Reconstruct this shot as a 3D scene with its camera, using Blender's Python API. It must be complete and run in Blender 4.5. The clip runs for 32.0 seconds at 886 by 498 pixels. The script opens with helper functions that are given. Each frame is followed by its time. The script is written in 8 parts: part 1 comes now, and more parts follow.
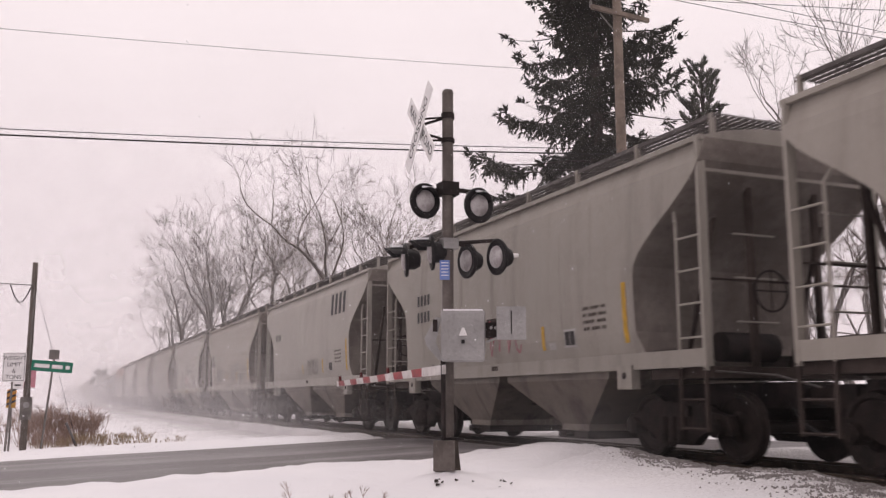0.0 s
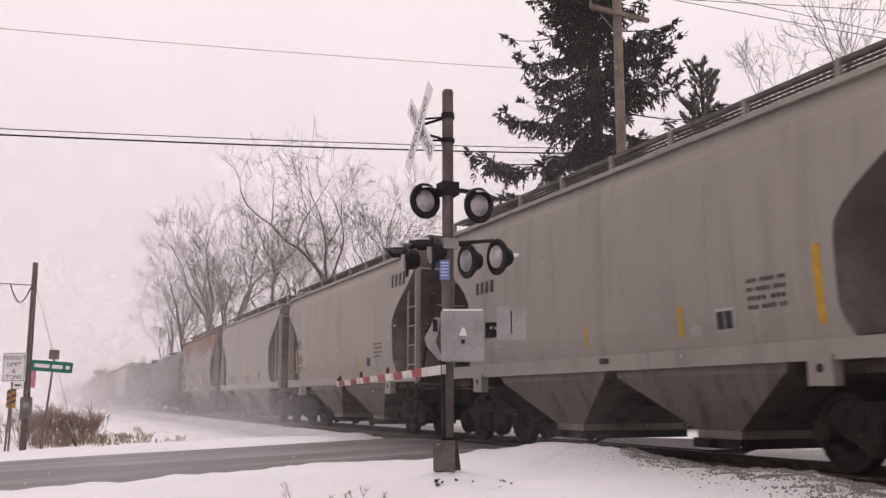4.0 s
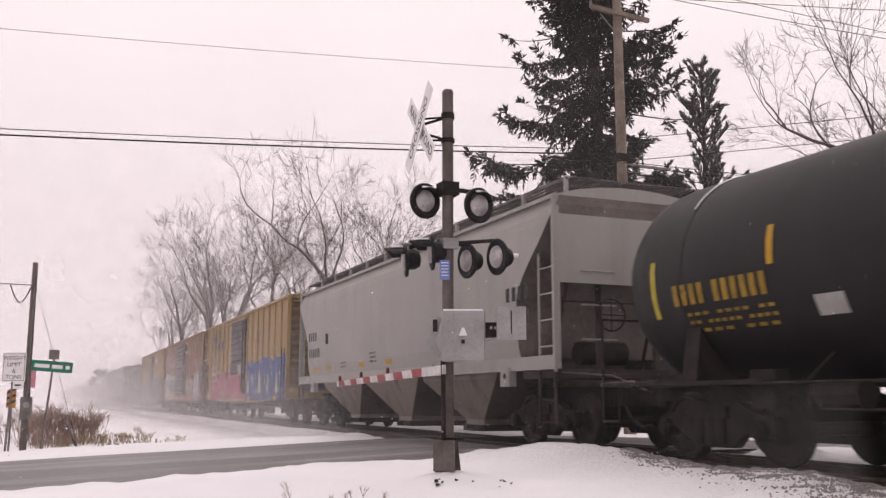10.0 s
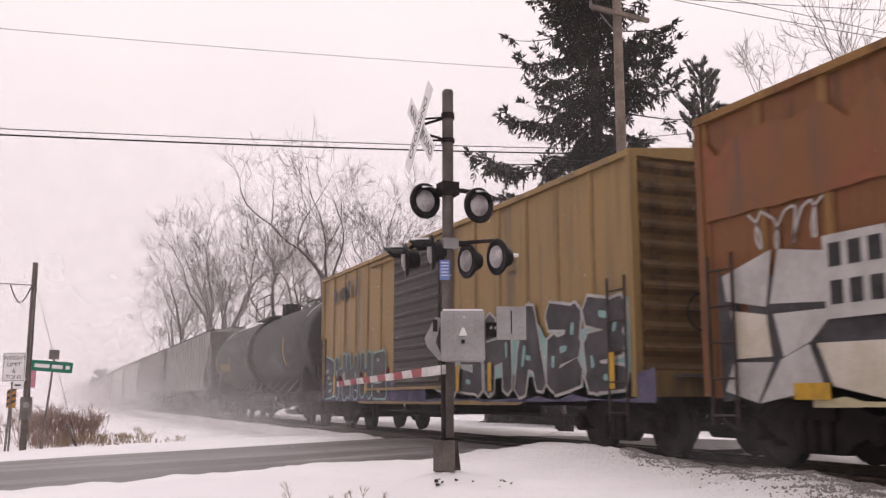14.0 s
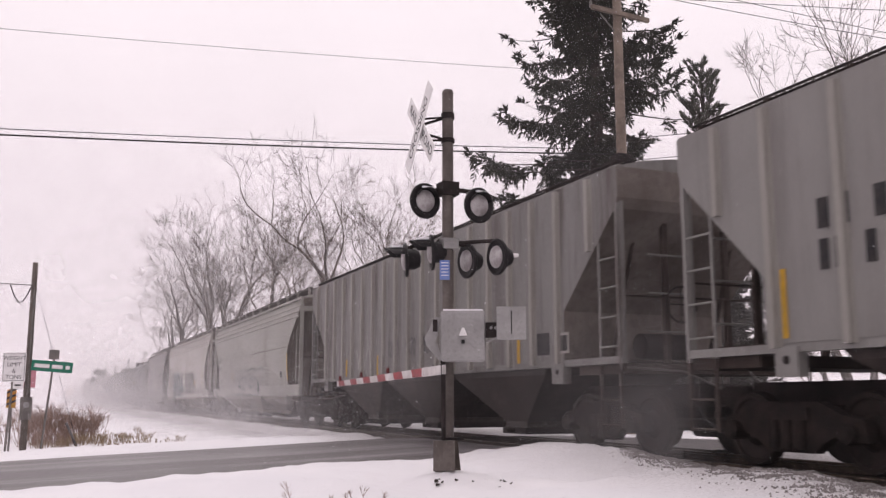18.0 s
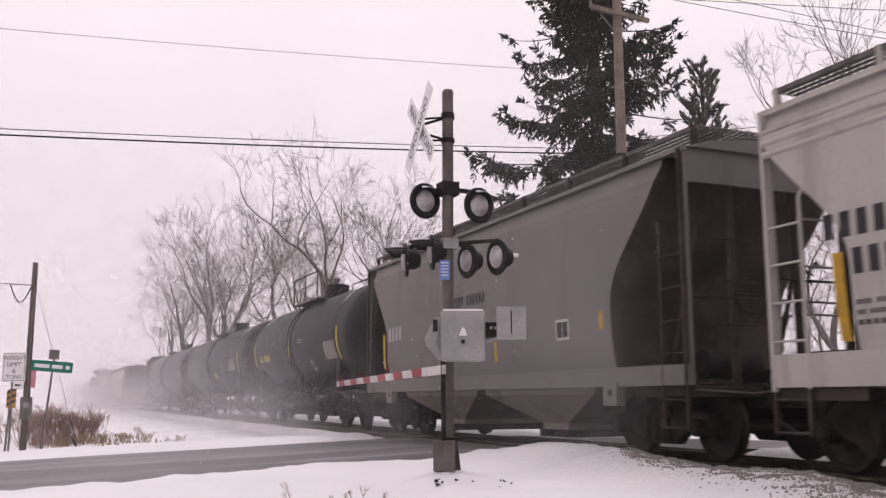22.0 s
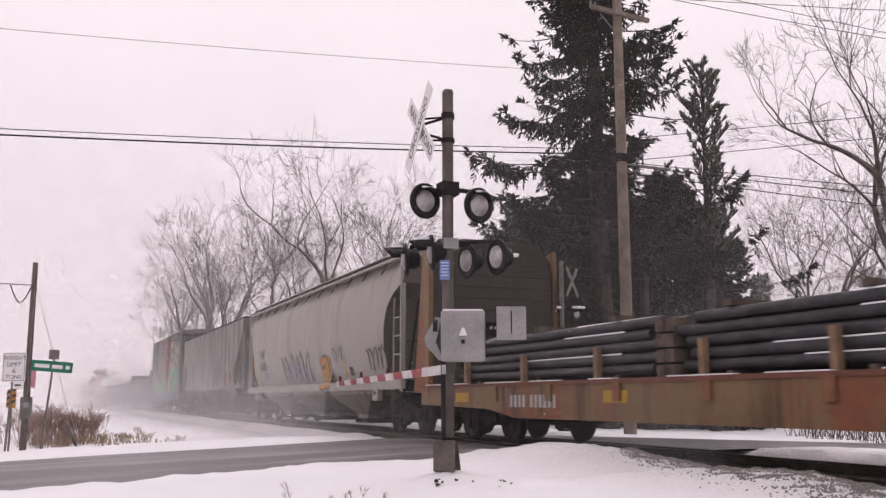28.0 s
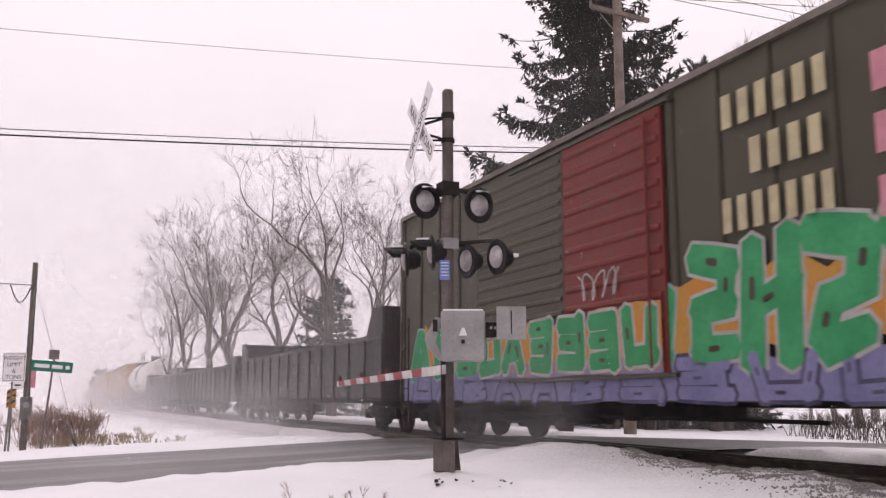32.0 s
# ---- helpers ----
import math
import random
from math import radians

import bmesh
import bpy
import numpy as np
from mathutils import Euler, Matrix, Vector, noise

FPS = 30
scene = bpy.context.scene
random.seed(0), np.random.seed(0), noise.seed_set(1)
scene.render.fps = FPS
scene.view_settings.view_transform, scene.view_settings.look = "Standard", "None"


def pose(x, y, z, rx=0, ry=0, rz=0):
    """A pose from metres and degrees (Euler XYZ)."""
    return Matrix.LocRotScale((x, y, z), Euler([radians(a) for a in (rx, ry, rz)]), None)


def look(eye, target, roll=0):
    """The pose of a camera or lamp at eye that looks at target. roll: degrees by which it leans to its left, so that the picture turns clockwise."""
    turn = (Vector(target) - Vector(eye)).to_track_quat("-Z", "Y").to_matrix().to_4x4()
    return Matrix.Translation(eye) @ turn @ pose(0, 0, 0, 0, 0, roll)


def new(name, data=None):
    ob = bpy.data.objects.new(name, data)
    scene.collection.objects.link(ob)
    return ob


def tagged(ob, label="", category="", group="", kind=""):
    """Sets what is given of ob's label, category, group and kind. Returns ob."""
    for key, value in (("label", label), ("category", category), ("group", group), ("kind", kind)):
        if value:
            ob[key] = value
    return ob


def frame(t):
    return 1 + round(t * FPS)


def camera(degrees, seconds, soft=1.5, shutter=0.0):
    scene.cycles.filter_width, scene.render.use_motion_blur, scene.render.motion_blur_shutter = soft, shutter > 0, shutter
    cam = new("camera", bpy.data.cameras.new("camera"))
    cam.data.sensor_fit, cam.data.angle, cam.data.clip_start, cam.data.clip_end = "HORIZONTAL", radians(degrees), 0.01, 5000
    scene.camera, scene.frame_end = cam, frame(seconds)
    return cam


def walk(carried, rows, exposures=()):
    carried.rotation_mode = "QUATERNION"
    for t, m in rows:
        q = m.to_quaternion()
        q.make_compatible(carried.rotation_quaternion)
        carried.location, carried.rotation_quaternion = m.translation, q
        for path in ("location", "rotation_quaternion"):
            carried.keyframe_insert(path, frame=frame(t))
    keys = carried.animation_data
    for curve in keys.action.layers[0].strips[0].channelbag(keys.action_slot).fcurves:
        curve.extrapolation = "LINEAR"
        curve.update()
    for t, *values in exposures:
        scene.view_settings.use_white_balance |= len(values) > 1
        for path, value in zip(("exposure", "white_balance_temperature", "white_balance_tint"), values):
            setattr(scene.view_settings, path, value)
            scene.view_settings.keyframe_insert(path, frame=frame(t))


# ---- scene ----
# World: x across the track (away from the camera), y along the track into the distance, z up from the rail top.
cam = camera(50.7, 32.0, soft=1.3, shutter=0.14)
EYE = Vector((0.0, 0.0, 0.80))
HEADING, TILT = radians(22.84), radians(9.16)
AIM = Vector((math.sin(HEADING) * math.cos(TILT), math.cos(HEADING) * math.cos(TILT), math.sin(TILT)))
walk(cam, [(0.0, look(EYE, EYE + AIM * 10)), (32.0, look(EYE, EYE + AIM * 10))],
     exposures=[(q, s, 6720 if q < 15 else 6520, 12 if q < 15 else 13) for q, s in (
         (0.0, -0.03), (6.0, -0.03), (7.0, 0.08), (9.0, 0.08), (10.0, 0.05), (11.0, -0.03), (12.0, 0.05), (13.0, 0.10), (14.0, 0.08), (17.0, 0.05), (18.0, 0.05), (19.0, 0.02),
         (20.0, -0.03), (21.0, -0.03), (22.0, 0.02), (23.0, 0.08), (25.0, 0.10), (28.0, 0.01), (29.0, -0.02), (30.0, -0.02), (31.0, 0.08), (32.0, 0.10))])
scene.cycles.transparent_max_bounces = 64


# ---------- light: an overcast, snowing sky ----------
def make_world():
    w = bpy.data.worlds.new("overcast_sky")
    scene.world = w
    w.use_nodes = True
    nt = w.node_tree
    nt.nodes.clear()
    out = nt.nodes.new("ShaderNodeOutputWorld")
    bg = nt.nodes.new("ShaderNodeBackground")
    sky = nt.nodes.new("ShaderNodeTexSky")
    sky.sky_type, sky.sun_disc = "NISHITA", False
    sky.sun_elevation, sky.sun_rotation = radians(71), radians(66)
    dim = nt.nodes.new("ShaderNodeMixRGB")
    dim.blend_type = "MULTIPLY"
    dim.inputs["Fac"].default_value = 1.0
    dim.inputs["Color2"].default_value = (0.1, 0.1, 0.1, 1)
    nt.links.new(sky.outputs["Color"], dim.inputs["Color1"])
    tc = nt.nodes.new("ShaderNodeTexCoord")
    sep = nt.nodes.new("ShaderNodeSeparateXYZ")
    nt.links.new(tc.outputs["Generated"], sep.inputs[0])
    ramp = nt.nodes.new("ShaderNodeValToRGB")
    e = ramp.color_ramp.elements
    e[0].position, e[0].color = 0.0, SKY_LOW
    e[1].position, e[1].color = 0.45, SKY_HIGH
    nt.links.new(sep.outputs["Z"], ramp.inputs["Fac"])
    cloud = nt.nodes.new("ShaderNodeTexNoise")
    cloud.inputs["Scale"].default_value = 3.0
    cloud.inputs["Detail"].default_value = 4.0
    nt.links.new(tc.outputs["Generated"], cloud.inputs["Vector"])
    vary = nt.nodes.new("ShaderNodeMapRange")
    vary.inputs["To Min"].default_value, vary.inputs["To Max"].default_value = 0.93, 1.05
    nt.links.new(cloud.outputs["Fac"], vary.inputs["Value"])
    mul = nt.nodes.new("ShaderNodeMixRGB")
    mul.blend_type = "MULTIPLY"
    mul.inputs["Fac"].default_value = 1.0
    nt.links.new(ramp.outputs["Color"], mul.inputs["Color1"])
    nt.links.new(vary.outputs["Result"], mul.inputs["Color2"])
    mix = nt.nodes.new("ShaderNodeMixRGB")
    mix.inputs["Fac"].default_value = 0.94
    nt.links.new(dim.outputs["Color"], mix.inputs["Color1"])
    nt.links.new(mul.outputs["Color"], mix.inputs["Color2"])
    nt.links.new(mix.outputs["Color"], bg.inputs["Color"])
    bg.inputs["Strength"].default_value = 1.0
    nt.links.new(bg.outputs[0], out.inputs[0])


SKY_LOW, SKY_HIGH = (0.86, 0.755, 0.80, 1), (1.06, 0.955, 0.98, 1)
make_world()
sun = new("sun", bpy.data.lights.new("sun", "SUN"))
sun.data.energy, sun.data.angle, sun.data.color = 0.5, radians(30), (1.0, 0.93, 0.91)
sun.matrix_world = look((9, 4, 30), (0, 0, 0))


# ---------- materials ----------
def nodes_of(name):
    m = bpy.data.materials.new(name)
    m.use_nodes = True
    nt = m.node_tree
    return m, nt, nt.nodes["Principled BSDF"]


def tex(nt, scale, stretch=(1, 1, 1), detail=5.0, rough=0.6, shift=None):
    tc = nt.nodes.new("ShaderNodeTexCoord")
    mp = nt.nodes.new("ShaderNodeMapping")
    mp.inputs["Scale"].default_value = stretch
    nt.links.new(tc.outputs["Object"], mp.inputs["Vector"])
    n = nt.nodes.new("ShaderNodeTexNoise")
    n.inputs["Scale"].default_value = scale
    n.inputs["Detail"].default_value = detail
    n.inputs["Roughness"].default_value = rough
    if shift:
        info = nt.nodes.new("ShaderNodeObjectInfo")
        add = nt.nodes.new("ShaderNodeVectorMath")
        add.operation = "ADD"
        sc = nt.nodes.new("ShaderNodeMath")
        sc.operation = "MULTIPLY"
        sc.inputs[1].default_value = shift
        nt.links.new(info.outputs["Random"], sc.inputs[0])
        nt.links.new(mp.outputs[0], add.inputs[0])
        nt.links.new(sc.outputs[0], add.inputs[1])
        nt.links.new(add.outputs[0], n.inputs["Vector"])
    else:
        nt.links.new(mp.outputs[0], n.inputs["Vector"])
    return n.outputs["Fac"]


def steps(nt, fac, a, b):
    r = nt.nodes.new("ShaderNodeMapRange")
    r.interpolation_type = "SMOOTHSTEP"
    r.inputs["From Min"].default_value, r.inputs["From Max"].default_value = a, b
    nt.links.new(fac, r.inputs["Value"])
    return r.outputs["Result"]


def times(nt, fac, k):
    r = nt.nodes.new("ShaderNodeMath")
    r.operation = "MULTIPLY"
    r.inputs[1].default_value = k
    nt.links.new(fac, r.inputs[0])
    return r.outputs[0]


def blend(nt, fac, a, b):
    m = nt.nodes.new("ShaderNodeMixRGB")
    for sock, val in (("Fac", fac), ("Color1", a), ("Color2", b)):
        if isinstance(val, (tuple, list)):
            m.inputs[sock].default_value = (*val, 1)
        elif isinstance(val, (int, float)):
            m.inputs[sock].default_value = val
        else:
            nt.links.new(val, m.inputs[sock])
    return m.outputs["Color"]


def bump(nt, bsdf, fac, strength, dist=0.02):
    b = nt.nodes.new("ShaderNodeBump")
    b.inputs["Strength"].default_value, b.inputs["Distance"].default_value = strength, dist
    nt.links.new(fac, b.inputs["Height"])
    nt.links.new(b.outputs[0], bsdf.inputs["Normal"])


def surface(name, col, col2, scale=2.0, rough=0.6, metal=0.0, relief=0.3, fine=None, shine=0.15):
    """A surface that wanders between two colours, with fine relief."""
    m, nt, p = nodes_of(name)
    big, small = tex(nt, scale), tex(nt, fine or scale * 11, detail=3)
    c = blend(nt, steps(nt, big, 0.35, 0.65), col, col2)
    c = blend(nt, times(nt, steps(nt, small, 0.4, 0.75), 0.35), c, tuple(x * 0.62 for x in col))
    nt.links.new(c, p.inputs["Base Color"])
    p.inputs["Roughness"].default_value, p.inputs["Metallic"].default_value = rough, metal
    p.inputs["Specular IOR Level"].default_value = shine
    bump(nt, p, small, relief)
    return m


def car_paint(name, col, grime=0.35, rust=0.0, rough=0.5, grime_col=(0.07, 0.055, 0.05), streak=1.0, shine=0.2):
    """Weathered paint of a freight car: vertical rain streaks, blotches of road dirt, rust where the paint has failed."""
    m, nt, p = nodes_of(name)
    streaks = tex(nt, 2.2, (1, 1.0, 0.10), 6, 0.65, shift=40)
    blot = tex(nt, 0.55, (1, 1, 1), 5, 0.6, shift=40)
    fine = tex(nt, 18, (1, 1, 0.6), 3, 0.6)
    runs = tex(nt, 6.5, (1, 1.0, 0.045), 4, 0.55, shift=55)
    stain = tex(nt, 0.32, (1, 1, 1.6), 6, 0.68, shift=25)
    scuff = tex(nt, 5.0, (1, 0.35, 1.2), 7, 0.75, shift=15)
    c = blend(nt, times(nt, steps(nt, blot, 0.35, 0.7), 0.25), col, tuple(x * 0.70 for x in col))
    c = blend(nt, times(nt, steps(nt, stain, 0.50, 0.72), 0.30), c, tuple(x * 0.62 + 0.01 for x in col))
    c = blend(nt, times(nt, steps(nt, streaks, 0.46, 0.72), grime * streak), c, grime_col)
    c = blend(nt, times(nt, steps(nt, runs, 0.56, 0.74), min(0.5, grime * 0.5) * streak), c, tuple(x * 0.8 + y * 0.12 for x, y in zip(grime_col, col)))
    c = blend(nt, times(nt, steps(nt, scuff, 0.62, 0.74), 0.22), c, tuple(min(0.8, x * 1.35 + 0.012) for x in col))
    c = blend(nt, times(nt, steps(nt, fine, 0.5, 0.8), grime * 0.45), c, grime_col)
    if rust > 0:
        r1 = tex(nt, 0.9, (1, 0.7, 0.45), 8, 0.72, shift=70)
        k = steps(nt, r1, 0.62 - 0.28 * rust, 0.70 - 0.2 * rust)
        rc = blend(nt, tex(nt, 5, detail=5), (0.26, 0.085, 0.035), (0.10, 0.04, 0.025))
        c = blend(nt, k, c, rc)
    nt.links.new(c, p.inputs["Base Color"])
    p.inputs["Roughness"].default_value = rough
    p.inputs["Specular IOR Level"].default_value = shine
    bump(nt, p, blot, 0.25, 0.05)
    return m


M = {}
M["steel_black"] = surface("grimy_black_steel", (0.016, 0.0125, 0.0125), (0.032, 0.024, 0.023), 3, 0.7)
M["truck"] = surface("rusty_cast_steel", (0.015, 0.0115, 0.011), (0.029, 0.021, 0.019), 4, 0.8)
M["wheel"] = surface("worn_wheel_steel", (0.034, 0.025, 0.023), (0.018, 0.014, 0.013), 5, 0.6, 0.2)
M["rail"] = surface("rail_steel", (0.10, 0.075, 0.06), (0.05, 0.038, 0.03), 6, 0.4, 0.6)
M["grating"] = surface("dull_galvanised_grating", (0.085, 0.077, 0.075), (0.14, 0.127, 0.123), 4, 0.6, 0.3)
# recessed hopper ends: grime, with the roof's shade put into the colour
M["slope"] = surface("grimy_shaded_end_sheet", (0.115, 0.098, 0.088), (0.18, 0.157, 0.142), 0.9, 0.85)
# dirt, plus the shade under the cars and in recessed ends, in one colour
M["soot_shade"] = surface("dirty_shaded_steel", (0.030, 0.022, 0.020), (0.062, 0.048, 0.043), 1.2, 0.85)
M["galv"] = surface("weathered_galvanised_steel", (0.13, 0.118, 0.112), (0.20, 0.182, 0.172), 3, 0.45, 0.35)
M["mast"] = surface("dull_brown_grey_steel_mast", (0.085, 0.072, 0.066), (0.14, 0.12, 0.11), 2, 0.6)
M["cast"] = surface("dirty_cast_base", (0.05, 0.040, 0.035), (0.085, 0.068, 0.058), 6, 0.8, relief=0.6)
M["alum"] = surface("dull_aluminium_paint", (0.26, 0.252, 0.25), (0.33, 0.32, 0.318), 2.5, 0.45, 0.2)
M["black"] = surface("matt_black_paint", (0.014, 0.013, 0.014), (0.028, 0.025, 0.026), 5, 0.45)
M["white"] = surface("reflective_white_sheeting", (0.78, 0.76, 0.76), (0.66, 0.64, 0.64), 6, 0.4, relief=0.05)
M["armwhite"] = surface("grimy_white_sheeting", (0.60, 0.57, 0.56), (0.44, 0.41, 0.40), 3, 0.5, relief=0.05, fine=12)
M["red"] = surface("dirty_reflective_red_sheeting", (0.30, 0.038, 0.045), (0.20, 0.035, 0.038), 6, 0.4, relief=0.05)
M["ink"] = surface("black_lettering", (0.02, 0.02, 0.022), (0.04, 0.035, 0.035), 9, 0.5, relief=0.05)
M["yellow"] = surface("yellow_reflective_tape", (0.46, 0.265, 0.028), (0.33, 0.20, 0.03), 8, 0.5, relief=0.05)
M["oldtape"] = surface("grimy_yellow_tape", (0.30, 0.225, 0.045), (0.17, 0.13, 0.05), 6, 0.6, relief=0.05)
M["gold"] = surface("faded_gold_stencil", (0.31, 0.195, 0.030), (0.21, 0.135, 0.028), 5, 0.55, relief=0.05)
M["darkred"] = surface("dark_red_lamp_glass", (0.11, 0.022, 0.024), (0.06, 0.018, 0.02), 8, 0.4, relief=0.05)
M["lemon"] = surface("lemon_yellow_stencil", (0.46, 0.37, 0.045), (0.36, 0.28, 0.04), 8, 0.5, relief=0.05)
M["cream"] = surface("cream_paint", (0.46, 0.41, 0.25), (0.36, 0.31, 0.20), 3, 0.6, relief=0.05)
M["pink"] = surface("pink_paint", (0.50, 0.22, 0.26), (0.42, 0.18, 0.22), 5, 0.5, relief=0.05)
M["green"] = surface("green_spray_paint", (0.03, 0.22, 0.085), (0.05, 0.29, 0.12), 1.5, 0.6, relief=0.05, fine=14)
M["lilac"] = surface("lilac_spray_paint", (0.15, 0.145, 0.27), (0.20, 0.19, 0.33), 1.5, 0.6, relief=0.05, fine=14)
M["orange"] = surface("orange_spray_paint", (0.46, 0.19, 0.035), (0.40, 0.22, 0.05), 1.5, 0.6, relief=0.05, fine=14)
M["blue"] = surface("blue_spray_paint", (0.055, 0.085, 0.20), (0.075, 0.115, 0.25), 1.5, 0.6, relief=0.05, fine=14)
M["rose"] = surface("crimson_spray_paint", (0.26, 0.045, 0.07), (0.36, 0.12, 0.15), 1.5, 0.6, relief=0.05, fine=14)
M["tagwhite"] = surface("dirty_white_spray_paint", (0.40, 0.385, 0.37), (0.30, 0.285, 0.27), 1.5, 0.6, relief=0.05, fine=14)
M["tagblack"] = surface("black_spray_paint", (0.03, 0.028, 0.03), (0.06, 0.055, 0.06), 3, 0.5, relief=0.05)
M["teal"] = surface("pale_teal_spray_paint", (0.16, 0.28, 0.27), (0.24, 0.36, 0.35), 3, 0.5, relief=0.05)
M["bluesign"] = surface("blue_sign_face", (0.12, 0.18, 0.42), (0.16, 0.22, 0.45), 6, 0.4, relief=0.05)
M["greensign"] = surface("green_sign_face", (0.012, 0.13, 0.085), (0.015, 0.16, 0.10), 6, 0.4, relief=0.05)
M["pole_wood"] = surface("weathered_pole_wood", (0.15, 0.12, 0.10), (0.23, 0.185, 0.155), 2.5, 0.85, relief=0.5, fine=40)
M["pole_dark"] = surface("dark_weathered_pole", (0.10, 0.085, 0.075), (0.16, 0.135, 0.12), 2.5, 0.85, relief=0.5, fine=40)
M["bark"] = surface("grey_brown_bark", (0.072, 0.057, 0.050), (0.125, 0.102, 0.090), 3, 0.95, relief=0.7, fine=25)
M["bark_dark"] = surface("dark_wet_bark", (0.042, 0.033, 0.030), (0.075, 0.060, 0.054), 3, 0.95, relief=0.7, fine=25)
M["needle"] = surface("dark_spruce_needles", (0.024, 0.023, 0.018), (0.042, 0.040, 0.031), 1.5, 0.85)
M["needle2"] = surface("grey_green_pine_needles", (0.065, 0.066, 0.052), (0.10, 0.10, 0.082), 1.5, 0.8)
M["brush"] = surface("reddish_brown_brush", (0.22, 0.145, 0.12), (0.30, 0.21, 0.17), 4, 0.95)
M["straw"] = surface("dead_straw_stalks", (0.33, 0.25, 0.16), (0.24, 0.18, 0.12), 6, 0.95)
M["wire"] = surface("black_cable", (0.02, 0.018, 0.018), (0.03, 0.028, 0.028), 5, 0.6)
M["pipe"] = surface("dark_coated_pipe", (0.022, 0.021, 0.024), (0.048, 0.044, 0.047), 3, 0.5, shine=0.3)
M["dunnage"] = surface("dark_weathered_dunnage", (0.060, 0.046, 0.037), (0.12, 0.095, 0.078), 5, 0.85)
M["lumber"] = surface("weathered_lumber", (0.24, 0.16, 0.10), (0.15, 0.10, 0.07), 4, 0.8)
M["tie"] = surface("creosoted_timber", (0.028, 0.023, 0.020), (0.050, 0.041, 0.036), 5, 0.9)
M["lens"] = surface("snow_caked_lens", (0.46, 0.44, 0.44), (0.26, 0.235, 0.235), 7, 0.35, relief=0.4)
M["seamline"] = surface("dirty_weld_seam", (0.15, 0.13, 0.115), (0.20, 0.175, 0.155), 3, 0.7)
M["galv_board"] = surface("pale_galvanised_board", (0.26, 0.245, 0.235), (0.36, 0.34, 0.33), 2, 0.6)
M["gond_shade"] = surface("black_shade_line", (0.022, 0.019, 0.016), (0.035, 0.030, 0.025), 3, 0.8)
M["rope"] = surface("grey_cable_sleeve", (0.12, 0.11, 0.11), (0.2, 0.18, 0.18), 5, 0.7)


def snow_mat(name="fresh_snow", trackside=False):
    m, nt, p = nodes_of(name)
    big, small = tex(nt, 0.35), tex(nt, 6, detail=9, rough=0.68)
    c = blend(nt, steps(nt, big, 0.3, 0.7), (0.75, 0.745, 0.775), (0.81, 0.80, 0.82))
    c = blend(nt, times(nt, steps(nt, small, 0.55, 0.8), 0.2), c, (0.66, 0.65, 0.68))
    if trackside:
        # brake dust, grit and thrown ballast lie in the snow along both shoulders of the track; the grey also paints in
        # the train's shade and haze
        tc = nt.nodes.new("ShaderNodeTexCoord")
        sep = nt.nodes.new("ShaderNodeSeparateXYZ")
        nt.links.new(tc.outputs["Object"], sep.inputs[0])
        off = nt.nodes.new("ShaderNodeMath")
        off.operation = "SUBTRACT"
        off.inputs[1].default_value = 8.8
        nt.links.new(sep.outputs["X"], off.inputs[0])
        gap = nt.nodes.new("ShaderNodeMath")
        gap.operation = "ABSOLUTE"
        nt.links.new(off.outputs[0], gap.inputs[0])
        near = steps(nt, gap.outputs[0], 4.3, 2.2)
        speck = nt.nodes.new("ShaderNodeMath")
        speck.operation = "MULTIPLY"
        nt.links.new(near, speck.inputs[0])
        nt.links.new(steps(nt, tex(nt, 30, detail=6, rough=0.8), 0.38, 0.62), speck.inputs[1])
        c = blend(nt, times(nt, near, 0.35), c, (0.42, 0.395, 0.39))
        c = blend(nt, times(nt, speck.outputs[0], 0.55), c, (0.22, 0.20, 0.195))
    nt.links.new(c, p.inputs["Base Color"])
    p.inputs["Roughness"].default_value = 0.75
    bump(nt, p, small, 0.45, 0.06)
    return m


def gritty_mat(name, dark, light, lo, hi, scale=9.0):
    """Bare stones or wet paving showing through thin snow."""
    m, nt, p = nodes_of(name)
    patch, grit = tex(nt, scale * 0.12, detail=6, rough=0.7), tex(nt, scale * 3.5, detail=5, rough=0.8)
    mixed = nt.nodes.new("ShaderNodeMath")
    mixed.operation = "MULTIPLY_ADD"
    mixed.inputs[1].default_value = 0.55
    nt.links.new(grit, mixed.inputs[0])
    nt.links.new(times(nt, patch, 0.55), mixed.inputs[2])
    c = blend(nt, steps(nt, mixed.outputs[0], lo, hi), dark, light)
    nt.links.new(c, p.inputs["Base Color"])
    p.inputs["Roughness"].default_value = 0.7
    bump(nt, p, grit, 0.6, 0.03)
    return m


M["snow"] = snow_mat()
M["snow_ground"] = snow_mat("snow_soiled_and_shaded_by_the_track", True)
M["ballast"] = gritty_mat("snowy_ballast", (0.10, 0.085, 0.08), (0.80, 0.79, 0.81), 0.52, 0.66)
M["ballast_dark"] = gritty_mat("wet_ballast", (0.030, 0.025, 0.024), (0.45, 0.43, 0.44), 0.68, 0.92)


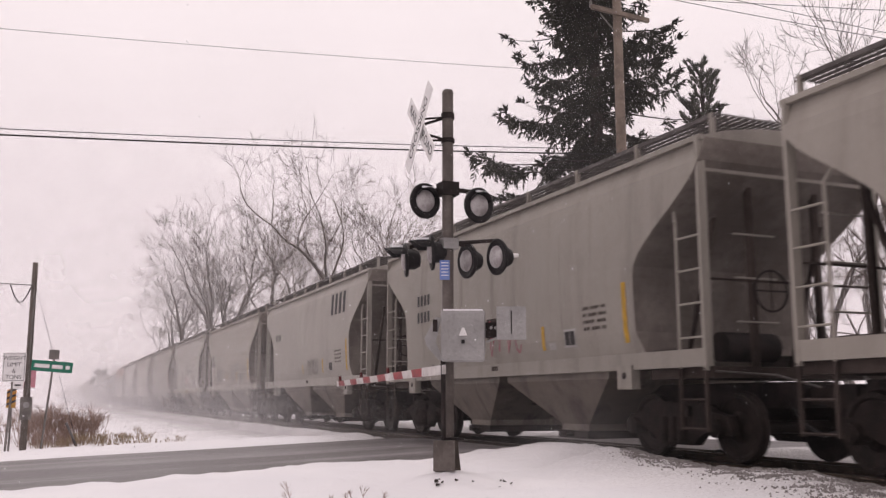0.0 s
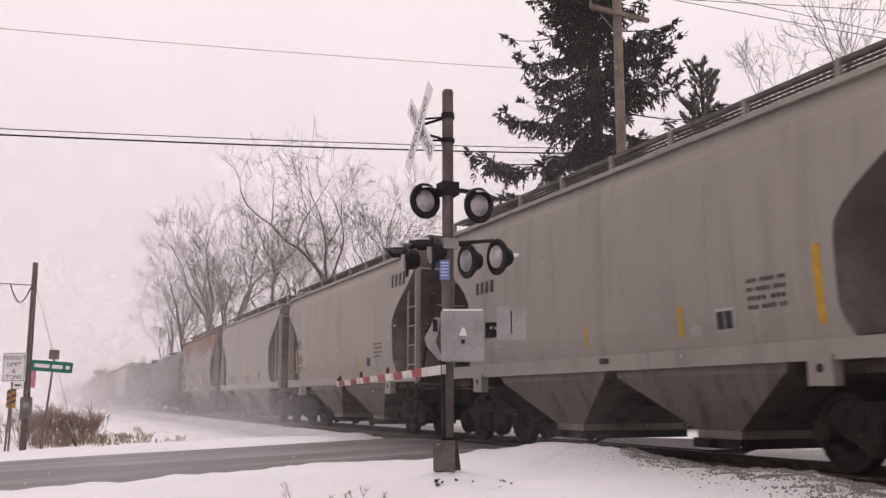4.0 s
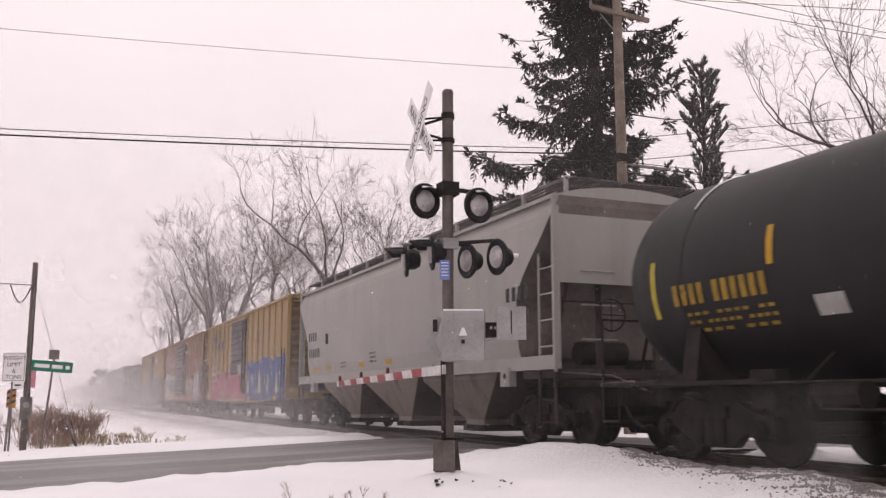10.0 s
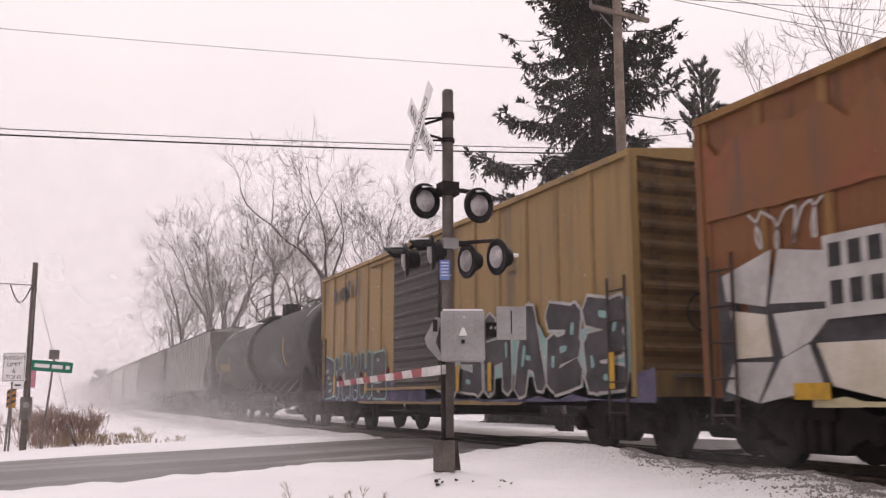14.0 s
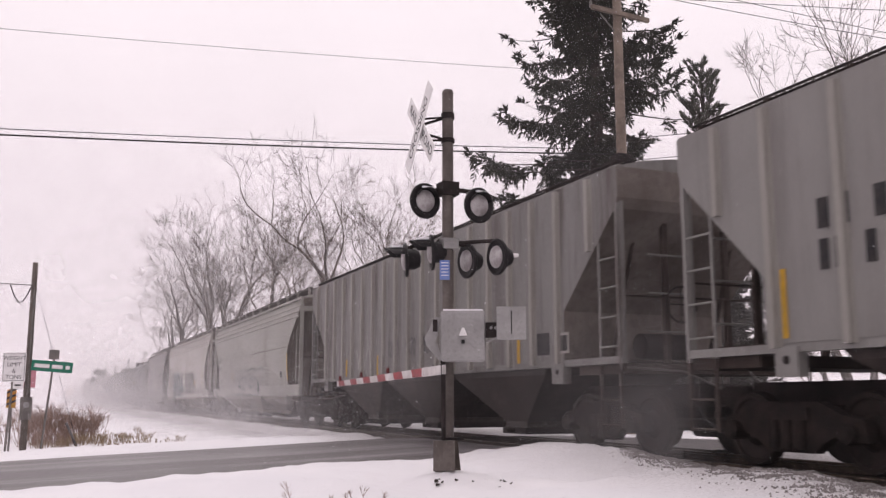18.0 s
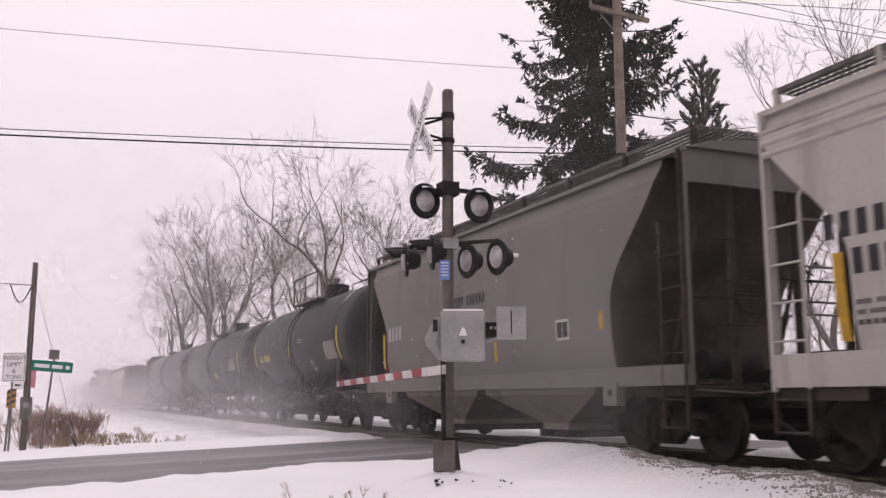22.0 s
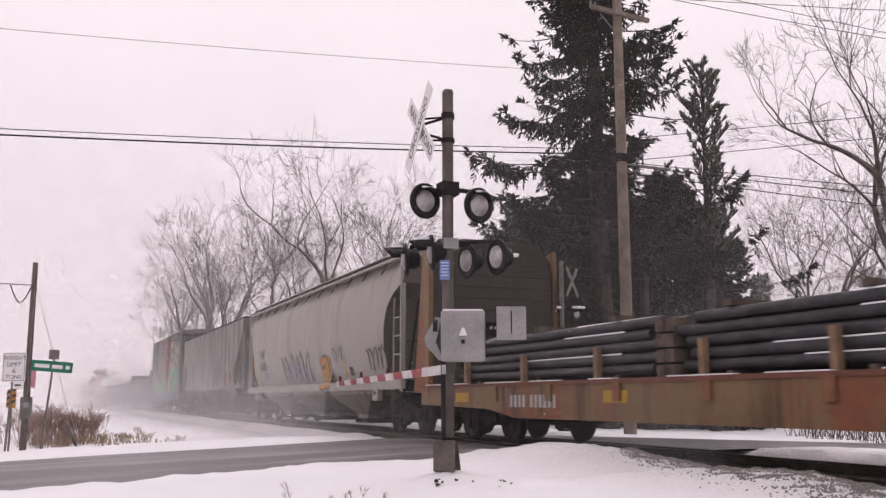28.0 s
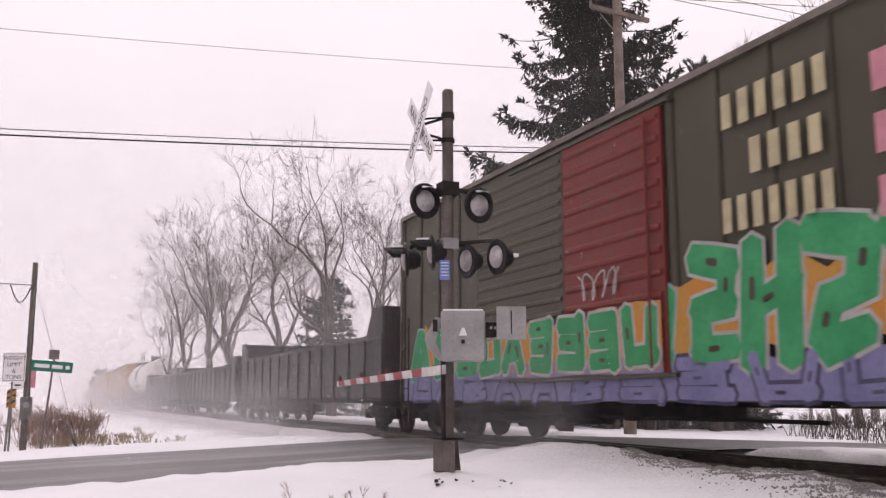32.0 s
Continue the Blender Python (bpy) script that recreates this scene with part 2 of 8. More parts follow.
def asphalt_mat():
    m, nt, p = nodes_of("wet_asphalt")
    lane, blot, grit = tex(nt, 1.1, (0.06, 1.0, 1), 4, 0.6), tex(nt, 0.5, (0.3, 1, 1), 6, 0.65), tex(nt, 60, detail=3)
    c = blend(nt, steps(nt, grit, 0.35, 0.7), (0.060, 0.052, 0.052), (0.105, 0.092, 0.092))
    c = blend(nt, times(nt, steps(nt, lane, 0.45, 0.70), 0.55), c, (0.34, 0.32, 0.33))
    c = blend(nt, times(nt, steps(nt, blot, 0.60, 0.74), 0.5), c, (0.55, 0.53, 0.54))
    nt.links.new(c, p.inputs["Base Color"])
    p.inputs["Roughness"].default_value = 0.42
    bump(nt, p, grit, 0.35, 0.01)
    return m


M["asphalt"] = asphalt_mat()


# ---------- mesh building ----------
class Shape:
    """Collects faces; materials by slot."""

    def __init__(self):
        self.v, self.f, self.m = [], [], []

    def add(self, verts, faces, slot=0):
        k = len(self.v)
        self.v += [tuple(p) for p in verts]
        self.f += [tuple(i + k for i in face) for face in faces]
        self.m += [slot] * len(faces)
        return self

    def box(self, x0, x1, y0, y1, z0, z1, slot=0, turn=None):
        vs = [Vector((x, y, z)) for x in (x0, x1) for y in (y0, y1) for z in (z0, z1)]
        if turn:
            vs = [turn @ p for p in vs]
        return self.add(vs, [(0, 1, 3, 2), (4, 6, 7, 5), (0, 4, 5, 1), (2, 3, 7, 6), (0, 2, 6, 4), (1, 5, 7, 3)], slot)

    def tube(self, a, b, r, n=8, r2=None, slot=0, caps=True):
        a, b = Vector(a), Vector(b)
        d = b - a
        if d.length < 1e-6:
            return self
        q = d.to_track_quat("Z", "Y")
        r2 = r if r2 is None else r2
        ring = [(math.cos(2 * math.pi * i / n), math.sin(2 * math.pi * i / n)) for i in range(n)]
        vs = [a + q @ Vector((c * r, s * r, 0)) for c, s in ring] + [b + q @ Vector((c * r2, s * r2, 0)) for c, s in ring]
        fs = [(i, (i + 1) % n, n + (i + 1) % n, n + i) for i in range(n)]
        if caps:
            fs += [tuple(range(n - 1, -1, -1)), tuple(range(n, 2 * n))]
        return self.add(vs, fs, slot)

    def pipe(self, pts, r, n=6, slot=0):
        for a, b in zip(pts, pts[1:]):
            self.tube(a, b, r, n, slot=slot)
        return self

    def loft(self, rings, slot=0, caps=True, closed=True):
        n = len(rings[0])
        vs = [p for ring in rings for p in ring]
        fs = []
        for k in range(len(rings) - 1):
            for i in range(n if closed else n - 1):
                j = (i + 1) % n
                fs.append((k * n + i, k * n + j, (k + 1) * n + j, (k + 1) * n + i))
        if caps:
            fs += [tuple(range(n - 1, -1, -1)), tuple(range((len(rings) - 1) * n, len(rings) * n))]
        return self.add(vs, fs, slot)

    def prism(self, poly, x0, x1, slot=0):
        """A polygon in (y, z) extruded along x."""
        n = len(poly)
        vs = [(x0, y, z) for y, z in poly] + [(x1, y, z) for y, z in poly]
        fs = [(i, (i + 1) % n, n + (i + 1) % n, n + i) for i in range(n)]
        fs += [tuple(range(n - 1, -1, -1)), tuple(range(n, 2 * n))]
        return self.add(vs, fs, slot)

    def mesh(self, name, mats, smooth=False):
        me = bpy.data.meshes.new(name)
        me.from_pydata(self.v, [], self.f)
        for m in (mats if isinstance(mats, (list, tuple)) else [mats]):
            me.materials.append(m)
        me.polygons.foreach_set("material_index", self.m)
        bm = bmesh.new()
        bm.from_mesh(me)
        bmesh.ops.recalc_face_normals(bm, faces=bm.faces)
        if smooth:
            for fc in bm.faces:
                fc.smooth = True
            for ed in bm.edges:
                if len(ed.link_faces) == 2 and ed.calc_face_angle(0) > 0.6:
                    ed.smooth = False
        bm.to_mesh(me)
        bm.free()
        return me


def part(name, shape, material, parent=None, label="", at=None, smooth=False):
    """ONE mesh object, under a thing or a part; shape is a Shape or a mesh that is shared."""
    me = shape.mesh(name, material, smooth) if isinstance(shape, Shape) else shape
    ob = new(name, me)
    if at is not None:
        ob.matrix_basis = at if isinstance(at, Matrix) else Matrix.Translation(at)
    if parent:
        ob.parent = parent
    if label:
        ob["label"] = label
    return ob


def thing(name, label, category, at=(0, 0, 0), group="", kind=""):
    ob = new(name)
    ob.matrix_basis = at if isinstance(at, Matrix) else Matrix.Translation(at)
    ob.empty_display_size = 0.2
    return tagged(ob, label, category, group, kind)


def lettering(name, words, size, material, parent, m, label=""):
    cu = bpy.data.curves.new(name, "FONT")
    cu.body, cu.size, cu.align_x, cu.align_y, cu.extrude = words, size, "CENTER", "CENTER", 0.001
    tmp = new("tmp", cu)
    dg = bpy.context.evaluated_depsgraph_get()
    me = bpy.data.meshes.new_from_object(tmp.evaluated_get(dg))
    bpy.data.objects.remove(tmp)
    me.materials.clear()
    me.materials.append(material)
    ob = new(name, me)
    ob.matrix_basis = m
    ob.parent = parent
    if label:
        ob["label"] = label
    return ob


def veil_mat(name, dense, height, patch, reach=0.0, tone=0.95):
    """Haze of airborne snow painted on a see-through sheet: mostly clear, with a pale scatter of the sky's light; it
    thins out upward.
    """
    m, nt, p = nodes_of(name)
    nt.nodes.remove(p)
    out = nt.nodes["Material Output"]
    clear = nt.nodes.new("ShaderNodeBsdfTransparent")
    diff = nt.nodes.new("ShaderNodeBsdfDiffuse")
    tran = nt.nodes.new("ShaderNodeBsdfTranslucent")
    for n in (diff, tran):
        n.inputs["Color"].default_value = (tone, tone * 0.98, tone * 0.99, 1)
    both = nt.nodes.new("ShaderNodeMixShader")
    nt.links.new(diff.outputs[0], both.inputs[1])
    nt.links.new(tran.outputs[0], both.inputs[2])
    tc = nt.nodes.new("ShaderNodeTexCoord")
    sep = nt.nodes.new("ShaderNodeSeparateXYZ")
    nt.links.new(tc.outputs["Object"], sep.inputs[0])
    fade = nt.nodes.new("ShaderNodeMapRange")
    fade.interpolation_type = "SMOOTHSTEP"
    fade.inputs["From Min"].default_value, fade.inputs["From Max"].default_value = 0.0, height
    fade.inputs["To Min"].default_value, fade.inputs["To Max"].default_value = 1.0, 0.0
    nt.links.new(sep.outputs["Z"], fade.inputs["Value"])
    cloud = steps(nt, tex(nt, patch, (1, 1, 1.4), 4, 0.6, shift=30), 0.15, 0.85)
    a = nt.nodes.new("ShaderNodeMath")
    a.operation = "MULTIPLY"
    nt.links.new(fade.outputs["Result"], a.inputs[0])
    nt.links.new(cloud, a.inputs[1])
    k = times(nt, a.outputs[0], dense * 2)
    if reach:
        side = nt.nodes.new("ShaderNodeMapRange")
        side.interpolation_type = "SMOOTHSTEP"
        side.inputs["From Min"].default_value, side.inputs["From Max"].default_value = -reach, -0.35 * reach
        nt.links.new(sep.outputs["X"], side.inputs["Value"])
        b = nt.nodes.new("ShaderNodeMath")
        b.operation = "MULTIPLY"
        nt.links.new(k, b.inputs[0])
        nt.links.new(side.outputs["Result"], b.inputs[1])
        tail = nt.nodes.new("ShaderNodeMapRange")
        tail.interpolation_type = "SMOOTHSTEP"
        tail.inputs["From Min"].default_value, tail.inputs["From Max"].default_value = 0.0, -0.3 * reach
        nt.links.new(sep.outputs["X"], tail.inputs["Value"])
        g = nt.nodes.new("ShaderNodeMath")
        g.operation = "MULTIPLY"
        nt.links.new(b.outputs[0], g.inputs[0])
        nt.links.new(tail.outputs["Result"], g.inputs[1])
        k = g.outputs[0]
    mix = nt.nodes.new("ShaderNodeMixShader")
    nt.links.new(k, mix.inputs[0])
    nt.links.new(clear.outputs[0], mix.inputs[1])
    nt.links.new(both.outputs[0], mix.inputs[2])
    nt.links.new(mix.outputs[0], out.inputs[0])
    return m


# ---------- the ground ----------
TRACK_X = 8.80
ROAD_Y0, ROAD_Y1 = 12.75, 19.1


def road_z(x):
    if x < 6.6:
        return max(-0.75, -0.040 * (6.6 - x)) - 0.012
    if x > 11.0:
        return max(-0.6, -0.035 * (x - 11.0)) - 0.012
    return -0.012


def bell(x, y, cx, cy, rx, ry):
    return math.exp(-((x - cx) / rx) ** 2 - ((y - cy) / ry) ** 2)


def ease(t):
    t = min(1.0, max(0.0, t))
    return t * t * (3 - 2 * t)


def ground_z(x, y):
    z = road_z(x) + 0.03
    if x < 6.4:
        z -= 0.22 * ease((y - 20) / 8)
    if y < ROAD_Y0 + 0.3:
        z += 0.07 * bell(x, y, 3.2, 11.2, 6.0, 1.3)
        z += 0.13 * bell(x, y, 6.3, 11.0, 1.0, 1.6)
        z += 0.10 * bell(x, y, 6.3, 8.2, 1.0, 2.4)
        z += 0.13 * bell(x, y, 4.05, 9.45, 0.55, 0.5)
        z -= 0.02 * ease((4 - y) / 4)
    # the roadside ditch on the far side is a shallow drift
    z += 0.05 * bell(x, y, 1.0, 20.6, 6, 0.8)
    on_road = ease((y - ROAD_Y0 + 0.25) / 0.3) * ease((ROAD_Y1 + 0.3 - y) / 0.35)
    z = z * (1 - on_road) + (road_z(x) - 0.05) * on_road
    bed = ease((x - 6.75) / 0.5) * ease((11.0 - x) / 0.5)
    z = z * (1 - bed) + (-0.42) * bed
    near = ease((40 - abs(y - 10)) / 25)
    z += near * (1 - on_road) * (1 - bed) * (0.05 * noise.noise(Vector((x * 0.7, y * 0.7, 0))) + 0.035 * noise.noise(Vector((x * 2.2, y * 2.2, 3))) + 0.032 * noise.noise(Vector((x * 5.5, y * 5.5, 9))))
    # far land: gently rolling
    far = ease((math.hypot(x, y) - 90) / 250)
    z += far * 3.0 * noise.noise(Vector((x * 0.006, y * 0.006, 5)))
    return z


def spread(*bands):
    out = []
    for a, b, step in bands:
        n = max(1, round((b - a) / step))
        out += [a + (b - a) * i / n for i in range(n)]
    return out + [bands[-1][1]]


def make_ground():
    xs = spread((-1500, -300, 150), (-300, -60, 30), (-60, -14, 4), (-14, -5, 0.6), (-5, 11.5, 0.16), (11.5, 24, 0.8), (24, 80, 5), (80, 400, 40), (400, 1500, 180))
    ys = spread((-1500, -200, 200), (-200, -20, 20), (-20, 2, 1.5), (2, 20.5, 0.16), (20.5, 34, 0.5), (34, 90, 3), (90, 400, 25), (400, 1800, 175))
    nx = len(xs)
    vs = [(x, y, ground_z(x, y)) for y in ys for x in xs]
    fs = [(j * nx + i, j * nx + i + 1, (j + 1) * nx + i + 1, (j + 1) * nx + i) for j in range(len(ys) - 1) for i in range(nx - 1)]
    g = Shape().add(vs, fs)
    return tagged(part("ground", g, M["snow_ground"], smooth=True), "open ground under fresh windblown snow", "ground", kind="structure")


ground = make_ground()


def make_road():
    xs = spread((-160, -20, 5), (-20, 6.6, 0.5), (6.6, 11, 1.1), (11, 160, 5))
    ys = spread((ROAD_Y0, ROAD_Y1, 0.35))
    s, ny = Shape(), len(ys)
    vs = []
    for x in xs:
        for j, y in enumerate(ys):
            crown = 0.05 * (1 - abs(2 * j / (ny - 1) - 1)) * (0.0 if 6.6 <= x <= 11 else 1.0)
            edge = 0.12 * noise.noise(Vector((x * 0.5, j * 7.0, 1))) if j in (0, ny - 1) else 0
            vs.append((x, y + edge, road_z(x) + crown))
    fs = [(i * ny + j, (i + 1) * ny + j, (i + 1) * ny + j + 1, i * ny + j + 1) for i in range(len(xs) - 1) for j in range(ny - 1)]
    s.add(vs, fs)
    return tagged(part("road", s, M["asphalt"]), "wet grey asphalt road with thin slush between the wheel tracks", "road", kind="structure")


road = make_road()


def make_track():
    bed = Shape()
    prof = [(6.35, -0.46), (6.95, -0.26), (7.35, -0.19), (10.25, -0.19), (10.7, -0.26), (11.3, -0.46)]
    ys = spread((-60, 0, 3), (0, 12.4, 0.3), (12.4, 19.4, 1.0), (19.4, 60, 1.5), (60, 600, 20))
    n = len(prof)
    vs = []
    for y in ys:
        for k, (x, z) in enumerate(prof):
            vs.append((x, y, z + (0.05 * noise.noise(Vector((x * 1.7, y * 1.3, 2))) if k in (0, 1, 4, 5) else 0)))
    bed.add(vs, [(j * n + i, j * n + i + 1, (j + 1) * n + i + 1, (j + 1) * n + i) for j in range(len(ys) - 1) for i in range(n - 1)])
    ob = tagged(part("trackbed", bed, M["ballast_dark"]), "dark wet stone ballast dusted with snow", "ballast", kind="structure")
    track = tagged(new("railway_track"), "single railway track with worn steel rails on timber ties", "railway track", kind="structure")
    for x in (TRACK_X - 0.755, TRACK_X + 0.755):
        r = Shape()
        prof = [(-0.07, -0.17), (0.07, -0.17), (0.07, -0.155), (0.012, -0.13), (0.012, -0.045), (0.036, -0.035), (0.036, -0.004), (0.028, 0), (-0.028, 0), (-0.036, -0.004), (-0.036, -0.035), (-0.012, -0.045), (-0.012, -0.13), (-0.07, -0.155)]
        r.loft([[(x + a, y, z) for a, z in prof] for y in (-60, 600)])
        part("rail", r, M["rail"], track)
    one = Shape().box(-1.3, 1.3, -0.11, 0.11, -0.30, -0.165).mesh("tie", M["tie"])
    y = -12.0
    while y < 75:
        if not (ROAD_Y0 - 0.3 < y < ROAD_Y1 + 0.3):
            part("tie", one, None, track, at=Matrix.Translation((TRACK_X + random.uniform(-0.04, 0.04), y, 0)) @ pose(0, 0, 0, 0, 0, random.uniform(-1, 1)))
        y += 0.54
    rest = Shape()
    while y < 400:
        rest.box(TRACK_X - 1.3, TRACK_X + 1.3, y - 0.11, y + 0.11, -0.30, -0.165)
        y += 0.54
    o = part("far_ties", rest, M["tie"], track)
    o["kind"] = "stuff"
    # timber crossing planks between and beside the rails
    for a, b in ((-1.25, -0.83), (-0.66, -0.23), (-0.21, 0.21), (0.23, 0.66), (0.83, 1.25)):
        part("crossing_plank", Shape().box(TRACK_X + a, TRACK_X + b, ROAD_Y0 - 0.2, ROAD_Y1 + 0.2, -0.17, -0.006), M["tie"], track)


make_track()


# ---------- trees ----------
def turn_from(d, tilt, spin):
    d = Vector(d).normalized()
    side = d.orthogonal().normalized()
    axis = Matrix.Rotation(spin, 3, d) @ side
    return (Matrix.Rotation(tilt, 3, axis) @ d).normalized()


def bare_tree_meshes(seed, height, fork=1.0, levels=8, lean=0.0, bole=0.26, girth=0.0185):
    """A leafless broadleaf: a trunk that forks again and again into curved, rising limbs and ends in fine twigs."""
    rng = random.Random(seed)
    trunk, crown = Shape(), Shape()

    def grow(p, d, length, r, level):
        target = trunk if level <= 2 else crown
        n = 4 if level < 3 else (3 if level < 6 else 2)
        sides = 8 if level == 0 else (6 if level < 3 else (4 if level < 5 else 3))
        end = r * (0.80 if level == 0 else 0.74)
        bend = Vector((rng.gauss(0, 1), rng.gauss(0, 1), rng.gauss(0.25, 0.6))) * (0.05 if level == 0 else 0.11)
        lift = 0.045 if level < 5 else 0.015
        pts = [(Vector(p), r)]
        d = Vector(d)
        for i in range(n):
            wob = 0.04 if level < 2 else 0.09
            d = (d + bend + Vector((rng.gauss(0, wob), rng.gauss(0, wob), rng.gauss(lift, wob * 0.6)))).normalized()
            p = p + d * (length / n)
            pts.append((p.copy(), max(0.0075, r + (end - r) * (i + 1) / n)))
        for (a, ra), (b, rb) in zip(pts, pts[1:]):
            target.tube(a, b, ra, sides, rb, caps=False)
        if level >= levels:
            return
        spin = rng.uniform(0, 6.283)
        kids = [(rng.uniform(0.16, 0.38), 0.80, rng.uniform(0.76, 0.92)), (rng.uniform(0.42, 0.78), 0.62, rng.uniform(0.58, 0.82))]
        if level < 2 or rng.random() < 0.22:
            kids.append((rng.uniform(0.45, 0.80), 0.58, rng.uniform(0.55, 0.80)))
        for k, (tilt, thin, short) in enumerate(kids):
            dd = turn_from(d, tilt * fork, spin + k * (6.283 / len(kids)) + rng.uniform(-0.5, 0.5))
            dd = (dd + Vector((0, 0, 0.10 if level < 5 else 0.02))).normalized()
            size = height * 0.21 if level == 0 else length
            grow(p, dd, size * short, max(0.0075, end * thin), level + 1)
        # short side shoots
        if level >= 2:
            for q in range(rng.choice((0, 1, 1))):
                i = rng.randrange(1, n + 1)
                dd = turn_from(d, rng.uniform(0.6, 1.2), rng.uniform(0, 6.283))
                grow(pts[i][0].copy(), dd, length * rng.uniform(0.30, 0.55), max(0.0075, pts[i][1] * 0.40), levels)

    grow(Vector((0, 0, 0)), Vector((lean, 0.04, 1)), height * bole, height * girth, 0)
    return trunk.mesh("trunk", M["bark"], True), crown.mesh("crown", M["bark"])


BARE = [bare_tree_meshes(11, 14, 1.05), bare_tree_meshes(23, 14, 0.85), bare_tree_meshes(37, 14, 1.15), bare_tree_meshes(41, 14, 0.95), bare_tree_meshes(57, 16, 0.80, 8, -0.03, 0.40, 0.0175)]
TALL = [max(v.co.z for v in pair[1].vertices) for pair in BARE]


def bare_tree(x, y, height, kind, spin, label, group="bare roadside trees"):
    k = height / TALL[kind]
    m = Matrix.Translation((x, y, ground_z(x, y) - 0.1)) @ Matrix.Rotation(radians(spin), 4, "Z") @ Matrix.Scale(k, 4)
    t = thing("bare_tree", label, "tree", group=group)
    t.matrix_basis = m
    part("trunk", BARE[kind][0], None, t)
    part("crown", BARE[kind][1], None, t)["kind"] = "stuff"
    return t


def cam_place(lat, fwd):
    """A place on the ground by its distance to the side of and ahead of the viewing line."""
    c, s = math.cos(HEADING), math.sin(HEADING)
    return lat * c + fwd * s, fwd * c - lat * s


def at_column(px, fwd):
    return cam_place((px - 784) / 1660 * fwd, fwd)


LEFT_TREES = [(590, 54, 16.3, 2, 20), (648, 58, 16.4, 0, 130), (482, 60, 14.6, 1, 75), (376, 63, 15.7, 3, 10), (432, 66, 15.2, 1, 200), (332, 66, 13.4, 0, 300),
              (306, 74, 12.2, 3, 40), (545, 74, 14.8, 3, 250), (716, 72, 14.5, 1, 280), (400, 86, 15.5, 2, 110)]
for px, fwd, h, kind, spin in LEFT_TREES:
    bare_tree(*at_column(px, fwd), h, kind, spin, "tall bare deciduous tree, grey in the falling snow")
RIGHT_TREES = [(1616, 32, 16.8, 4, 30), (1512, 48, 14.6, 1, 140), (1540, 60, 15.5, 3, 210), (1620, 46, 14.0, 3, 20), (1470, 56, 10.6, 0, 330),
               (1690, 38, 15.0, 1, 80), (1428, 68, 8.6, 3, 100), (860, 66, 8.0, 0, 40), (905, 60, 8.0, 2, 15)]
for px, fwd, h, kind, spin in RIGHT_TREES:
    bare_tree(*at_column(px, fwd), h, kind, spin, "tall bare deciduous tree beyond the track", "bare trees behind the line")


def old_spruce(label, x, y, height, radius, seed, mat, whorls=54, low=0.08):
    """A big old spruce: uneven boughs that sag and turn up at the tips, with curtains of hanging branchlets and gaps of sky."""
    rng = random.Random(seed)
    t = thing("spruce", label, "tree", (x, y, ground_z(x, y) - 0.1))
    trunk, twigs, leaves = Shape(), Shape(), Shape()
    zs = [0, height * 0.25, height * 0.6, height]
    for a, b in zip(zs, zs[1:]):
        trunk.tube((0, 0, a), (0, 0, b), 0.020 * height * (1 - a / height) + 0.02, 9, 0.020 * height * (1 - b / height) + 0.02, caps=False)
    part("trunk", trunk, M["bark_dark"], t, smooth=True)

    def tuft(p, d, size, w):
        d = Vector(d).normalized()
        s = Matrix.Rotation(rng.uniform(0, 6.28), 3, d) @ d.orthogonal().normalized()
        n = d.cross(s)
        mid = p + d * size * 0.45
        leaves.add([p, mid + s * w, p + d * size, mid - s * w, mid + n * w * 0.8], [(0, 1, 4), (1, 2, 4), (2, 3, 4), (3, 0, 4)])

    def branchlet(p, d, length):
        """A hanging side branch, thickly set with needles."""
        n = max(2, int(length / 0.14))
        for i in range(n):
            d = (d + Vector((rng.gauss(0, 0.10), rng.gauss(0, 0.10), -0.20))).normalized()
            q = p + d * (length / n)
            for k in range(3):
                e = (d + Vector((rng.gauss(0, 0.55), rng.gauss(0, 0.55), rng.gauss(-0.1, 0.4)))).normalized()
                tuft(p.lerp(q, rng.random()), e, rng.uniform(0.18, 0.36), rng.uniform(0.030, 0.058))
            p = q

    for k in range(whorls):
        f = low + (1 - low) * (k / whorls) ** 0.95
        reach = radius * (1 - f) ** 0.95 + 0.3
        for i in range(rng.randint(3, 5)):
            az = k * 2.4 + i * 6.283 / 4 + rng.uniform(-0.6, 0.6)
            L = reach * rng.choice((0.42, 0.6, 0.72, 0.85, 0.95, 1.12)) * rng.uniform(0.9, 1.08)
            out = Vector((math.cos(az), math.sin(az), 0))
            sag = rng.uniform(0.7, 1.25)
            side = Vector((-out.y, out.x, 0))
            curve = rng.uniform(-0.18, 0.18)
            place = lambda u: Vector((0, 0, height * f)) + out * L * u + side * L * curve * u * u + Vector((0, 0, L * (0.16 * u - sag * (0.78 * u * u - 0.66 * u ** 3))))
            segs = max(5, int(L / 0.17))
            p = place(0)
            for s in range(1, segs + 1):
                u = s / segs
                q = place(u)
                d = (q - p).normalized()
                twigs.tube(p, q, 0.045 * (1 - u) + 0.010, 3, caps=False)
                if u > 0.16 and noise.noise(Vector((q.x * 0.62, q.y * 0.62, q.z * 0.95 + seed))) > -0.12:
                    for sg in (-1, 1):
                        ln = (0.18 + 0.62 * math.sin(math.pi * min(1.0, 0.25 + 0.75 * u))) * rng.uniform(0.55, 1.15) * min(1.0, L / 2.5 + 0.3)
                        branchlet(p.lerp(q, rng.random()), (d * rng.uniform(0.3, 0.9) + side * sg * rng.uniform(0.35, 1.0) + Vector((0, 0, rng.uniform(-0.5, 0.05)))).normalized(), ln)
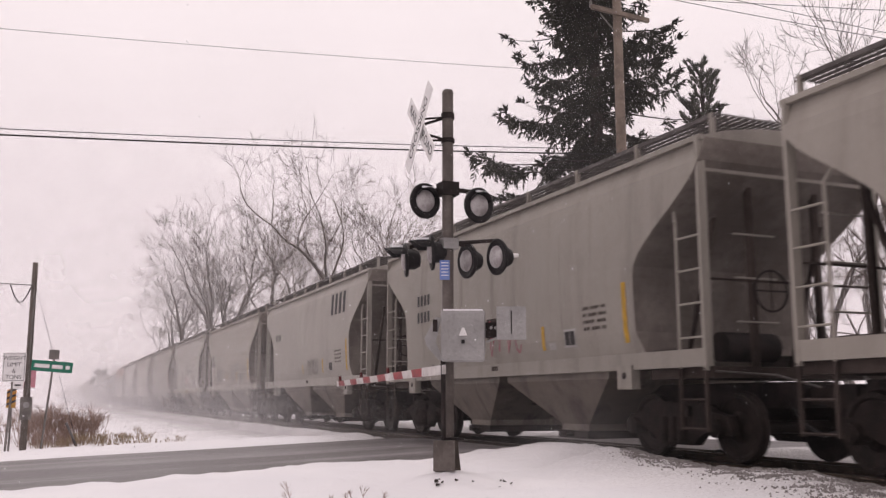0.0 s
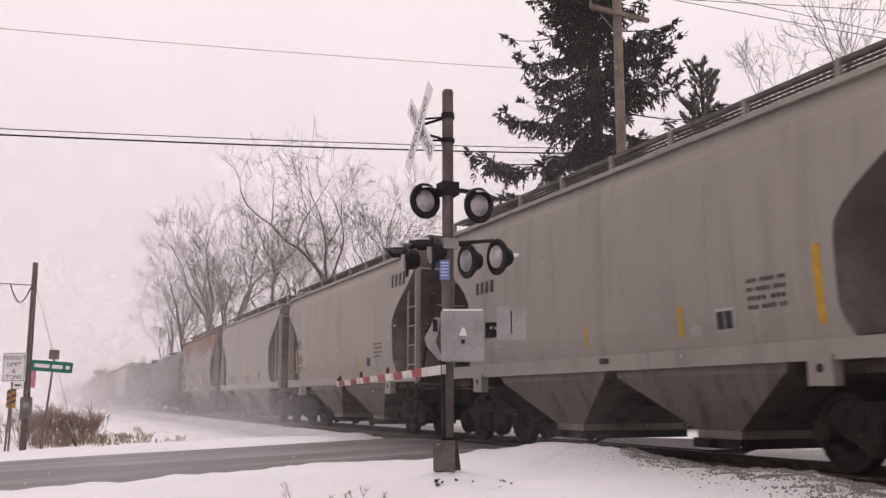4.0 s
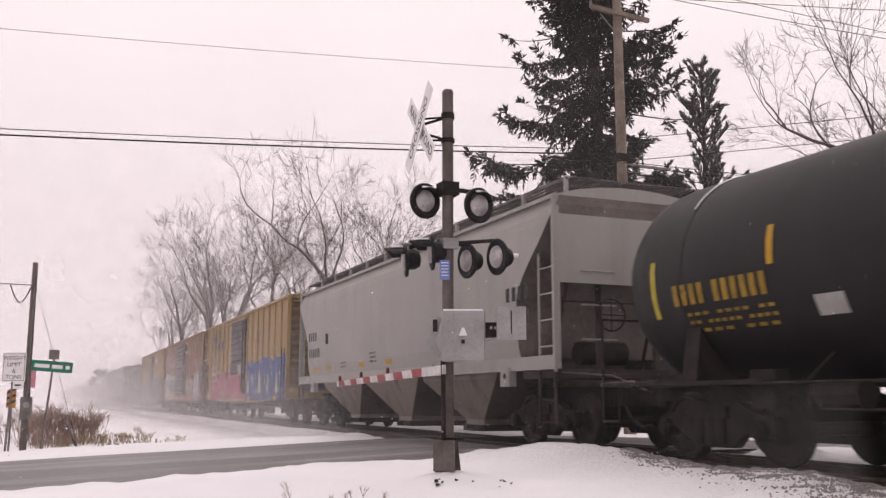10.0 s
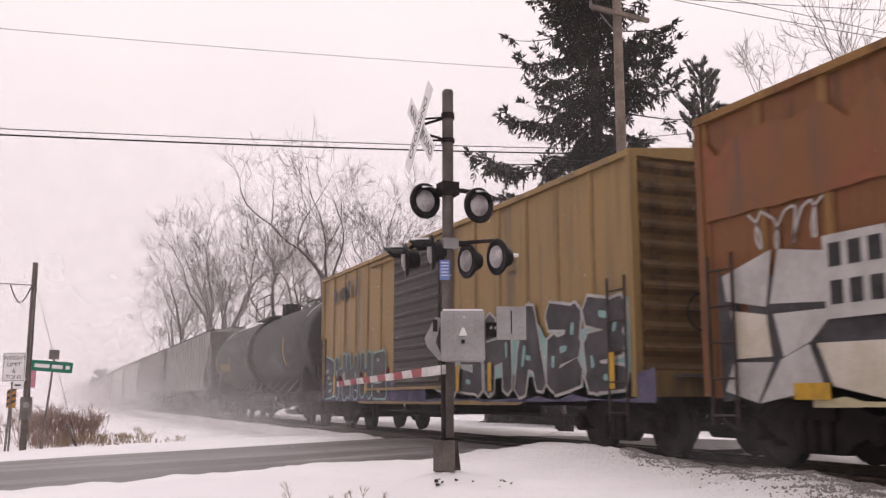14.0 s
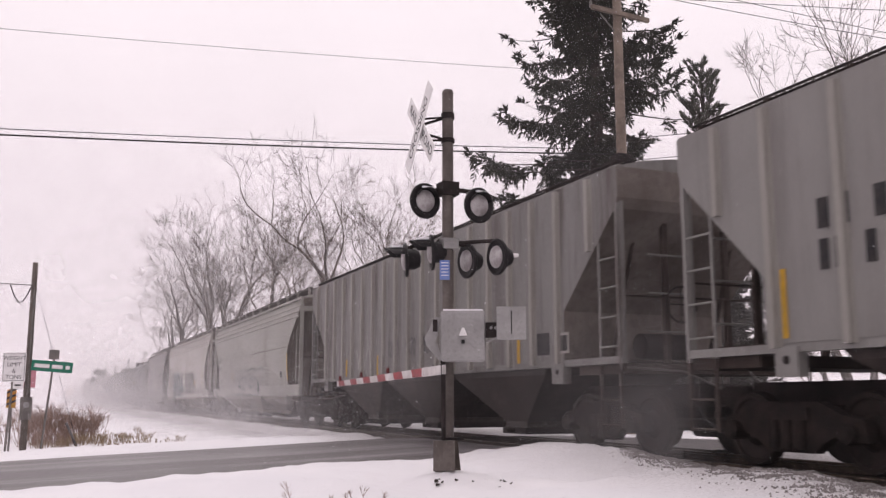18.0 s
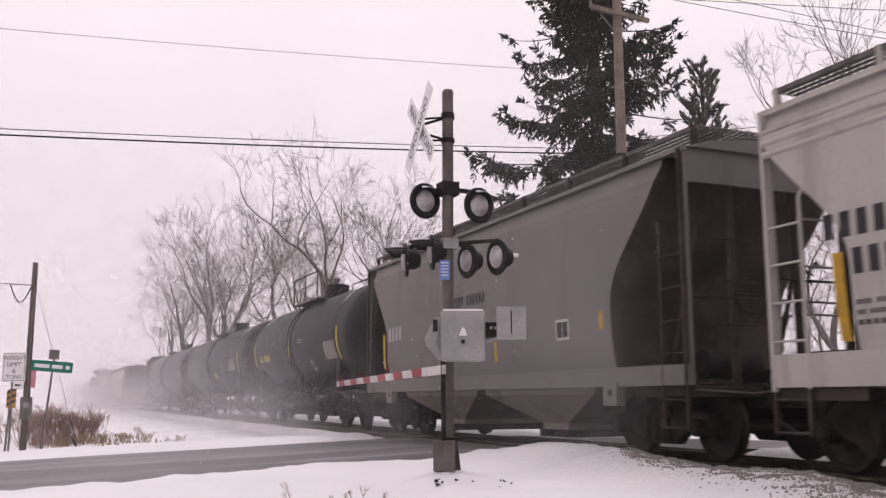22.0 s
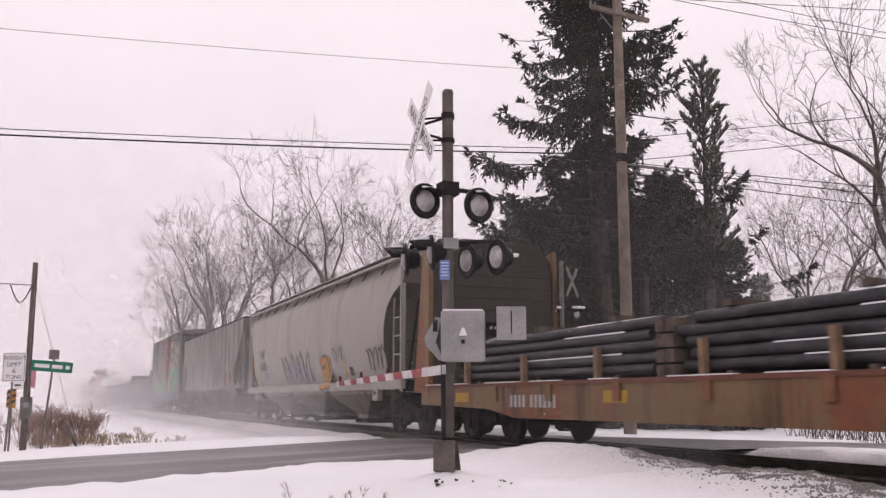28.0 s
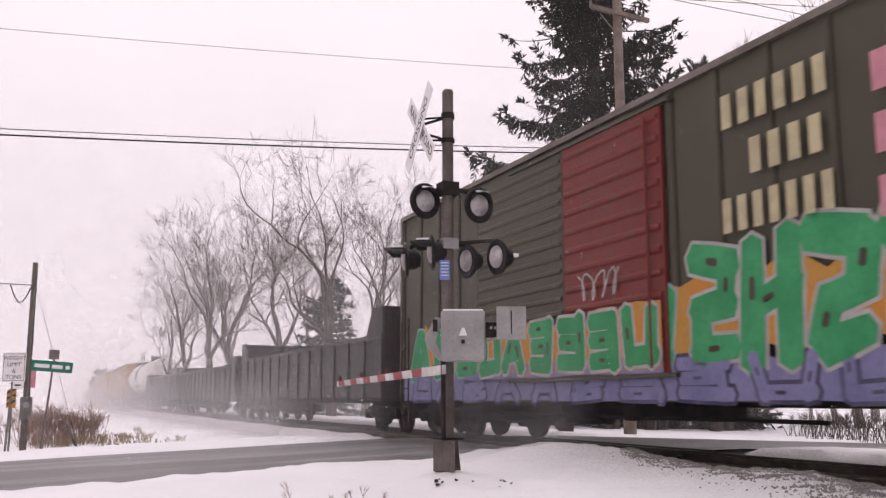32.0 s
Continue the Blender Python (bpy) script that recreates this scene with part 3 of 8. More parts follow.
                    if rng.random() < 0.55:
                        branchlet(q, Vector((rng.gauss(0, 0.2), rng.gauss(0, 0.2), -1)), rng.uniform(0.35, 0.85))
                p = q
            for _ in range(4):
                branchlet(p, (d + Vector((rng.gauss(0, 0.3), rng.gauss(0, 0.3), 0.45))).normalized(), rng.uniform(0.2, 0.42))
    part("branches", twigs, M["bark_dark"], t)["kind"] = "stuff"
    part("foliage", leaves, mat, t)["kind"] = "stuff"
    return t


def conifer(name, label, x, y, height, radius, seed, mat, droop=0.5, whorls=46, tuft=0.42, first=0.06, openness=0.0, taper=0.72, rise=0.15, curtain=0.0, boughs=(4, 6), thick=1.0, bare=0.12):
    rng = random.Random(seed)
    t = thing(name, label, "tree", (x, y, ground_z(x, y) - 0.1))
    trunk = Shape()
    zs = [0, height * 0.3, height * 0.7, height]
    for a, b in zip(zs, zs[1:]):
        trunk.tube((0, 0, a), (0, 0, b), 0.018 * height * (1 - a / height) + 0.02, 8, 0.018 * height * (1 - b / height) + 0.02, caps=False)
    part("trunk", trunk, M["bark_dark"], t, smooth=True)
    twigs, leaves = Shape(), Shape()

    def spray(p, d, size):
        d = Vector(d).normalized()
        s = d.orthogonal().normalized()
        s = Matrix.Rotation(rng.uniform(0, 6.28), 3, d) @ s
        for k in range(2):
            w = size * rng.uniform(0.07, 0.13)
            e = (d + s * rng.uniform(-0.45, 0.45) * k).normalized()
            n = e.cross(s)
            mid = p + e * size * 0.5
            leaves.add([p, mid + s * w, p + e * size, mid - s * w, mid + n * w * 0.7], [(0, 1, 4), (1, 2, 4), (2, 3, 4), (3, 0, 4)])

    for k in range(whorls):
        f = first + (1 - first) * (k / whorls) ** 0.92
        z = height * f
        L0 = radius * (1 - f) ** taper + 0.25
        n = rng.randint(*boughs)
        for i in range(n):
            if rng.random() < openness:
                continue
            az = rng.uniform(0, 6.283)
            L = L0 * rng.uniform(0.40, 1.06)
            out = Vector((math.cos(az), math.sin(az), 0))
            p = Vector((0, 0, z))
            d = (out + Vector((0, 0, rise - droop * 0.5 + 0.5 * f))).normalized()
            segs = max(4, int(L / 0.4))
            for s in range(segs):
                u = s / segs
                d = (d + Vector((rng.gauss(0, 0.06), rng.gauss(0, 0.06), -droop * 0.16 * (1 - 1.7 * u)))).normalized()
                q = p + d * (L / segs)
                twigs.tube(p, q, 0.035 * (1 - u) + 0.008, 3, caps=False)
                if u > bare:
                    m = round(thick * (7 + int(4 * rng.random())))
                    for _ in range(m):
                        side = d.cross(Vector((0, 0, 1))).normalized() * rng.choice((-1, 1))
                        sd = (d * rng.uniform(0.2, 0.9) + side * rng.uniform(0.2, 1.0) + Vector((0, 0, -droop * rng.uniform(0.1, 1.3) + 0.1))).normalized()
                        o = p.lerp(q, rng.random())
                        spray(o, sd, tuft * rng.uniform(0.6, 1.3))
                        if L > 1.5:
                            spray(o + sd * tuft * 0.7, (sd + Vector((0, 0, -droop * 0.8))).normalized(), tuft * rng.uniform(0.5, 1.1))
                    if rng.random() < curtain:
                        for _ in range(3):
                            o = p.lerp(q, rng.random()) + Vector((rng.gauss(0, 0.10), rng.gauss(0, 0.10), -0.05))
                            spray(o, (rng.gauss(0, 0.25), rng.gauss(0, 0.25), -1), tuft * rng.uniform(0.9, 1.9) * (0.6 + 0.6 * (1 - u)))
                p = q
            for _ in range(3):
                spray(p, (d + Vector((rng.gauss(0, 0.3), rng.gauss(0, 0.3), 0.3))).normalized(), tuft)
    part("branches", twigs, M["bark_dark"], t)["kind"] = "stuff"
    part("foliage", leaves, mat, t)["kind"] = "stuff"
    return t


old_spruce("tall dark spruce with drooping boughs beyond the crossing", *at_column(1066, 38), 25.0, 8.2, 3, M["needle"], 56)
conifer("pine", "slender grey-green pine beside the tall spruce", *at_column(1262, 41), 16.3, 2.7, 8, M["needle2"], -0.9, 32, 0.33, 0.42, 0.30, 0.30, 0.1, 0.0, (3, 5), 1.0, 0.35)
conifer("spruce", "dark spruce in the row behind the line", *at_column(1185, 46), 12.6, 4.5, 21, M["needle"], 0.5, 48, 0.5, 0.03, 0, 0.6, 0.15, 0.3)
conifer("spruce", "dark spruce in the row behind the line", *at_column(1262, 44), 10.8, 2.0, 33, M["needle"], 0.4, 46, 0.46, 0.03, 0, 0.6, 0.15, 0.3)
conifer("spruce", "dark spruce in the row behind the line", *at_column(1300, 47), 9.6, 1.7, 34, M["needle"], 0.4, 40, 0.46, 0.03, 0, 0.6)
conifer("spruce", "small dark spruce at the end of the row", *at_column(1350, 58), 9.2, 1.3, 35, M["needle"], 0.3, 30, 0.46, 0.03)
conifer("spruce", "dark spruce in the row behind the line", *at_column(1085, 50), 13.0, 4.8, 38, M["needle"], 0.4, 44, 0.5, 0.03, 0, 0.6, 0.15, 0.3)
conifer("spruce", "dark spruce in the row behind the line", *at_column(975, 50), 11.5, 3.6, 39, M["needle"], 0.5, 36, 0.48, 0.03, 0.1, 0.6, 0.15, 0.3)
conifer("spruce", "dark spruce in the row behind the line", *at_column(1035, 45), 11.8, 4.2, 61, M["needle"], 0.5, 42, 0.46, 0.03, 0, 0.6, 0.15, 0.4)
conifer("spruce", "dark spruce in the row behind the line", *at_column(930, 47), 11.2, 3.4, 62, M["needle"], 0.5, 38, 0.46, 0.03, 0.1, 0.6, 0.15, 0.4)
conifer("spruce", "low dark spruce among the bare trees", *at_column(585, 64), 9.4, 3.6, 45, M["needle"], 0.4, 34, 0.46, 0.03)
for px, fwd, h, sd in ((182, 150, 6.0, 51),):
    conifer("spruce", "distant spruce fading in the snowfall", *at_column(px, fwd), h, 2.2, sd, M["needle"], 0.4, 22, 0.7, 0.03)


# ---------- poles and wires ----------
def utility_pole():
    t = thing("utility_pole", "tall weathered wooden utility pole with a crossarm", "utility pole", (14.12, 20.96, ground_z(14.12, 20.96) - 0.1))
    s = Shape()
    s.tube((0, 0, 0), (0, 0, 13.6), 0.17, 12, 0.115)
    part("pole", s, M["pole_wood"], t, smooth=True)
    d = Vector((1.95, 0.2, 0)).normalized()
    a = Shape()
    a.add([Vector((0, 0, 11.57)) + d * (1.0 * i) + d.cross(Vector((0, 0, 1))) * (0.14 + 0.05 * j) + Vector((0, 0, 0.06 * k)) for i in (-1, 1) for j in (-1, 1) for k in (-1, 1)],
          [(0, 1, 3, 2), (4, 6, 7, 5), (0, 4, 5, 1), (2, 3, 7, 6), (0, 2, 6, 4), (1, 5, 7, 3)])
    part("crossarm", a, M["pole_wood"], t)
    for i in (-1, 1):
        part("brace", Shape().tube(Vector((0, 0, 11.0)), Vector((0, 0, 11.5)) + d * 0.6 * i, 0.02, 5), M["galv"], t)
        part("insulator", Shape().tube(Vector((0, 0, 11.63)) + d * 0.92 * i, Vector((0, 0, 11.82)) + d * 0.92 * i, 0.05, 8, 0.03), M["galv"], t)
    part("cable_clamp", Shape().box(-0.22, 0.22, -0.2, 0.2, 7.35, 7.55), M["steel_black"], t)
    part("drop_bracket", Shape().box(0.1, 1.6, -0.03, 0.03, 7.28, 7.33), M["galv"], t)


utility_pole()


UP_AXIS = Vector((0, 0, 1))


def wire(a, b, sag, r, label="thin black overhead power cable", n=26):
    a, b = Vector(a), Vector(b)
    pts = [a.lerp(b, i / n) - Vector((0, 0, sag * 4 * (i / n) * (1 - i / n))) for i in range(n + 1)]
    side = (b - a).cross(UP_AXIS).normalized()
    s = Shape().loft([[p + side * r * math.cos(k * 1.2566) + UP_AXIS * r * math.sin(k * 1.2566) for k in range(5)] for p in pts])
    return tagged(part("overhead_wire", s, M["wire"]), label, "wire", group="overhead wires")


wire((14.12, 20.96, 7.42), (-30, 20.9, 5.35), 0.5, 0.020, "thick black communication cable along the road")
wire((14.12, 20.96, 7.56), (-30, 20.9, 5.46), 0.5, 0.011, "thin black messenger wire along the road")
wire((14.12, 20.96, 9.70), (-30, 20.9, 7.72), 0.5, 0.006, "thin overhead wire along the road")
wire((15.04, 20.58, 11.95), (60, 14, 16.0), 0.4, 0.010)
wire((14.3, 20.8, 12.6), (60, 18, 12.2), 0.6, 0.010)
wire((15.0, 20.55, 12.0), (44, 12, 9.6), 0.6, 0.010)
for z0, r in ((7.84, 0.010), (7.22, 0.010)):
    wire((14.2, 20.9, z0), (46.4, 7.3, z0 + 3.8), 0.15, r)
for z0, z1, r in ((7.2, 6.1, 0.012), (7.1, 5.6, 0.014), (6.9, 4.9, 0.012)):
    wire((14.2, 20.9, z0), (40, 12.0, z1), 0.4, r)


def service_pole():
    x, y = -0.42, 26.2
    t = thing("service_pole", "slim wooden service pole with a grey meter box", "utility pole", (x, y, -0.55))
    part("pole", Shape().tube((0, 0, 0), (0, 0, 4.86), 0.085, 10, 0.065), M["pole_dark"], t, smooth=True)
    b = Shape().box(-0.13, 0.15, -0.20, -0.08, 0.85, 1.42)
    part("meter_box", b, M["galv"], t)
    part("meter", Shape().tube((0.01, -0.2, 1.22), (0.01, -0.27, 1.22), 0.075, 12), M["alum"], t)
    part("conduit", Shape().tube((0.02, -0.1, 1.4), (0.02, -0.09, 4.2), 0.018, 6), M["galv"], t)
    lp = [Vector((-0.05 - 0.5 * u, -0.1, 4.25 - 0.45 * math.sin(math.pi * u))) for u in [i / 8 for i in range(9)]]
    part("cable_loop", Shape().pipe(lp, 0.016, 5), M["wire"], t)
    wire((x, y, 3.72), (-14, 21, 4.3), 0.25, 0.012, "service drop cable to the slim pole")
    wire((x + 0.05, y, 3.7), (x + 1.3, y + 1.2, -0.35), 0.02, 0.008, "slack guy wire of the slim pole")
    part("guy_guard", Shape().tube((1.0, 0.93, 0.75), (1.3, 1.2, 0.1), 0.035, 6), M["rope"], t)


service_pole()


# ---------- the crossing signal ----------
MAST = Vector((4.09, 9.57, -0.03))
CAM_RIGHT = Vector((math.cos(HEADING), -math.sin(HEADING), 0))
CAM_AHEAD = Vector((math.sin(HEADING), math.cos(HEADING), 0))
UP = Vector((0, 0, 1))


def facing(p, n, up=UP):
    """A pose at p whose local z looks along n and whose local y is as upright as can be."""
    n = Vector(n).normalized()
    x = up.cross(n).normalized()
    y = n.cross(x)
    return Matrix.Translation(p) @ Matrix((x, y, n)).transposed().to_4x4()


def signal_lamp(parent, p, n, hood=True, r=0.204, name="flashing_light", depth=0.24):
    """A round black target board with a hooded lens; n is where it faces."""
    m = facing(p, n)
    s = Shape()
    seg = 28
    ring = lambda rad, z: [(rad * math.cos(2 * math.pi * i / seg), rad * math.sin(2 * math.pi * i / seg), z) for i in range(seg)]
    s.loft([ring(0.10, -0.02), ring(r - 0.01, -0.02), ring(r, -0.005), ring(r, 0.012), ring(r - 0.02, 0.02), ring(0.13, 0.008)])
    board = part(name, s, M["black"], parent, at=m, smooth=True)
    part("housing", Shape().loft([ring(0.12, -0.02), ring(0.12, -0.10), ring(0.09, -0.16), ring(0.03, -0.18)]), M["black"], board, smooth=True)
    lens = Shape().loft([ring(0.125, 0.012), ring(0.118, 0.028), ring(0.08, 0.045), ring(0.03, 0.052)])
    part("lens", lens, M["lens"], board, "lens caked with snow", smooth=True)
    if hood:
        h = Shape()
        a0, a1, n_ = radians(20), radians(160), 14
        for rad, off in ((0.135, 0.0),):
            inner, outer = [], []
            for i in range(n_ + 1):
                a = a0 + (a1 - a0) * i / n_
                reach = depth * (0.35 + 0.65 * math.sin(a))
                inner.append((rad * math.cos(a), rad * math.sin(a), 0.012))
                outer.append((rad * 1.05 * math.cos(a), rad * 1.05 * math.sin(a), reach))
            k = n_ + 1
            vs = inner + outer + [(x * 1.06, y * 1.06, z) for x, y, z in inner] + [(x * 1.06, y * 1.06, z) for x, y, z in outer]
            fs = []
            for i in range(n_):
                fs += [(i, i + 1, k + i + 1, k + i), (2 * k + i, 3 * k + i, 3 * k + i + 1, 2 * k + i + 1), (k + i, k + i + 1, 3 * k + i + 1, 3 * k + i)]
            h.add(vs, fs)
        part("hood", h, M["black"], board, smooth=True)
        cap = Shape().box(-0.07, 0.07, 0.142, 0.160, 0.03, 0.70 * depth)
        part("snow_cap", cap, M["snow"], board, "strip of snow on the hood")
    return board


def px_place(px, py, fwd):
    """The point that lies fwd metres ahead, in the direction (px, py) of the view's own raster."""
    a, f = 441 - py, 1655.0
    fw, up = f * math.cos(TILT) - a * math.sin(TILT), a * math.cos(TILT) + f * math.sin(TILT)
    k = fwd / fw
    return EYE + (CAM_RIGHT * (px - 784) + CAM_AHEAD * fw + UP * up) * k


def crossing_signal():
    t = thing("crossing_signal", "railroad crossing signal mast with crossbuck, flashing lights and a lowered gate", "crossing signal", MAST)
    loc = lambda px, py, fwd=10.4: px_place(px, py, fwd) - MAST
    mast = Shape().tube((0, 0, 0.3), (0, 0, 4.33), 0.064, 20)
    mast.tube((0, 0, 4.33), (0, 0, 4.37), 0.070, 20, 0.055)
    part("mast", mast, M["mast"], t, smooth=True)
    part("mast_collar", Shape().tube((0, 0, 4.02), (0, 0, 4.09), 0.078, 16), M["steel_black"], t)
    part("mast_collar", Shape().tube((0, 0, 3.74), (0, 0, 3.79), 0.078, 16), M["steel_black"], t)
    b = Shape()
    b.loft([[(x * w, y * w, z) for x, y in ((-1, -1), (1, -1), (1, 1), (-1, 1))] for w, z in ((0.13, -0.08), (0.105, 0.08), (0.080, 0.40))])
    part("base", b, M["cast"], t)
    part("base_plate", Shape().box(-0.13, 0.13, -0.13, 0.13, 0.40, 0.425), M["steel_black"], t)
    q = loc(786, 808, 10.2)
    jm = Matrix.Rotation(-HEADING, 3, "Z")
    j = Shape()
    j.box(-0.115, 0.115, -0.09, 0.09, -0.15, 0.14, turn=jm)
    jb = part("junction_box", j, M["mast"], t, at=q)
    part("lid", Shape().box(-0.115, 0.115, -0.10, 0.10, 0.14, 0.165, turn=jm), M["mast"], jb)
    part("conduit", Shape().pipe([loc(786, 832, 10.15), loc(786, 848, 10.15)], 0.03, 8), M["steel_black"], t)
    part("conduit", Shape().pipe([loc(784, 636, 10.25), loc(785, 782, 10.2)], 0.026, 8), M["steel_black"], t)
    # crossbuck
    c = px_place(744, 228, 10.45) - MAST
    yaw = radians(-2)
    along = Vector((-math.sin(yaw), math.cos(yaw), 0))
    nrm = Vector((-math.cos(yaw), -math.sin(yaw), 0))
    for k, words in ((1, "CROSSING"), (-1, "RAILROAD")):
        ax = (UP * 0.7071 - along * 0.7071 * k)
        x = ax * k if k > 0 else -ax
        y = nrm.cross(x)
        m = Matrix.Translation(c + nrm * (0.022 if k > 0 else 0.0)) @ Matrix((x, y, nrm)).transposed().to_4x4()
        blade = part("crossbuck_blade", Shape().box(-0.57, 0.57, -0.108, 0.108, -0.004, 0.004), M["white"], t, "white reflective blade with black lettering", at=m)
        if words == "CROSSING":
            lettering("lettering", words, 0.155, M["ink"], blade, Matrix.Translation((0, -0.004, 0.0055)) @ Matrix.Scale(1.10, 4, (1, 0, 0)))
        else:
            lettering("lettering", "RAIL", 0.155, M["ink"], blade, Matrix.Translation((-0.33, -0.004, 0.0055)))
            lettering("lettering", "ROAD", 0.155, M["ink"], blade, Matrix.Translation((0.33, -0.004, 0.0055)))
    for z in (4.05, 3.77):
        part("crossbuck_bracket", Shape().tube((0, 0, z), c + Vector((0, 0, z - c.z)) * 0.9, 0.012, 6), M["steel_black"], t)
        part("crossbuck_bracket", Shape().tube((0, 0, z), c + Vector((0, 0, (z - c.z) * 0.3)), 0.016, 6), M["steel_black"], t)
    # upper cross-arm with two lights that face down the line
    a1, a2 = loc(752, 356), loc(847, 364)
    n_up = (Vector((0.22, -1, -0.08))).normalized()
    for p in (a1, a2):
        signal_lamp(t, p, n_up, depth=0.11)
        top = Vector((p.x, p.y + 0.10, 3.18))
        part("drop_arm", Shape().pipe([Vector((p.x, p.y + 0.10, p.z)), top, Vector((0, 0, 3.20))], 0.028, 8), M["steel_black"], t)
    part("junction_clamp", Shape().box(-0.10, 0.10, -0.10, 0.10, 3.12, 3.27), M["steel_black"], t)
    # lower cross-arms
    part("junction_clamp", Shape().box(-0.09, 0.09, -0.10, 0.10, 2.50, 2.62), M["alum"], t)
    n_right = (CAM_RIGHT * -0.87 - CAM_AHEAD * 0.49 - UP * 0.05).normalized()
    n_left = (CAM_RIGHT * -0.97 - CAM_AHEAD * 0.10 - UP * 0.06).normalized()
    for px, py, fw, n in ((827, 462, 10.55, n_right), (880, 455, 10.2, n_right)):
        p = loc(px, py, fw)
        signal_lamp(t, p, n, hood=False)
        part("drop_arm", Shape().pipe([p + Vector((0.03, 0.02, 0.05)), Vector((p.x + 0.04, p.y + 0.03, 2.58)), Vector((0, 0, 2.57))], 0.022, 8), M["steel_black"], t)
    for px, py, fw, n in ((718, 460, 10.75, n_left), (764, 447, 10.4, n_left)):
        p = loc(px, py, fw)
        signal_lamp(t, p, n)
        part("drop_arm", Shape().pipe([p + Vector((0.06, 0.0, 0.05)), Vector((p.x + 0.07, p.y, 2.60)), Vector((0, 0, 2.57))], 0.022, 8), M["steel_black"], t)
    part("visor_back", Shape().tube(loc(896, 453, 10.2), loc(917, 452, 10.25), 0.030, 10, 0.02), M["white"], t, "white-capped lamp back")
    # emergency notice plate
    p = loc(787, 478, 10.28)
    bm = facing(p, -CAM_AHEAD)
    sp = part("notice_plate", Shape().box(-0.055, 0.055, -0.11, 0.11, -0.003, 0.003), M["bluesign"], t, "small blue notice plate", at=bm)
    for k in range(5):
        part("text_bar", Shape().box(-0.04, 0.04, -0.004, 0.004, 0.003, 0.005), M["white"], sp, at=(0, 0.08 - 0.035 * k, 0))
    # gate mechanism
    g = loc(819, 596, 10.2)
    gm = Matrix.Translation(g) @ facing((0, 0, 0), -CAM_AHEAD)
    case = Shape()
    w, h, d = 0.235, 0.27, 0.15
    prof = [(-w + 0.02, -h), (w - 0.02, -h), (w, -h + 0.02), (w, h - 0.02), (w - 0.02, h), (-w + 0.02, h), (-w, h - 0.02), (-w, -h + 0.02)]
    case.loft([[(x, y, z) for x, y in prof] for z in (-d, d - 0.012)] + [[(x * 0.97, y * 0.97, d) for x, y in prof]])
    gc = part("gate_mechanism", case, M["alum"], t, "grey cast housing of the gate drive", at=gm)
    part("cover_rim", Shape().loft([[(x * 1.02, y * 1.02, z) for x, y in prof] for z in (d - 0.05, d - 0.025)]), M["alum"], gc)
    part("latch", Shape().loft([[(-0.045, 0.0, z), (0.045, 0.0, z), (0.012, 0.085, z), (-0.012, 0.085, z)] for z in (d, d + 0.022)]), M["white"], gc, "latch with a rim of snow")
    part("padlock", Shape().box(-0.018, 0.018, -0.085, -0.045, d, d + 0.03), M["black"], gc)
    part("snow_cap", Shape().box(-w + 0.02, w - 0.02, h, h + 0.018, -d + 0.02, d - 0.02), M["snow"], gc)
    # counterweights on their arm, at the side away from the road
    arm = part("counterweight_arm", Shape().box(w, w + 0.26, -0.01, 0.15, -0.06, 0.06), M["steel_black"], gc)
    part("counterweight", Shape().box(w + 0.13, w + 0.445, -0.04, 0.315, 0.06, 0.14), M["alum"], gc)
    part("counterweight_slot", Shape().box(w + 0.28, w + 0.292, 0.02, 0.27, 0.14, 0.145), M["black"], gc)
    for i in range(3):
        part("bolt", Shape().tube((w + 0.07 + 0.05 * i, 0.09, 0.06), (w + 0.07 + 0.05 * i, 0.09, 0.085), 0.018, 6), M["alum"], arm)
    part("weight_rod", Shape().tube((w + 0.02, -0.06, 0.05), (w + 0.14, -0.02, 0.1), 0.012, 6), M["alum"], gc)
    side = Shape()
    pr = [(-0.02, 0.20), (-0.08, 0.21), (-0.15, 0.08), (-0.20, -0.02), (-0.18, -0.10), (-0.04, -0.26), (0.0, -0.24), (-0.08, -0.06), (-0.05, 0.06)]
    side.loft([[(x - w + 0.02, y, z) for x, y in pr] for z in (-0.05, 0.05)])
    part("arm_bracket", side, M["alum"], gc, "curved cast arm bracket")
    part("bracket_bolts", Shape().box(-w - 0.09, -w - 0.04, 0.05, 0.18, 0.05, 0.075), M["steel_black"], gc)
    # lowered gate arm with red and white bands
    a, b = loc(781, 655, 10.3), loc(598, 680, 15.3)
    ax = (b - a).normalized()
    ln = (b - a).length
    sidev = UP.cross(ax).normalized()
    upv = ax.cross(sidev)
    bandm = Matrix.Translation(a) @ Matrix((ax, sidev, upv)).transposed().to_4x4()
    step = 0.406
    base = Shape().box(-0.1, 0.66, -0.02, 0.02, -0.050, 0.050)
    ga = part("gate_arm", base, M["armwhite"], t, "red and white banded gate arm, lowered", at=bandm)
    k, x = 0, 0.66
    while x < ln:
        e = min(x + step, ln)
        s0, s1 = 0.048 - 0.008 * x / ln, 0.048 - 0.008 * e / ln
        sh = Shape()
        sk, sl = (0.035 if k else 0.0), (0.035 if e < ln else 0.0)
        sh.add([(x - sk, -0.018, -s0), (x - sk, 0.018, -s0), (x + sk, 0.018, s0), (x + sk, -0.018, s0), (e - sl, -0.018, -s1), (e - sl, 0.018, -s1), (e + sl, 0.018, s1), (e + sl, -0.018, s1)],
               [(0, 1, 2, 3), (7, 6, 5, 4), (0, 4, 5, 1), (1, 5, 6, 2), (2, 6, 7, 3), (3, 7, 4, 0)])
        part("band", sh, M["red"] if k % 2 == 0 else M["armwhite"], ga)
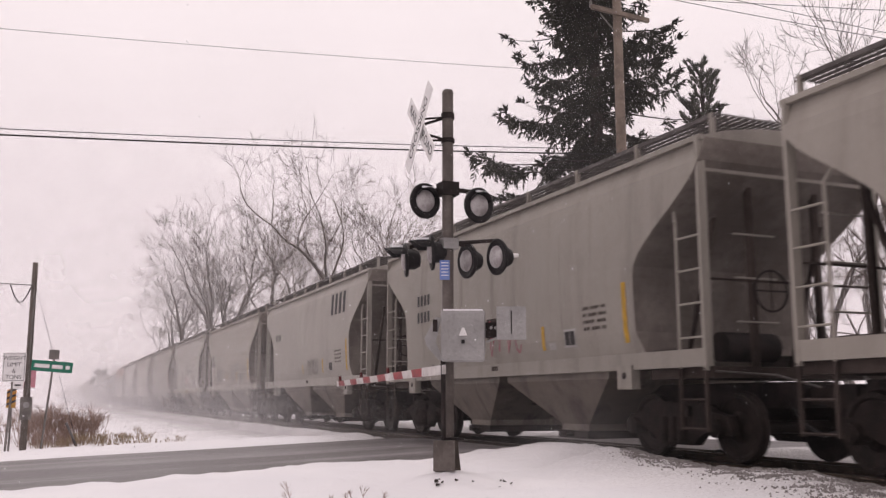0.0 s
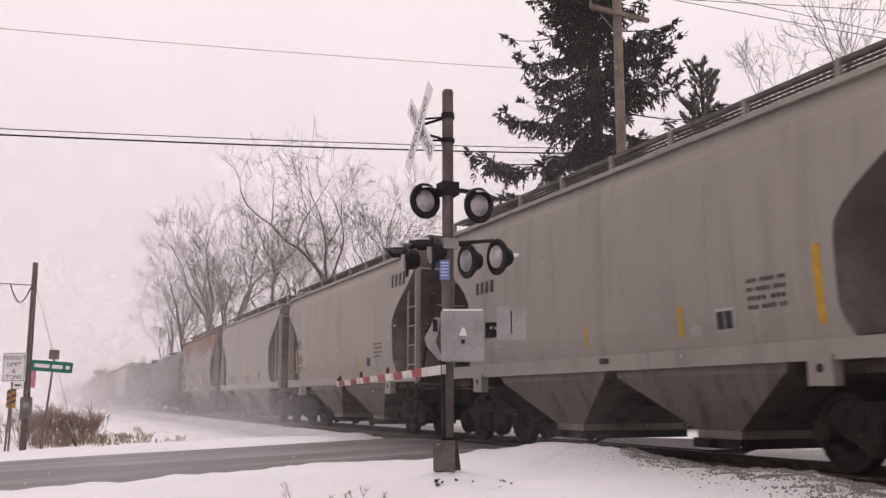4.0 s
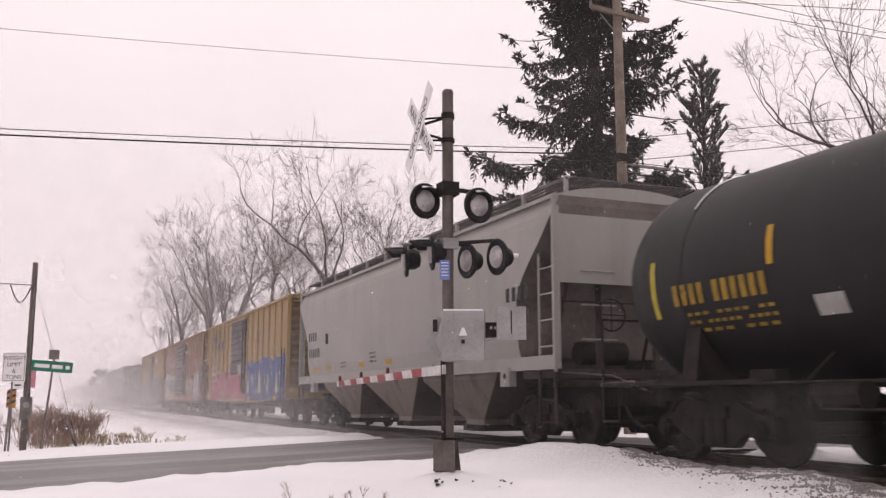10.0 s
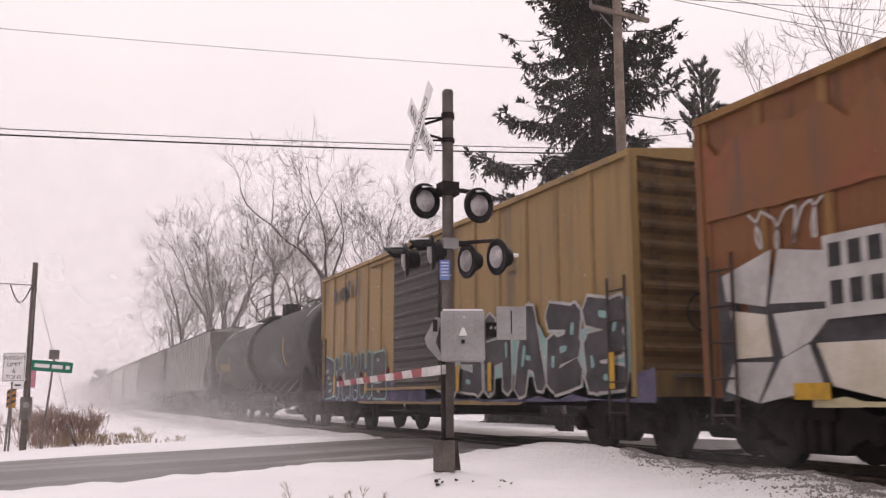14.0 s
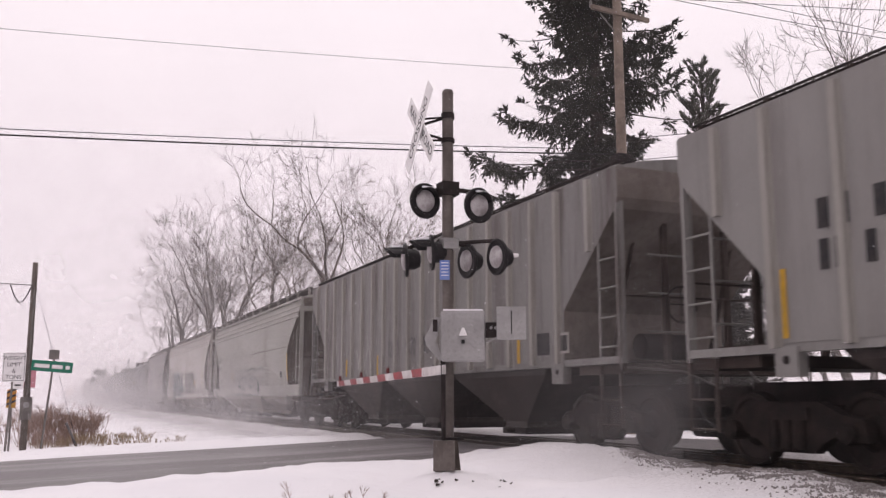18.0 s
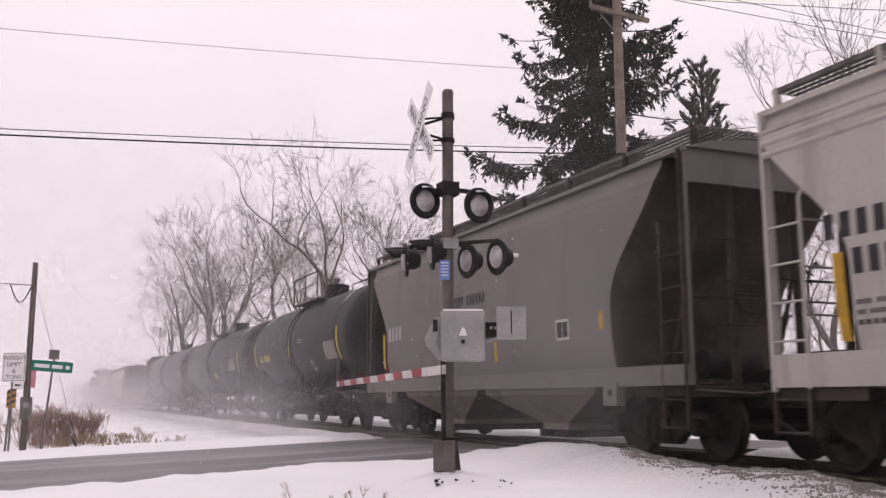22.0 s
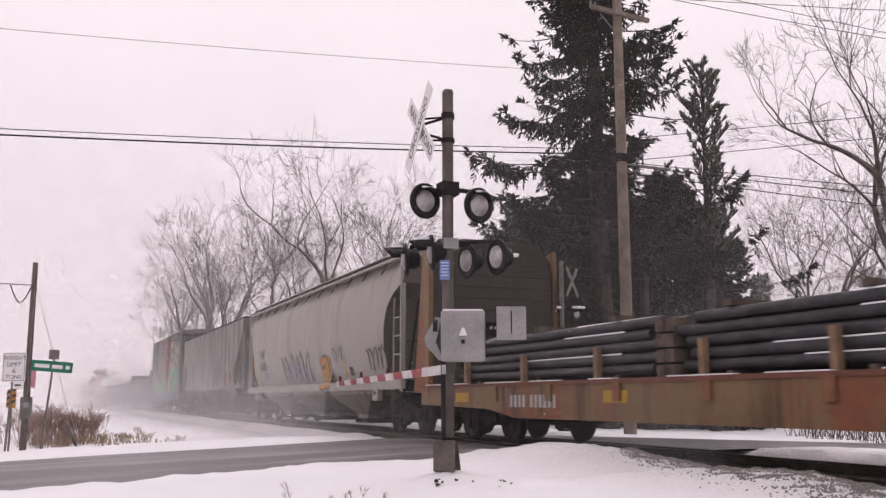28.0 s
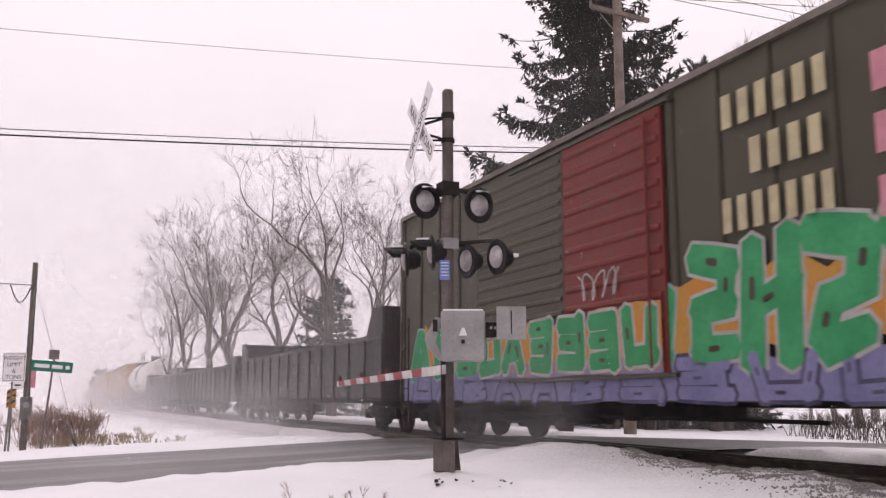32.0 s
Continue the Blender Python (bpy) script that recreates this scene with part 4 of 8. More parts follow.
        x, k = e, k + 1
    for fr in (0.42, 0.70, 0.97):
        part("gate_light", Shape().tube((ln * fr, 0, 0.045), (ln * fr, 0, 0.125), 0.026, 8, 0.020), M["darkred"], ga)
    cab = [Vector((0.02 + 0.05 * i, -0.03, 0.02 + 0.05 * math.sin(i * 1.1))) for i in range(9)]
    part("gate_cable", Shape().pipe(cab, 0.007, 5), M["wire"], ga)
    return t


crossing_signal()


# ---------- the train ----------
SPEED = [(0, 13.98), (8, 13.94), (16, 13.68), (24, 13.65), (32, 13.13)]


def travelled(t):
    d = 0.0
    for (t0, v0), (t1, v1) in zip(SPEED, SPEED[1:]):
        e = min(t, t1)
        if e > t0:
            ve = v0 + (v1 - v0) * (e - t0) / (t1 - t0)
            d += (e - t0) * (v0 + ve) / 2
    return d


CARS = []
WHEELS = []
SHARED = {}


def truck_meshes():
    if SHARED:
        return SHARED
    seg = 28
    ring = lambda r, x, z0=0.0: [(x, r * math.cos(2 * math.pi * i / seg), z0 + r * math.sin(2 * math.pi * i / seg)) for i in range(seg)]
    w = Shape()
    for s in (-1, 1):
        w.loft([ring(0.10, s * 0.66), ring(0.455, s * 0.675), ring(0.455, s * 0.70), ring(0.43, s * 0.715), ring(0.425, s * 0.80), ring(0.37, s * 0.80), ring(0.35, s * 0.775), ring(0.20, s * 0.765), ring(0.15, s * 0.80), ring(0.10, s * 0.81)])
        w.tube((s * 0.8, 0, 0), (s * 1.10, 0, 0), 0.07, 12)
    w.tube((-0.8, 0, 0), (0.8, 0, 0), 0.085, 12)
    SHARED["wheelset"] = w.mesh("wheelset", M["wheel"], True)
    f = Shape()
    prof = [(-1.10, 0.36), (-1.06, 0.60), (-0.78, 0.64), (-0.45, 0.78), (0.45, 0.78), (0.78, 0.64), (1.06, 0.60), (1.10, 0.36), (0.92, 0.36), (0.80, 0.46), (0.50, 0.34), (0.36, 0.22), (-0.36, 0.22), (-0.50, 0.34), (-0.80, 0.46), (-0.92, 0.36)]
    f.prism(prof, -0.07, 0.07)
    for y in (-0.89, 0.89):
        f.tube((-0.17, y, 0.45), (0.05, y, 0.45), 0.115, 14)
        f.tube((-0.19, y, 0.45), (-0.17, y, 0.45), 0.075, 10)
    for y in (-0.18, 0, 0.18):
        f.tube((-0.10, y, 0.26), (-0.10, y, 0.58), 0.075, 10)
    f.box(-0.12, 0.1, -0.32, 0.32, 0.58, 0.72)
    SHARED["side_frame"] = f.mesh("side_frame", M["truck"], False)
    b = Shape().box(-1.0, 1.0, -0.2, 0.2, 0.5, 0.74).tube((0, 0, 0.72), (0, 0, 0.95), 0.22, 14)
    b.box(-0.6, 0.6, -0.62, -0.5, 0.35, 0.5).box(-0.6, 0.6, 0.5, 0.62, 0.35, 0.5)
    SHARED["truck"] = b.mesh("truck", M["truck"])
    c = Shape().box(-0.09, 0.09, 0, 0.75, 0.74, 0.94).box(-0.14, 0.14, 0.55, 0.80, 0.70, 0.98)
    SHARED["coupler"] = c.mesh("coupler", M["truck"])
    h = Shape().pipe([Vector((0.3, 0.1, 0.8)), Vector((0.32, 0.35, 0.5)), Vector((0.3, 0.62, 0.38)), Vector((0.26, 0.8, 0.42))], 0.03, 6)
    SHARED["air_hose"] = h.mesh("air_hose", M["black"])
    return SHARED


def rail_car(name, label, s0, s1, truck_in=1.95, sill=True):
    """A car between the couplings s0 and s1 along the train; local y runs to the rear, the near side is at -x."""
    sh = truck_meshes()
    L = s1 - s0
    t = thing(name, label, "rail car", (TRACK_X, (s0 + s1) / 2, 0), group="cars of the freight train")
    for e in (-1, 1):
        yt = e * (L / 2 - truck_in)
        tr = part("truck", sh["truck"], None, t, at=(0, yt, 0))
        for s in (-1, 1):
            part("side_frame", sh["side_frame"], None, tr, at=Matrix.Translation((s * 1.0, 0, 0)) @ Matrix.Rotation(0 if s < 0 else math.pi, 4, "Z"))
            wy = s * 0.89
            WHEELS.append((part("wheelset", sh["wheelset"], None, tr, at=(0, wy, 0.455)), wy, (s0 + s1) / 2 + yt + wy))
        part("coupler", sh["coupler"], None, t, at=Matrix.Translation((0, e * (L / 2 - 0.78), 0)) @ Matrix.Rotation(0 if e > 0 else math.pi, 4, "Z"))
        part("air_hose", sh["air_hose"], None, t, at=Matrix.Translation((0, e * (L / 2 - 0.78), 0)) @ Matrix.Rotation(0 if e > 0 else math.pi, 4, "Z"))
    if sill:
        part("center_sill", Shape().box(-0.33, 0.33, -L / 2 + 0.55, L / 2 - 0.55, 0.70, 1.02), M["steel_black"], t)
    CARS.append((t, (s0 + s1) / 2))
    return t, L


def panel(t, name, y0, y1, z0, z1, mat, sx, label="", n=5, parent=None):
    """A thin marking that follows the near side, whose half-width at height z is sx(z)."""
    s = Shape()
    zs = [z0 + (z1 - z0) * i / n for i in range(n + 1)]
    out = [(-sx(z) - 0.006, z) for z in zs]
    vs = [(x, y, z) for y in (y0, y1) for x, z in out] + [(x + 0.004, y, z) for y in (y0, y1) for x, z in out]
    k = n + 1
    fs = [(i, i + 1, k + i + 1, k + i) for i in range(n)]
    s.add(vs, fs)
    return part(name, s, mat, t, label)


def graffiti(t, y_right, y_left, z0, z1, fill, edge, sx, seed, count=5, inner=None):
    """Spray-painted blocks along the near side: thick crossing strokes with an outline, read as plain shapes."""
    rng = random.Random(seed)
    w = (y_left - y_right) / count
    h = z1 - z0

    def stroke(shape, a, b, r0, r1, off):
        a, b = Vector(a), Vector(b)
        d = (b - a).normalized()
        q = Vector((-d.y, d.x))
        a, b = a - d * r0 * 0.6, b + d * r1 * 0.6
        pts = [a - d * r0 * 0.5, a - q * r0, a.lerp(b, 0.5) - q * (r0 + r1) * 0.53, b - q * r1, b + d * r1 * 0.5, b + q * r1, a.lerp(b, 0.5) + q * (r0 + r1) * 0.53, a + q * r0]
        c = a.lerp(b, 0.5)
        vs = [(-sx(v.y) - off, v.x, v.y) for v in pts] + [(-sx(c.y) - off, c.x, c.y)]
        shape.add(vs, [(i, (i + 1) % 8, 8) for i in range(8)])

    for i in range(count):
        cy, cz = y_right + w * (i + 0.5), (z0 + z1) / 2
        back, front, cuts = Shape(), Shape(), Shape()
        P_ = lambda u, v: (cy + u * w * 0.5, cz + v * h * 0.5)
        j = lambda k=0.16: rng.uniform(-k, k)
        kind = rng.randrange(5)
        bones = {0: [((-.6, -.8), (-.5, .8)), ((.6, -.8), (.5, .8)), ((-.5, .1), (.5, -.1))],
                 1: [((-.6, -.8), (-.5, .8)), ((-.5, .75), (.6, .7)), ((-.5, 0), (.5, .1)), ((-.6, -.75), (.6, -.7))],
                 2: [((.6, .75), (-.5, .6)), ((-.55, .6), (-.4, 0)), ((-.4, .05), (.5, -.1)), ((.5, -.1), (.5, -.75)), ((.5, -.75), (-.6, -.7))],
                 3: [((-.6, -.8), (0, .85)), ((.6, -.8), (0, .85)), ((-.3, -.2), (.3, -.2))],
                 4: [((-.55, .8), (-.55, -.7)), ((-.55, -.7), (.55, -.75)), ((.55, -.75), (.55, .8))]}[kind]
        for q_, (a, b) in enumerate(bones):
            off = 0.0012 * (i % 3) + 0.0007 * q_
            a, b = P_(a[0] + j(), a[1] + j(.08)), P_(b[0] + j(), b[1] + j(.08))
            r0, r1 = w * rng.uniform(0.13, 0.20), w * rng.uniform(0.13, 0.22)
            r0, r1 = min(r0, h * 0.16), min(r1, h * 0.16)
            stroke(back, a, b, r0 + 0.045, r1 + 0.045, 0.006 + off)
            stroke(front, a, b, r0, r1, 0.011 + off)
            if rng.random() < 0.6:
                m = Vector(a).lerp(Vector(b), rng.uniform(0.3, 0.6))
                stroke(cuts, m, m.lerp(Vector(b), 0.35), r0 * 0.22, r1 * 0.25, 0.0165 + off)
        part("graffiti_outline", back, edge, t)
        part("graffiti_block", front, fill, t)
        if cuts.v:
            part("graffiti_accent", cuts, inner or edge, t)


def letters(t, y_left, z, width, height, mat, sx, groups=(4,), name="stencil_text"):
    """Lettering drawn as plain bars of its size and colour, a mesh for each word."""
    total = sum(groups) + 0.8 * (len(groups) - 1)
    cw = width / total
    y = y_left
    for g in groups:
        s = Shape()
        for k in range(g):
            y0, y1 = y - cw * 0.60, y
            zs = (z, z + height / 2, z + height)
            s.add([(-sx(q) - 0.007, yy, q) for yy in (y0, y1) for q in zs], [(0, 1, 4, 3), (1, 2, 5, 4)])
            y -= cw
        part(name, s, mat, t)
        y -= cw * 0.8


def words_on_side(t, words, y, z, size, mat, x):
    m = Matrix(((0, 0, -1, -x - 0.008), (-1, 0, 0, y), (0, 1, 0, z), (0, 0, 0, 1)))
    return lettering("lettering", words, size, mat, t, m)


def ladder(t, y0, y1, z0, z1, x, mat, rung=0.42, name="ladder", stile=0.03):
    s = Shape()
    for y in (y0, y1):
        s.box(x - stile, x + stile, y - stile, y + stile, z0, z1)
    z = z0 + 0.12
    while z < z1:
        s.tube((x, y0, z), (x, y1, z), 0.014, 6)
        z += rung
    return part(name, s, mat, t)


def wheel_rim(s, c, r, x):
    n = 20
    pts = [Vector((c[0] + r * math.cos(2 * math.pi * i / n), c[1], c[2] + r * math.sin(2 * math.pi * i / n))) for i in range(n + 1)]
    s.pipe(pts, 0.015, 5)
    for i in range(0, n, 5):
        s.tube(c, pts[i], 0.010, 4)


def grating(x0, x1, y0, y1, z, pitch=0.11):
    """An open steel grating: bearing bars with cross rods between them."""
    s = Shape()
    n = max(3, round((x1 - x0) / 0.10))
    for i in range(n + 1):
        x = x0 + (x1 - x0) * i / n
        s.box(x - 0.008, x + 0.008, y0, y1, z - 0.018, z + 0.012)
    m = max(2, int((y1 - y0) / pitch))
    for j in range(m + 1):
        y = y0 + (y1 - y0) * j / m
        s.box(x0, x1, y - 0.010, y + 0.010, z - 0.008, z + 0.008)
    return s


def hat_post(y, z0, z1, W):
    """A pressed hat-section side post, standing proud of the sheets."""
    return Shape().loft([[(-W + 0.052, y - 0.085, z), (-W + 0.044, y - 0.060, z), (-W - 0.018, y - 0.045, z), (-W - 0.018, y + 0.045, z), (-W + 0.044, y + 0.060, z), (-W + 0.052, y + 0.085, z)] for z in (z0, z1)])


def covered_hopper(label, s0, s1, paint, style="round", roof=4.05, sill=(1.20, 1.42), bays=2, recess=1.45, boards=True, bulge=0.06, posts=0, rail_paint=None, panel_end=False, seams=0, end_mat=None, inset=0.0, arch=False):
    t, L = rail_car("covered_hopper", label, s0, s1)
    b = L / 2 - 0.70
    z1 = sill[1]
    W = 1.55
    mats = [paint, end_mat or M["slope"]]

    def half(z):
        u = (z - z1) / (roof - z1)
        if style == "ribbed":
            return W - 0.05 if z <= roof else 1.3
        return W - bulge * (2 * u - 1) ** 2 - (0.10 * ease((u - 0.86) / 0.14) if u > 0.86 else 0) - 0.03 * ease((0.1 - u) / 0.1)

    def rec(z):
        u = (z - z1) / (roof - z1)
        if style == "ribbed":
            return recess * min(1.0, max(0.0, (0.80 - u) / 0.52))
        if arch:
            return recess * math.sqrt(max(0.0, 1 - (max(u, 0.0) / 0.76) ** 3.2)) * (1 - 0.10 * ease((0.10 - u) / 0.1))
        if style == "flat":
            return inset + (recess - inset) * ease((0.98 - u) / 0.65)
        return recess * ease((0.92 - u) / 0.52) * (1 - 0.10 * ease((0.10 - u) / 0.1))

    zs = [z1 + (roof - z1) * i / 18 for i in range(19)]
    s = Shape()
    rings = []
    for z in zs:
        w, l = half(z), b - rec(z)
        rings.append([(-w, -l, z), (w, -l, z), (w, l, z), (-w, l, z)])
    for dz, w in ((0.03, 1.38), (0.12, 1.05), (0.19, 0.55), (0.21, 0.2)):
        rings.append([(-w, -b, roof + dz), (w, -b, roof + dz), (w, b, roof + dz), (-w, b, roof + dz)])
    for k, (r0, r1) in enumerate(zip(rings, rings[1:])):
        for i in range(4):
            j = (i + 1) % 4
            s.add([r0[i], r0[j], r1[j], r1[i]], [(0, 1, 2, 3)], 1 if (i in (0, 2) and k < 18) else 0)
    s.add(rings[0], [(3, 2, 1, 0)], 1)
    s.add(rings[-1], [(0, 1, 2, 3)], 0)
    part("body", s, mats, t, smooth=True)
    # eave flange
    for x in (-1, 1):
        e = Shape().box(x * 1.44 - 0.04, x * 1.44 + 0.04, -b, b, roof - 0.035, roof + 0.03)
        part("eave_angle", e, paint, t)
    # side sill, end sills and platforms
    for x in (-1, 1):
        part("side_sill", Shape().box(x * 1.44 - 0.05, x * 1.44 + 0.05, -b + 0.02, b - 0.02, sill[0], sill[1]), paint, t)
    for e in (-1, 1):
        y0, y1 = sorted((e * (b - 1.25), e * b))
        part("end_platform", Shape().box(-1.42, 1.42, y0, y1, sill[0] - 0.14, sill[0]), M["soot_shade"], t)
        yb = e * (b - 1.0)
        part("shear_plate", Shape().box(-1.40, -1.36, yb - 0.5, yb + 0.5, sill[0] - 0.02, sill[1] + 0.02), M["soot_shade"], t)
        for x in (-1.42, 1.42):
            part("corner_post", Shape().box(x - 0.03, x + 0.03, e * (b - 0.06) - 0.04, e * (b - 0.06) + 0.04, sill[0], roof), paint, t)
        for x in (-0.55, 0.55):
            part("end_post", Shape().box(x - 0.04, x + 0.04, e * (b - 0.25) - 0.04, e * (b - 0.25) + 0.04, sill[0], roof), M["soot_shade"], t)
        part("end_panel", Shape().box(-1.38, 1.38, e * (b - 0.08) - 0.012, e * (b - 0.08) + 0.012, roof - (1.4 if panel_end else 0.42), roof + 0.02), paint, t)
        mid_z = z1 + 0.66 * (roof - z1)
        yo, yi = e * (b - 0.06), e * (b - 0.56)
        lad = Shape().box(-1.50, -1.45, yo - 0.028, yo + 0.028, sill[0] - 0.05, roof)
        lad.tube((-1.475, yi, sill[0] - 0.05), (-1.475, yi, mid_z - 0.12), 0.022, 6).tube((-1.475, yi, mid_z - 0.12), (-1.42, yi - e * 0.10, mid_z + 0.06), 0.022, 6)
        z = sill[1] + 0.14
        while z < mid_z - 0.1:
            lad.tube((-1.475, yo, z), (-1.475, yi, z), 0.015, 6)
            z += 0.42
        part("ladder", lad, rail_paint or paint, t)
        st = Shape()
        for yy in (yo, yi):
            st.box(-1.50, -1.46, yy - 0.02, yy + 0.02, 0.42, sill[0] - 0.02)
        for z in (0.45, 0.80):
            st.tube((-1.48, yo, z), (-1.48, yi, z), 0.018, 6)
        part("step", st, M["soot_shade"], t)
        for z in (1.75, 2.3, 2.85):
            part("end_rung", Shape().tube((-1.0, e * (b - 0.03), z), (-0.35, e * (b - 0.03), z), 0.014, 5), rail_paint or paint, t)
        part("end_handrail", Shape().tube((-1.40, e * (b - 0.04), sill[1] + 0.85), (1.40, e * (b - 0.04), sill[1] + 0.85), 0.016, 5), M["soot_shade"], t)
        part("uncoupling_lever", Shape().pipe([Vector((-1.40, e * (b + 0.02), sill[0] - 0.06)), Vector((-0.5, e * (b + 0.05), sill[0] - 0.10)), Vector((-0.05, e * (b + 0.30), 0.95))], 0.014, 5), M["galv"], t)
        jp = part("jack_pad", Shape().box(-1.52, -1.38, e * (b - 1.75) - 0.17, e * (b - 1.75) + 0.17, sill[0] - 0.26, sill[0] + 0.06), paint, t)
        part("socket", Shape().tube((-1.525, e * (b - 1.75), sill[0] - 0.08), (-1.515, e * (b - 1.75), sill[0] - 0.08), 0.05, 10), M["steel_black"], jp)
        for x in (-0.9, 0.9):
            part("slope_brace", Shape().tube((x, e * (b - 1.2), sill[0]), (x, e * (b - 0.5), roof - 0.9), 0.035, 6), M["soot_shade"], t)
    f = Shape()
    wheel_rim(f, Vector((-0.45, -(b - 0.02), 2.15)), 0.26, 0)
    part("brake_wheel", f, M["steel_black"], t)
    cyl = Shape().tube((-0.5, -(b - 1.0), sill[0] + 0.3), (0.4, -(b - 1.0), sill[0] + 0.3), 0.2, 14)
    part("brake_reservoir", cyl, M["steel_black"], t, smooth=True)
    # hopper bays
    free = 2 * (b - 2.25)
    wbay = free / bays
    for i in range(bays):
        c = -free / 2 + wbay * (i + 0.5)
        g = Shape()
        rr = []
        for z, wx, wy in ((z1, 1.36, wbay * 0.49), (sill[0] - 0.1, 1.34, wbay * 0.45), (0.42, 0.95, 0.42), (0.30, 0.95, 0.42)):
            rr.append([(-wx, c - wy, z), (wx, c - wy, z), (wx, c + wy, z), (-wx, c + wy, z)])
        g.loft(rr)
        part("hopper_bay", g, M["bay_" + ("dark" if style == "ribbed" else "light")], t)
        part("outlet_gate", Shape().box(-1.0, 1.0, c - 0.45, c + 0.45, 0.20, 0.32).tube((-1.15, c, 0.27), (1.15, c, 0.27), 0.04, 8), M["steel_black"], t)
    # roof hatches and running boards
    part("hatch_cover", Shape().box(-0.34, 0.34, -b + 0.9, b - 0.9, roof + 0.18, roof + 0.36), M["grating"], t)
    if boards:
        for x in (-1, 1):
            part("running_board", grating(x * 0.95 - 0.27, x * 0.95 + 0.27, -b, b, roof + 0.32), M["grating"], t)
            part("board_angle", Shape().box(x * 1.225 - 0.010, x * 1.225 + 0.010, -b, b, roof + 0.28, roof + 0.335), M["grating"], t)
        for e in (-1, 1):
            y0, y1 = sorted((e * b, e * (b - 0.6)))
            part("end_running_board", grating(-0.66, 0.66, y0, y1, roof + 0.315), M["grating"], t)
        n = max(5, int(2 * b / 1.45))
        for i in range(n + 1):
            y = -b + 0.06 + (2 * b - 0.12) * i / n
            part("board_post", Shape().box(-1.25, -1.19, y - 0.03, y + 0.03, roof + 0.02, roof + 0.34), rail_paint or paint, t)
    if posts:
        for i in range(posts):
            y = -(b - recess - 0.15) + 2 * (b - recess - 0.15) * i / (posts - 1)
            part("side_post", hat_post(y, z1 - 0.05, roof - 0.04, W), rail_paint or P["ribpost"], t)
        for i, y in enumerate((-(b - 0.75), b - 0.75)):
            part("side_post", hat_post(y, roof - (roof - z1) * 0.42, roof - 0.04, W), rail_paint or P["ribpost"], t)
    if posts:
        for x in (-1, 1):
            part("running_board", grating(x * 1.12 - 0.26, x * 1.12 + 0.26, -b + 0.2, b - 0.2, roof + 0.14), M["steel_black"], t)
        for i in range(posts):
            y = -b + 0.3 + (2 * b - 0.6) * i / (posts - 1)
            part("board_bracket", Shape().box(-1.38, -1.34, y - 0.025, y + 0.025, roof + 0.02, roof + 0.14), M["soot_shade"], t)
    seams = seams or (3 if style == "round" else 0)
    for i in range(seams):
        y = -(b - 2.2) + 2 * (b - 2.2) * (i + 0.5) / seams
        panel(t, "weld_seam", y - 0.005, y + 0.005, z1 + 0.05, roof - 0.30, M["seamline"], lambda z: half(z) - 0.003)
    sx = (lambda z: W - 0.046) if style == "ribbed" else (lambda z: half(max(z, z1)) if z > z1 else 1.49)
    return t, b, sx


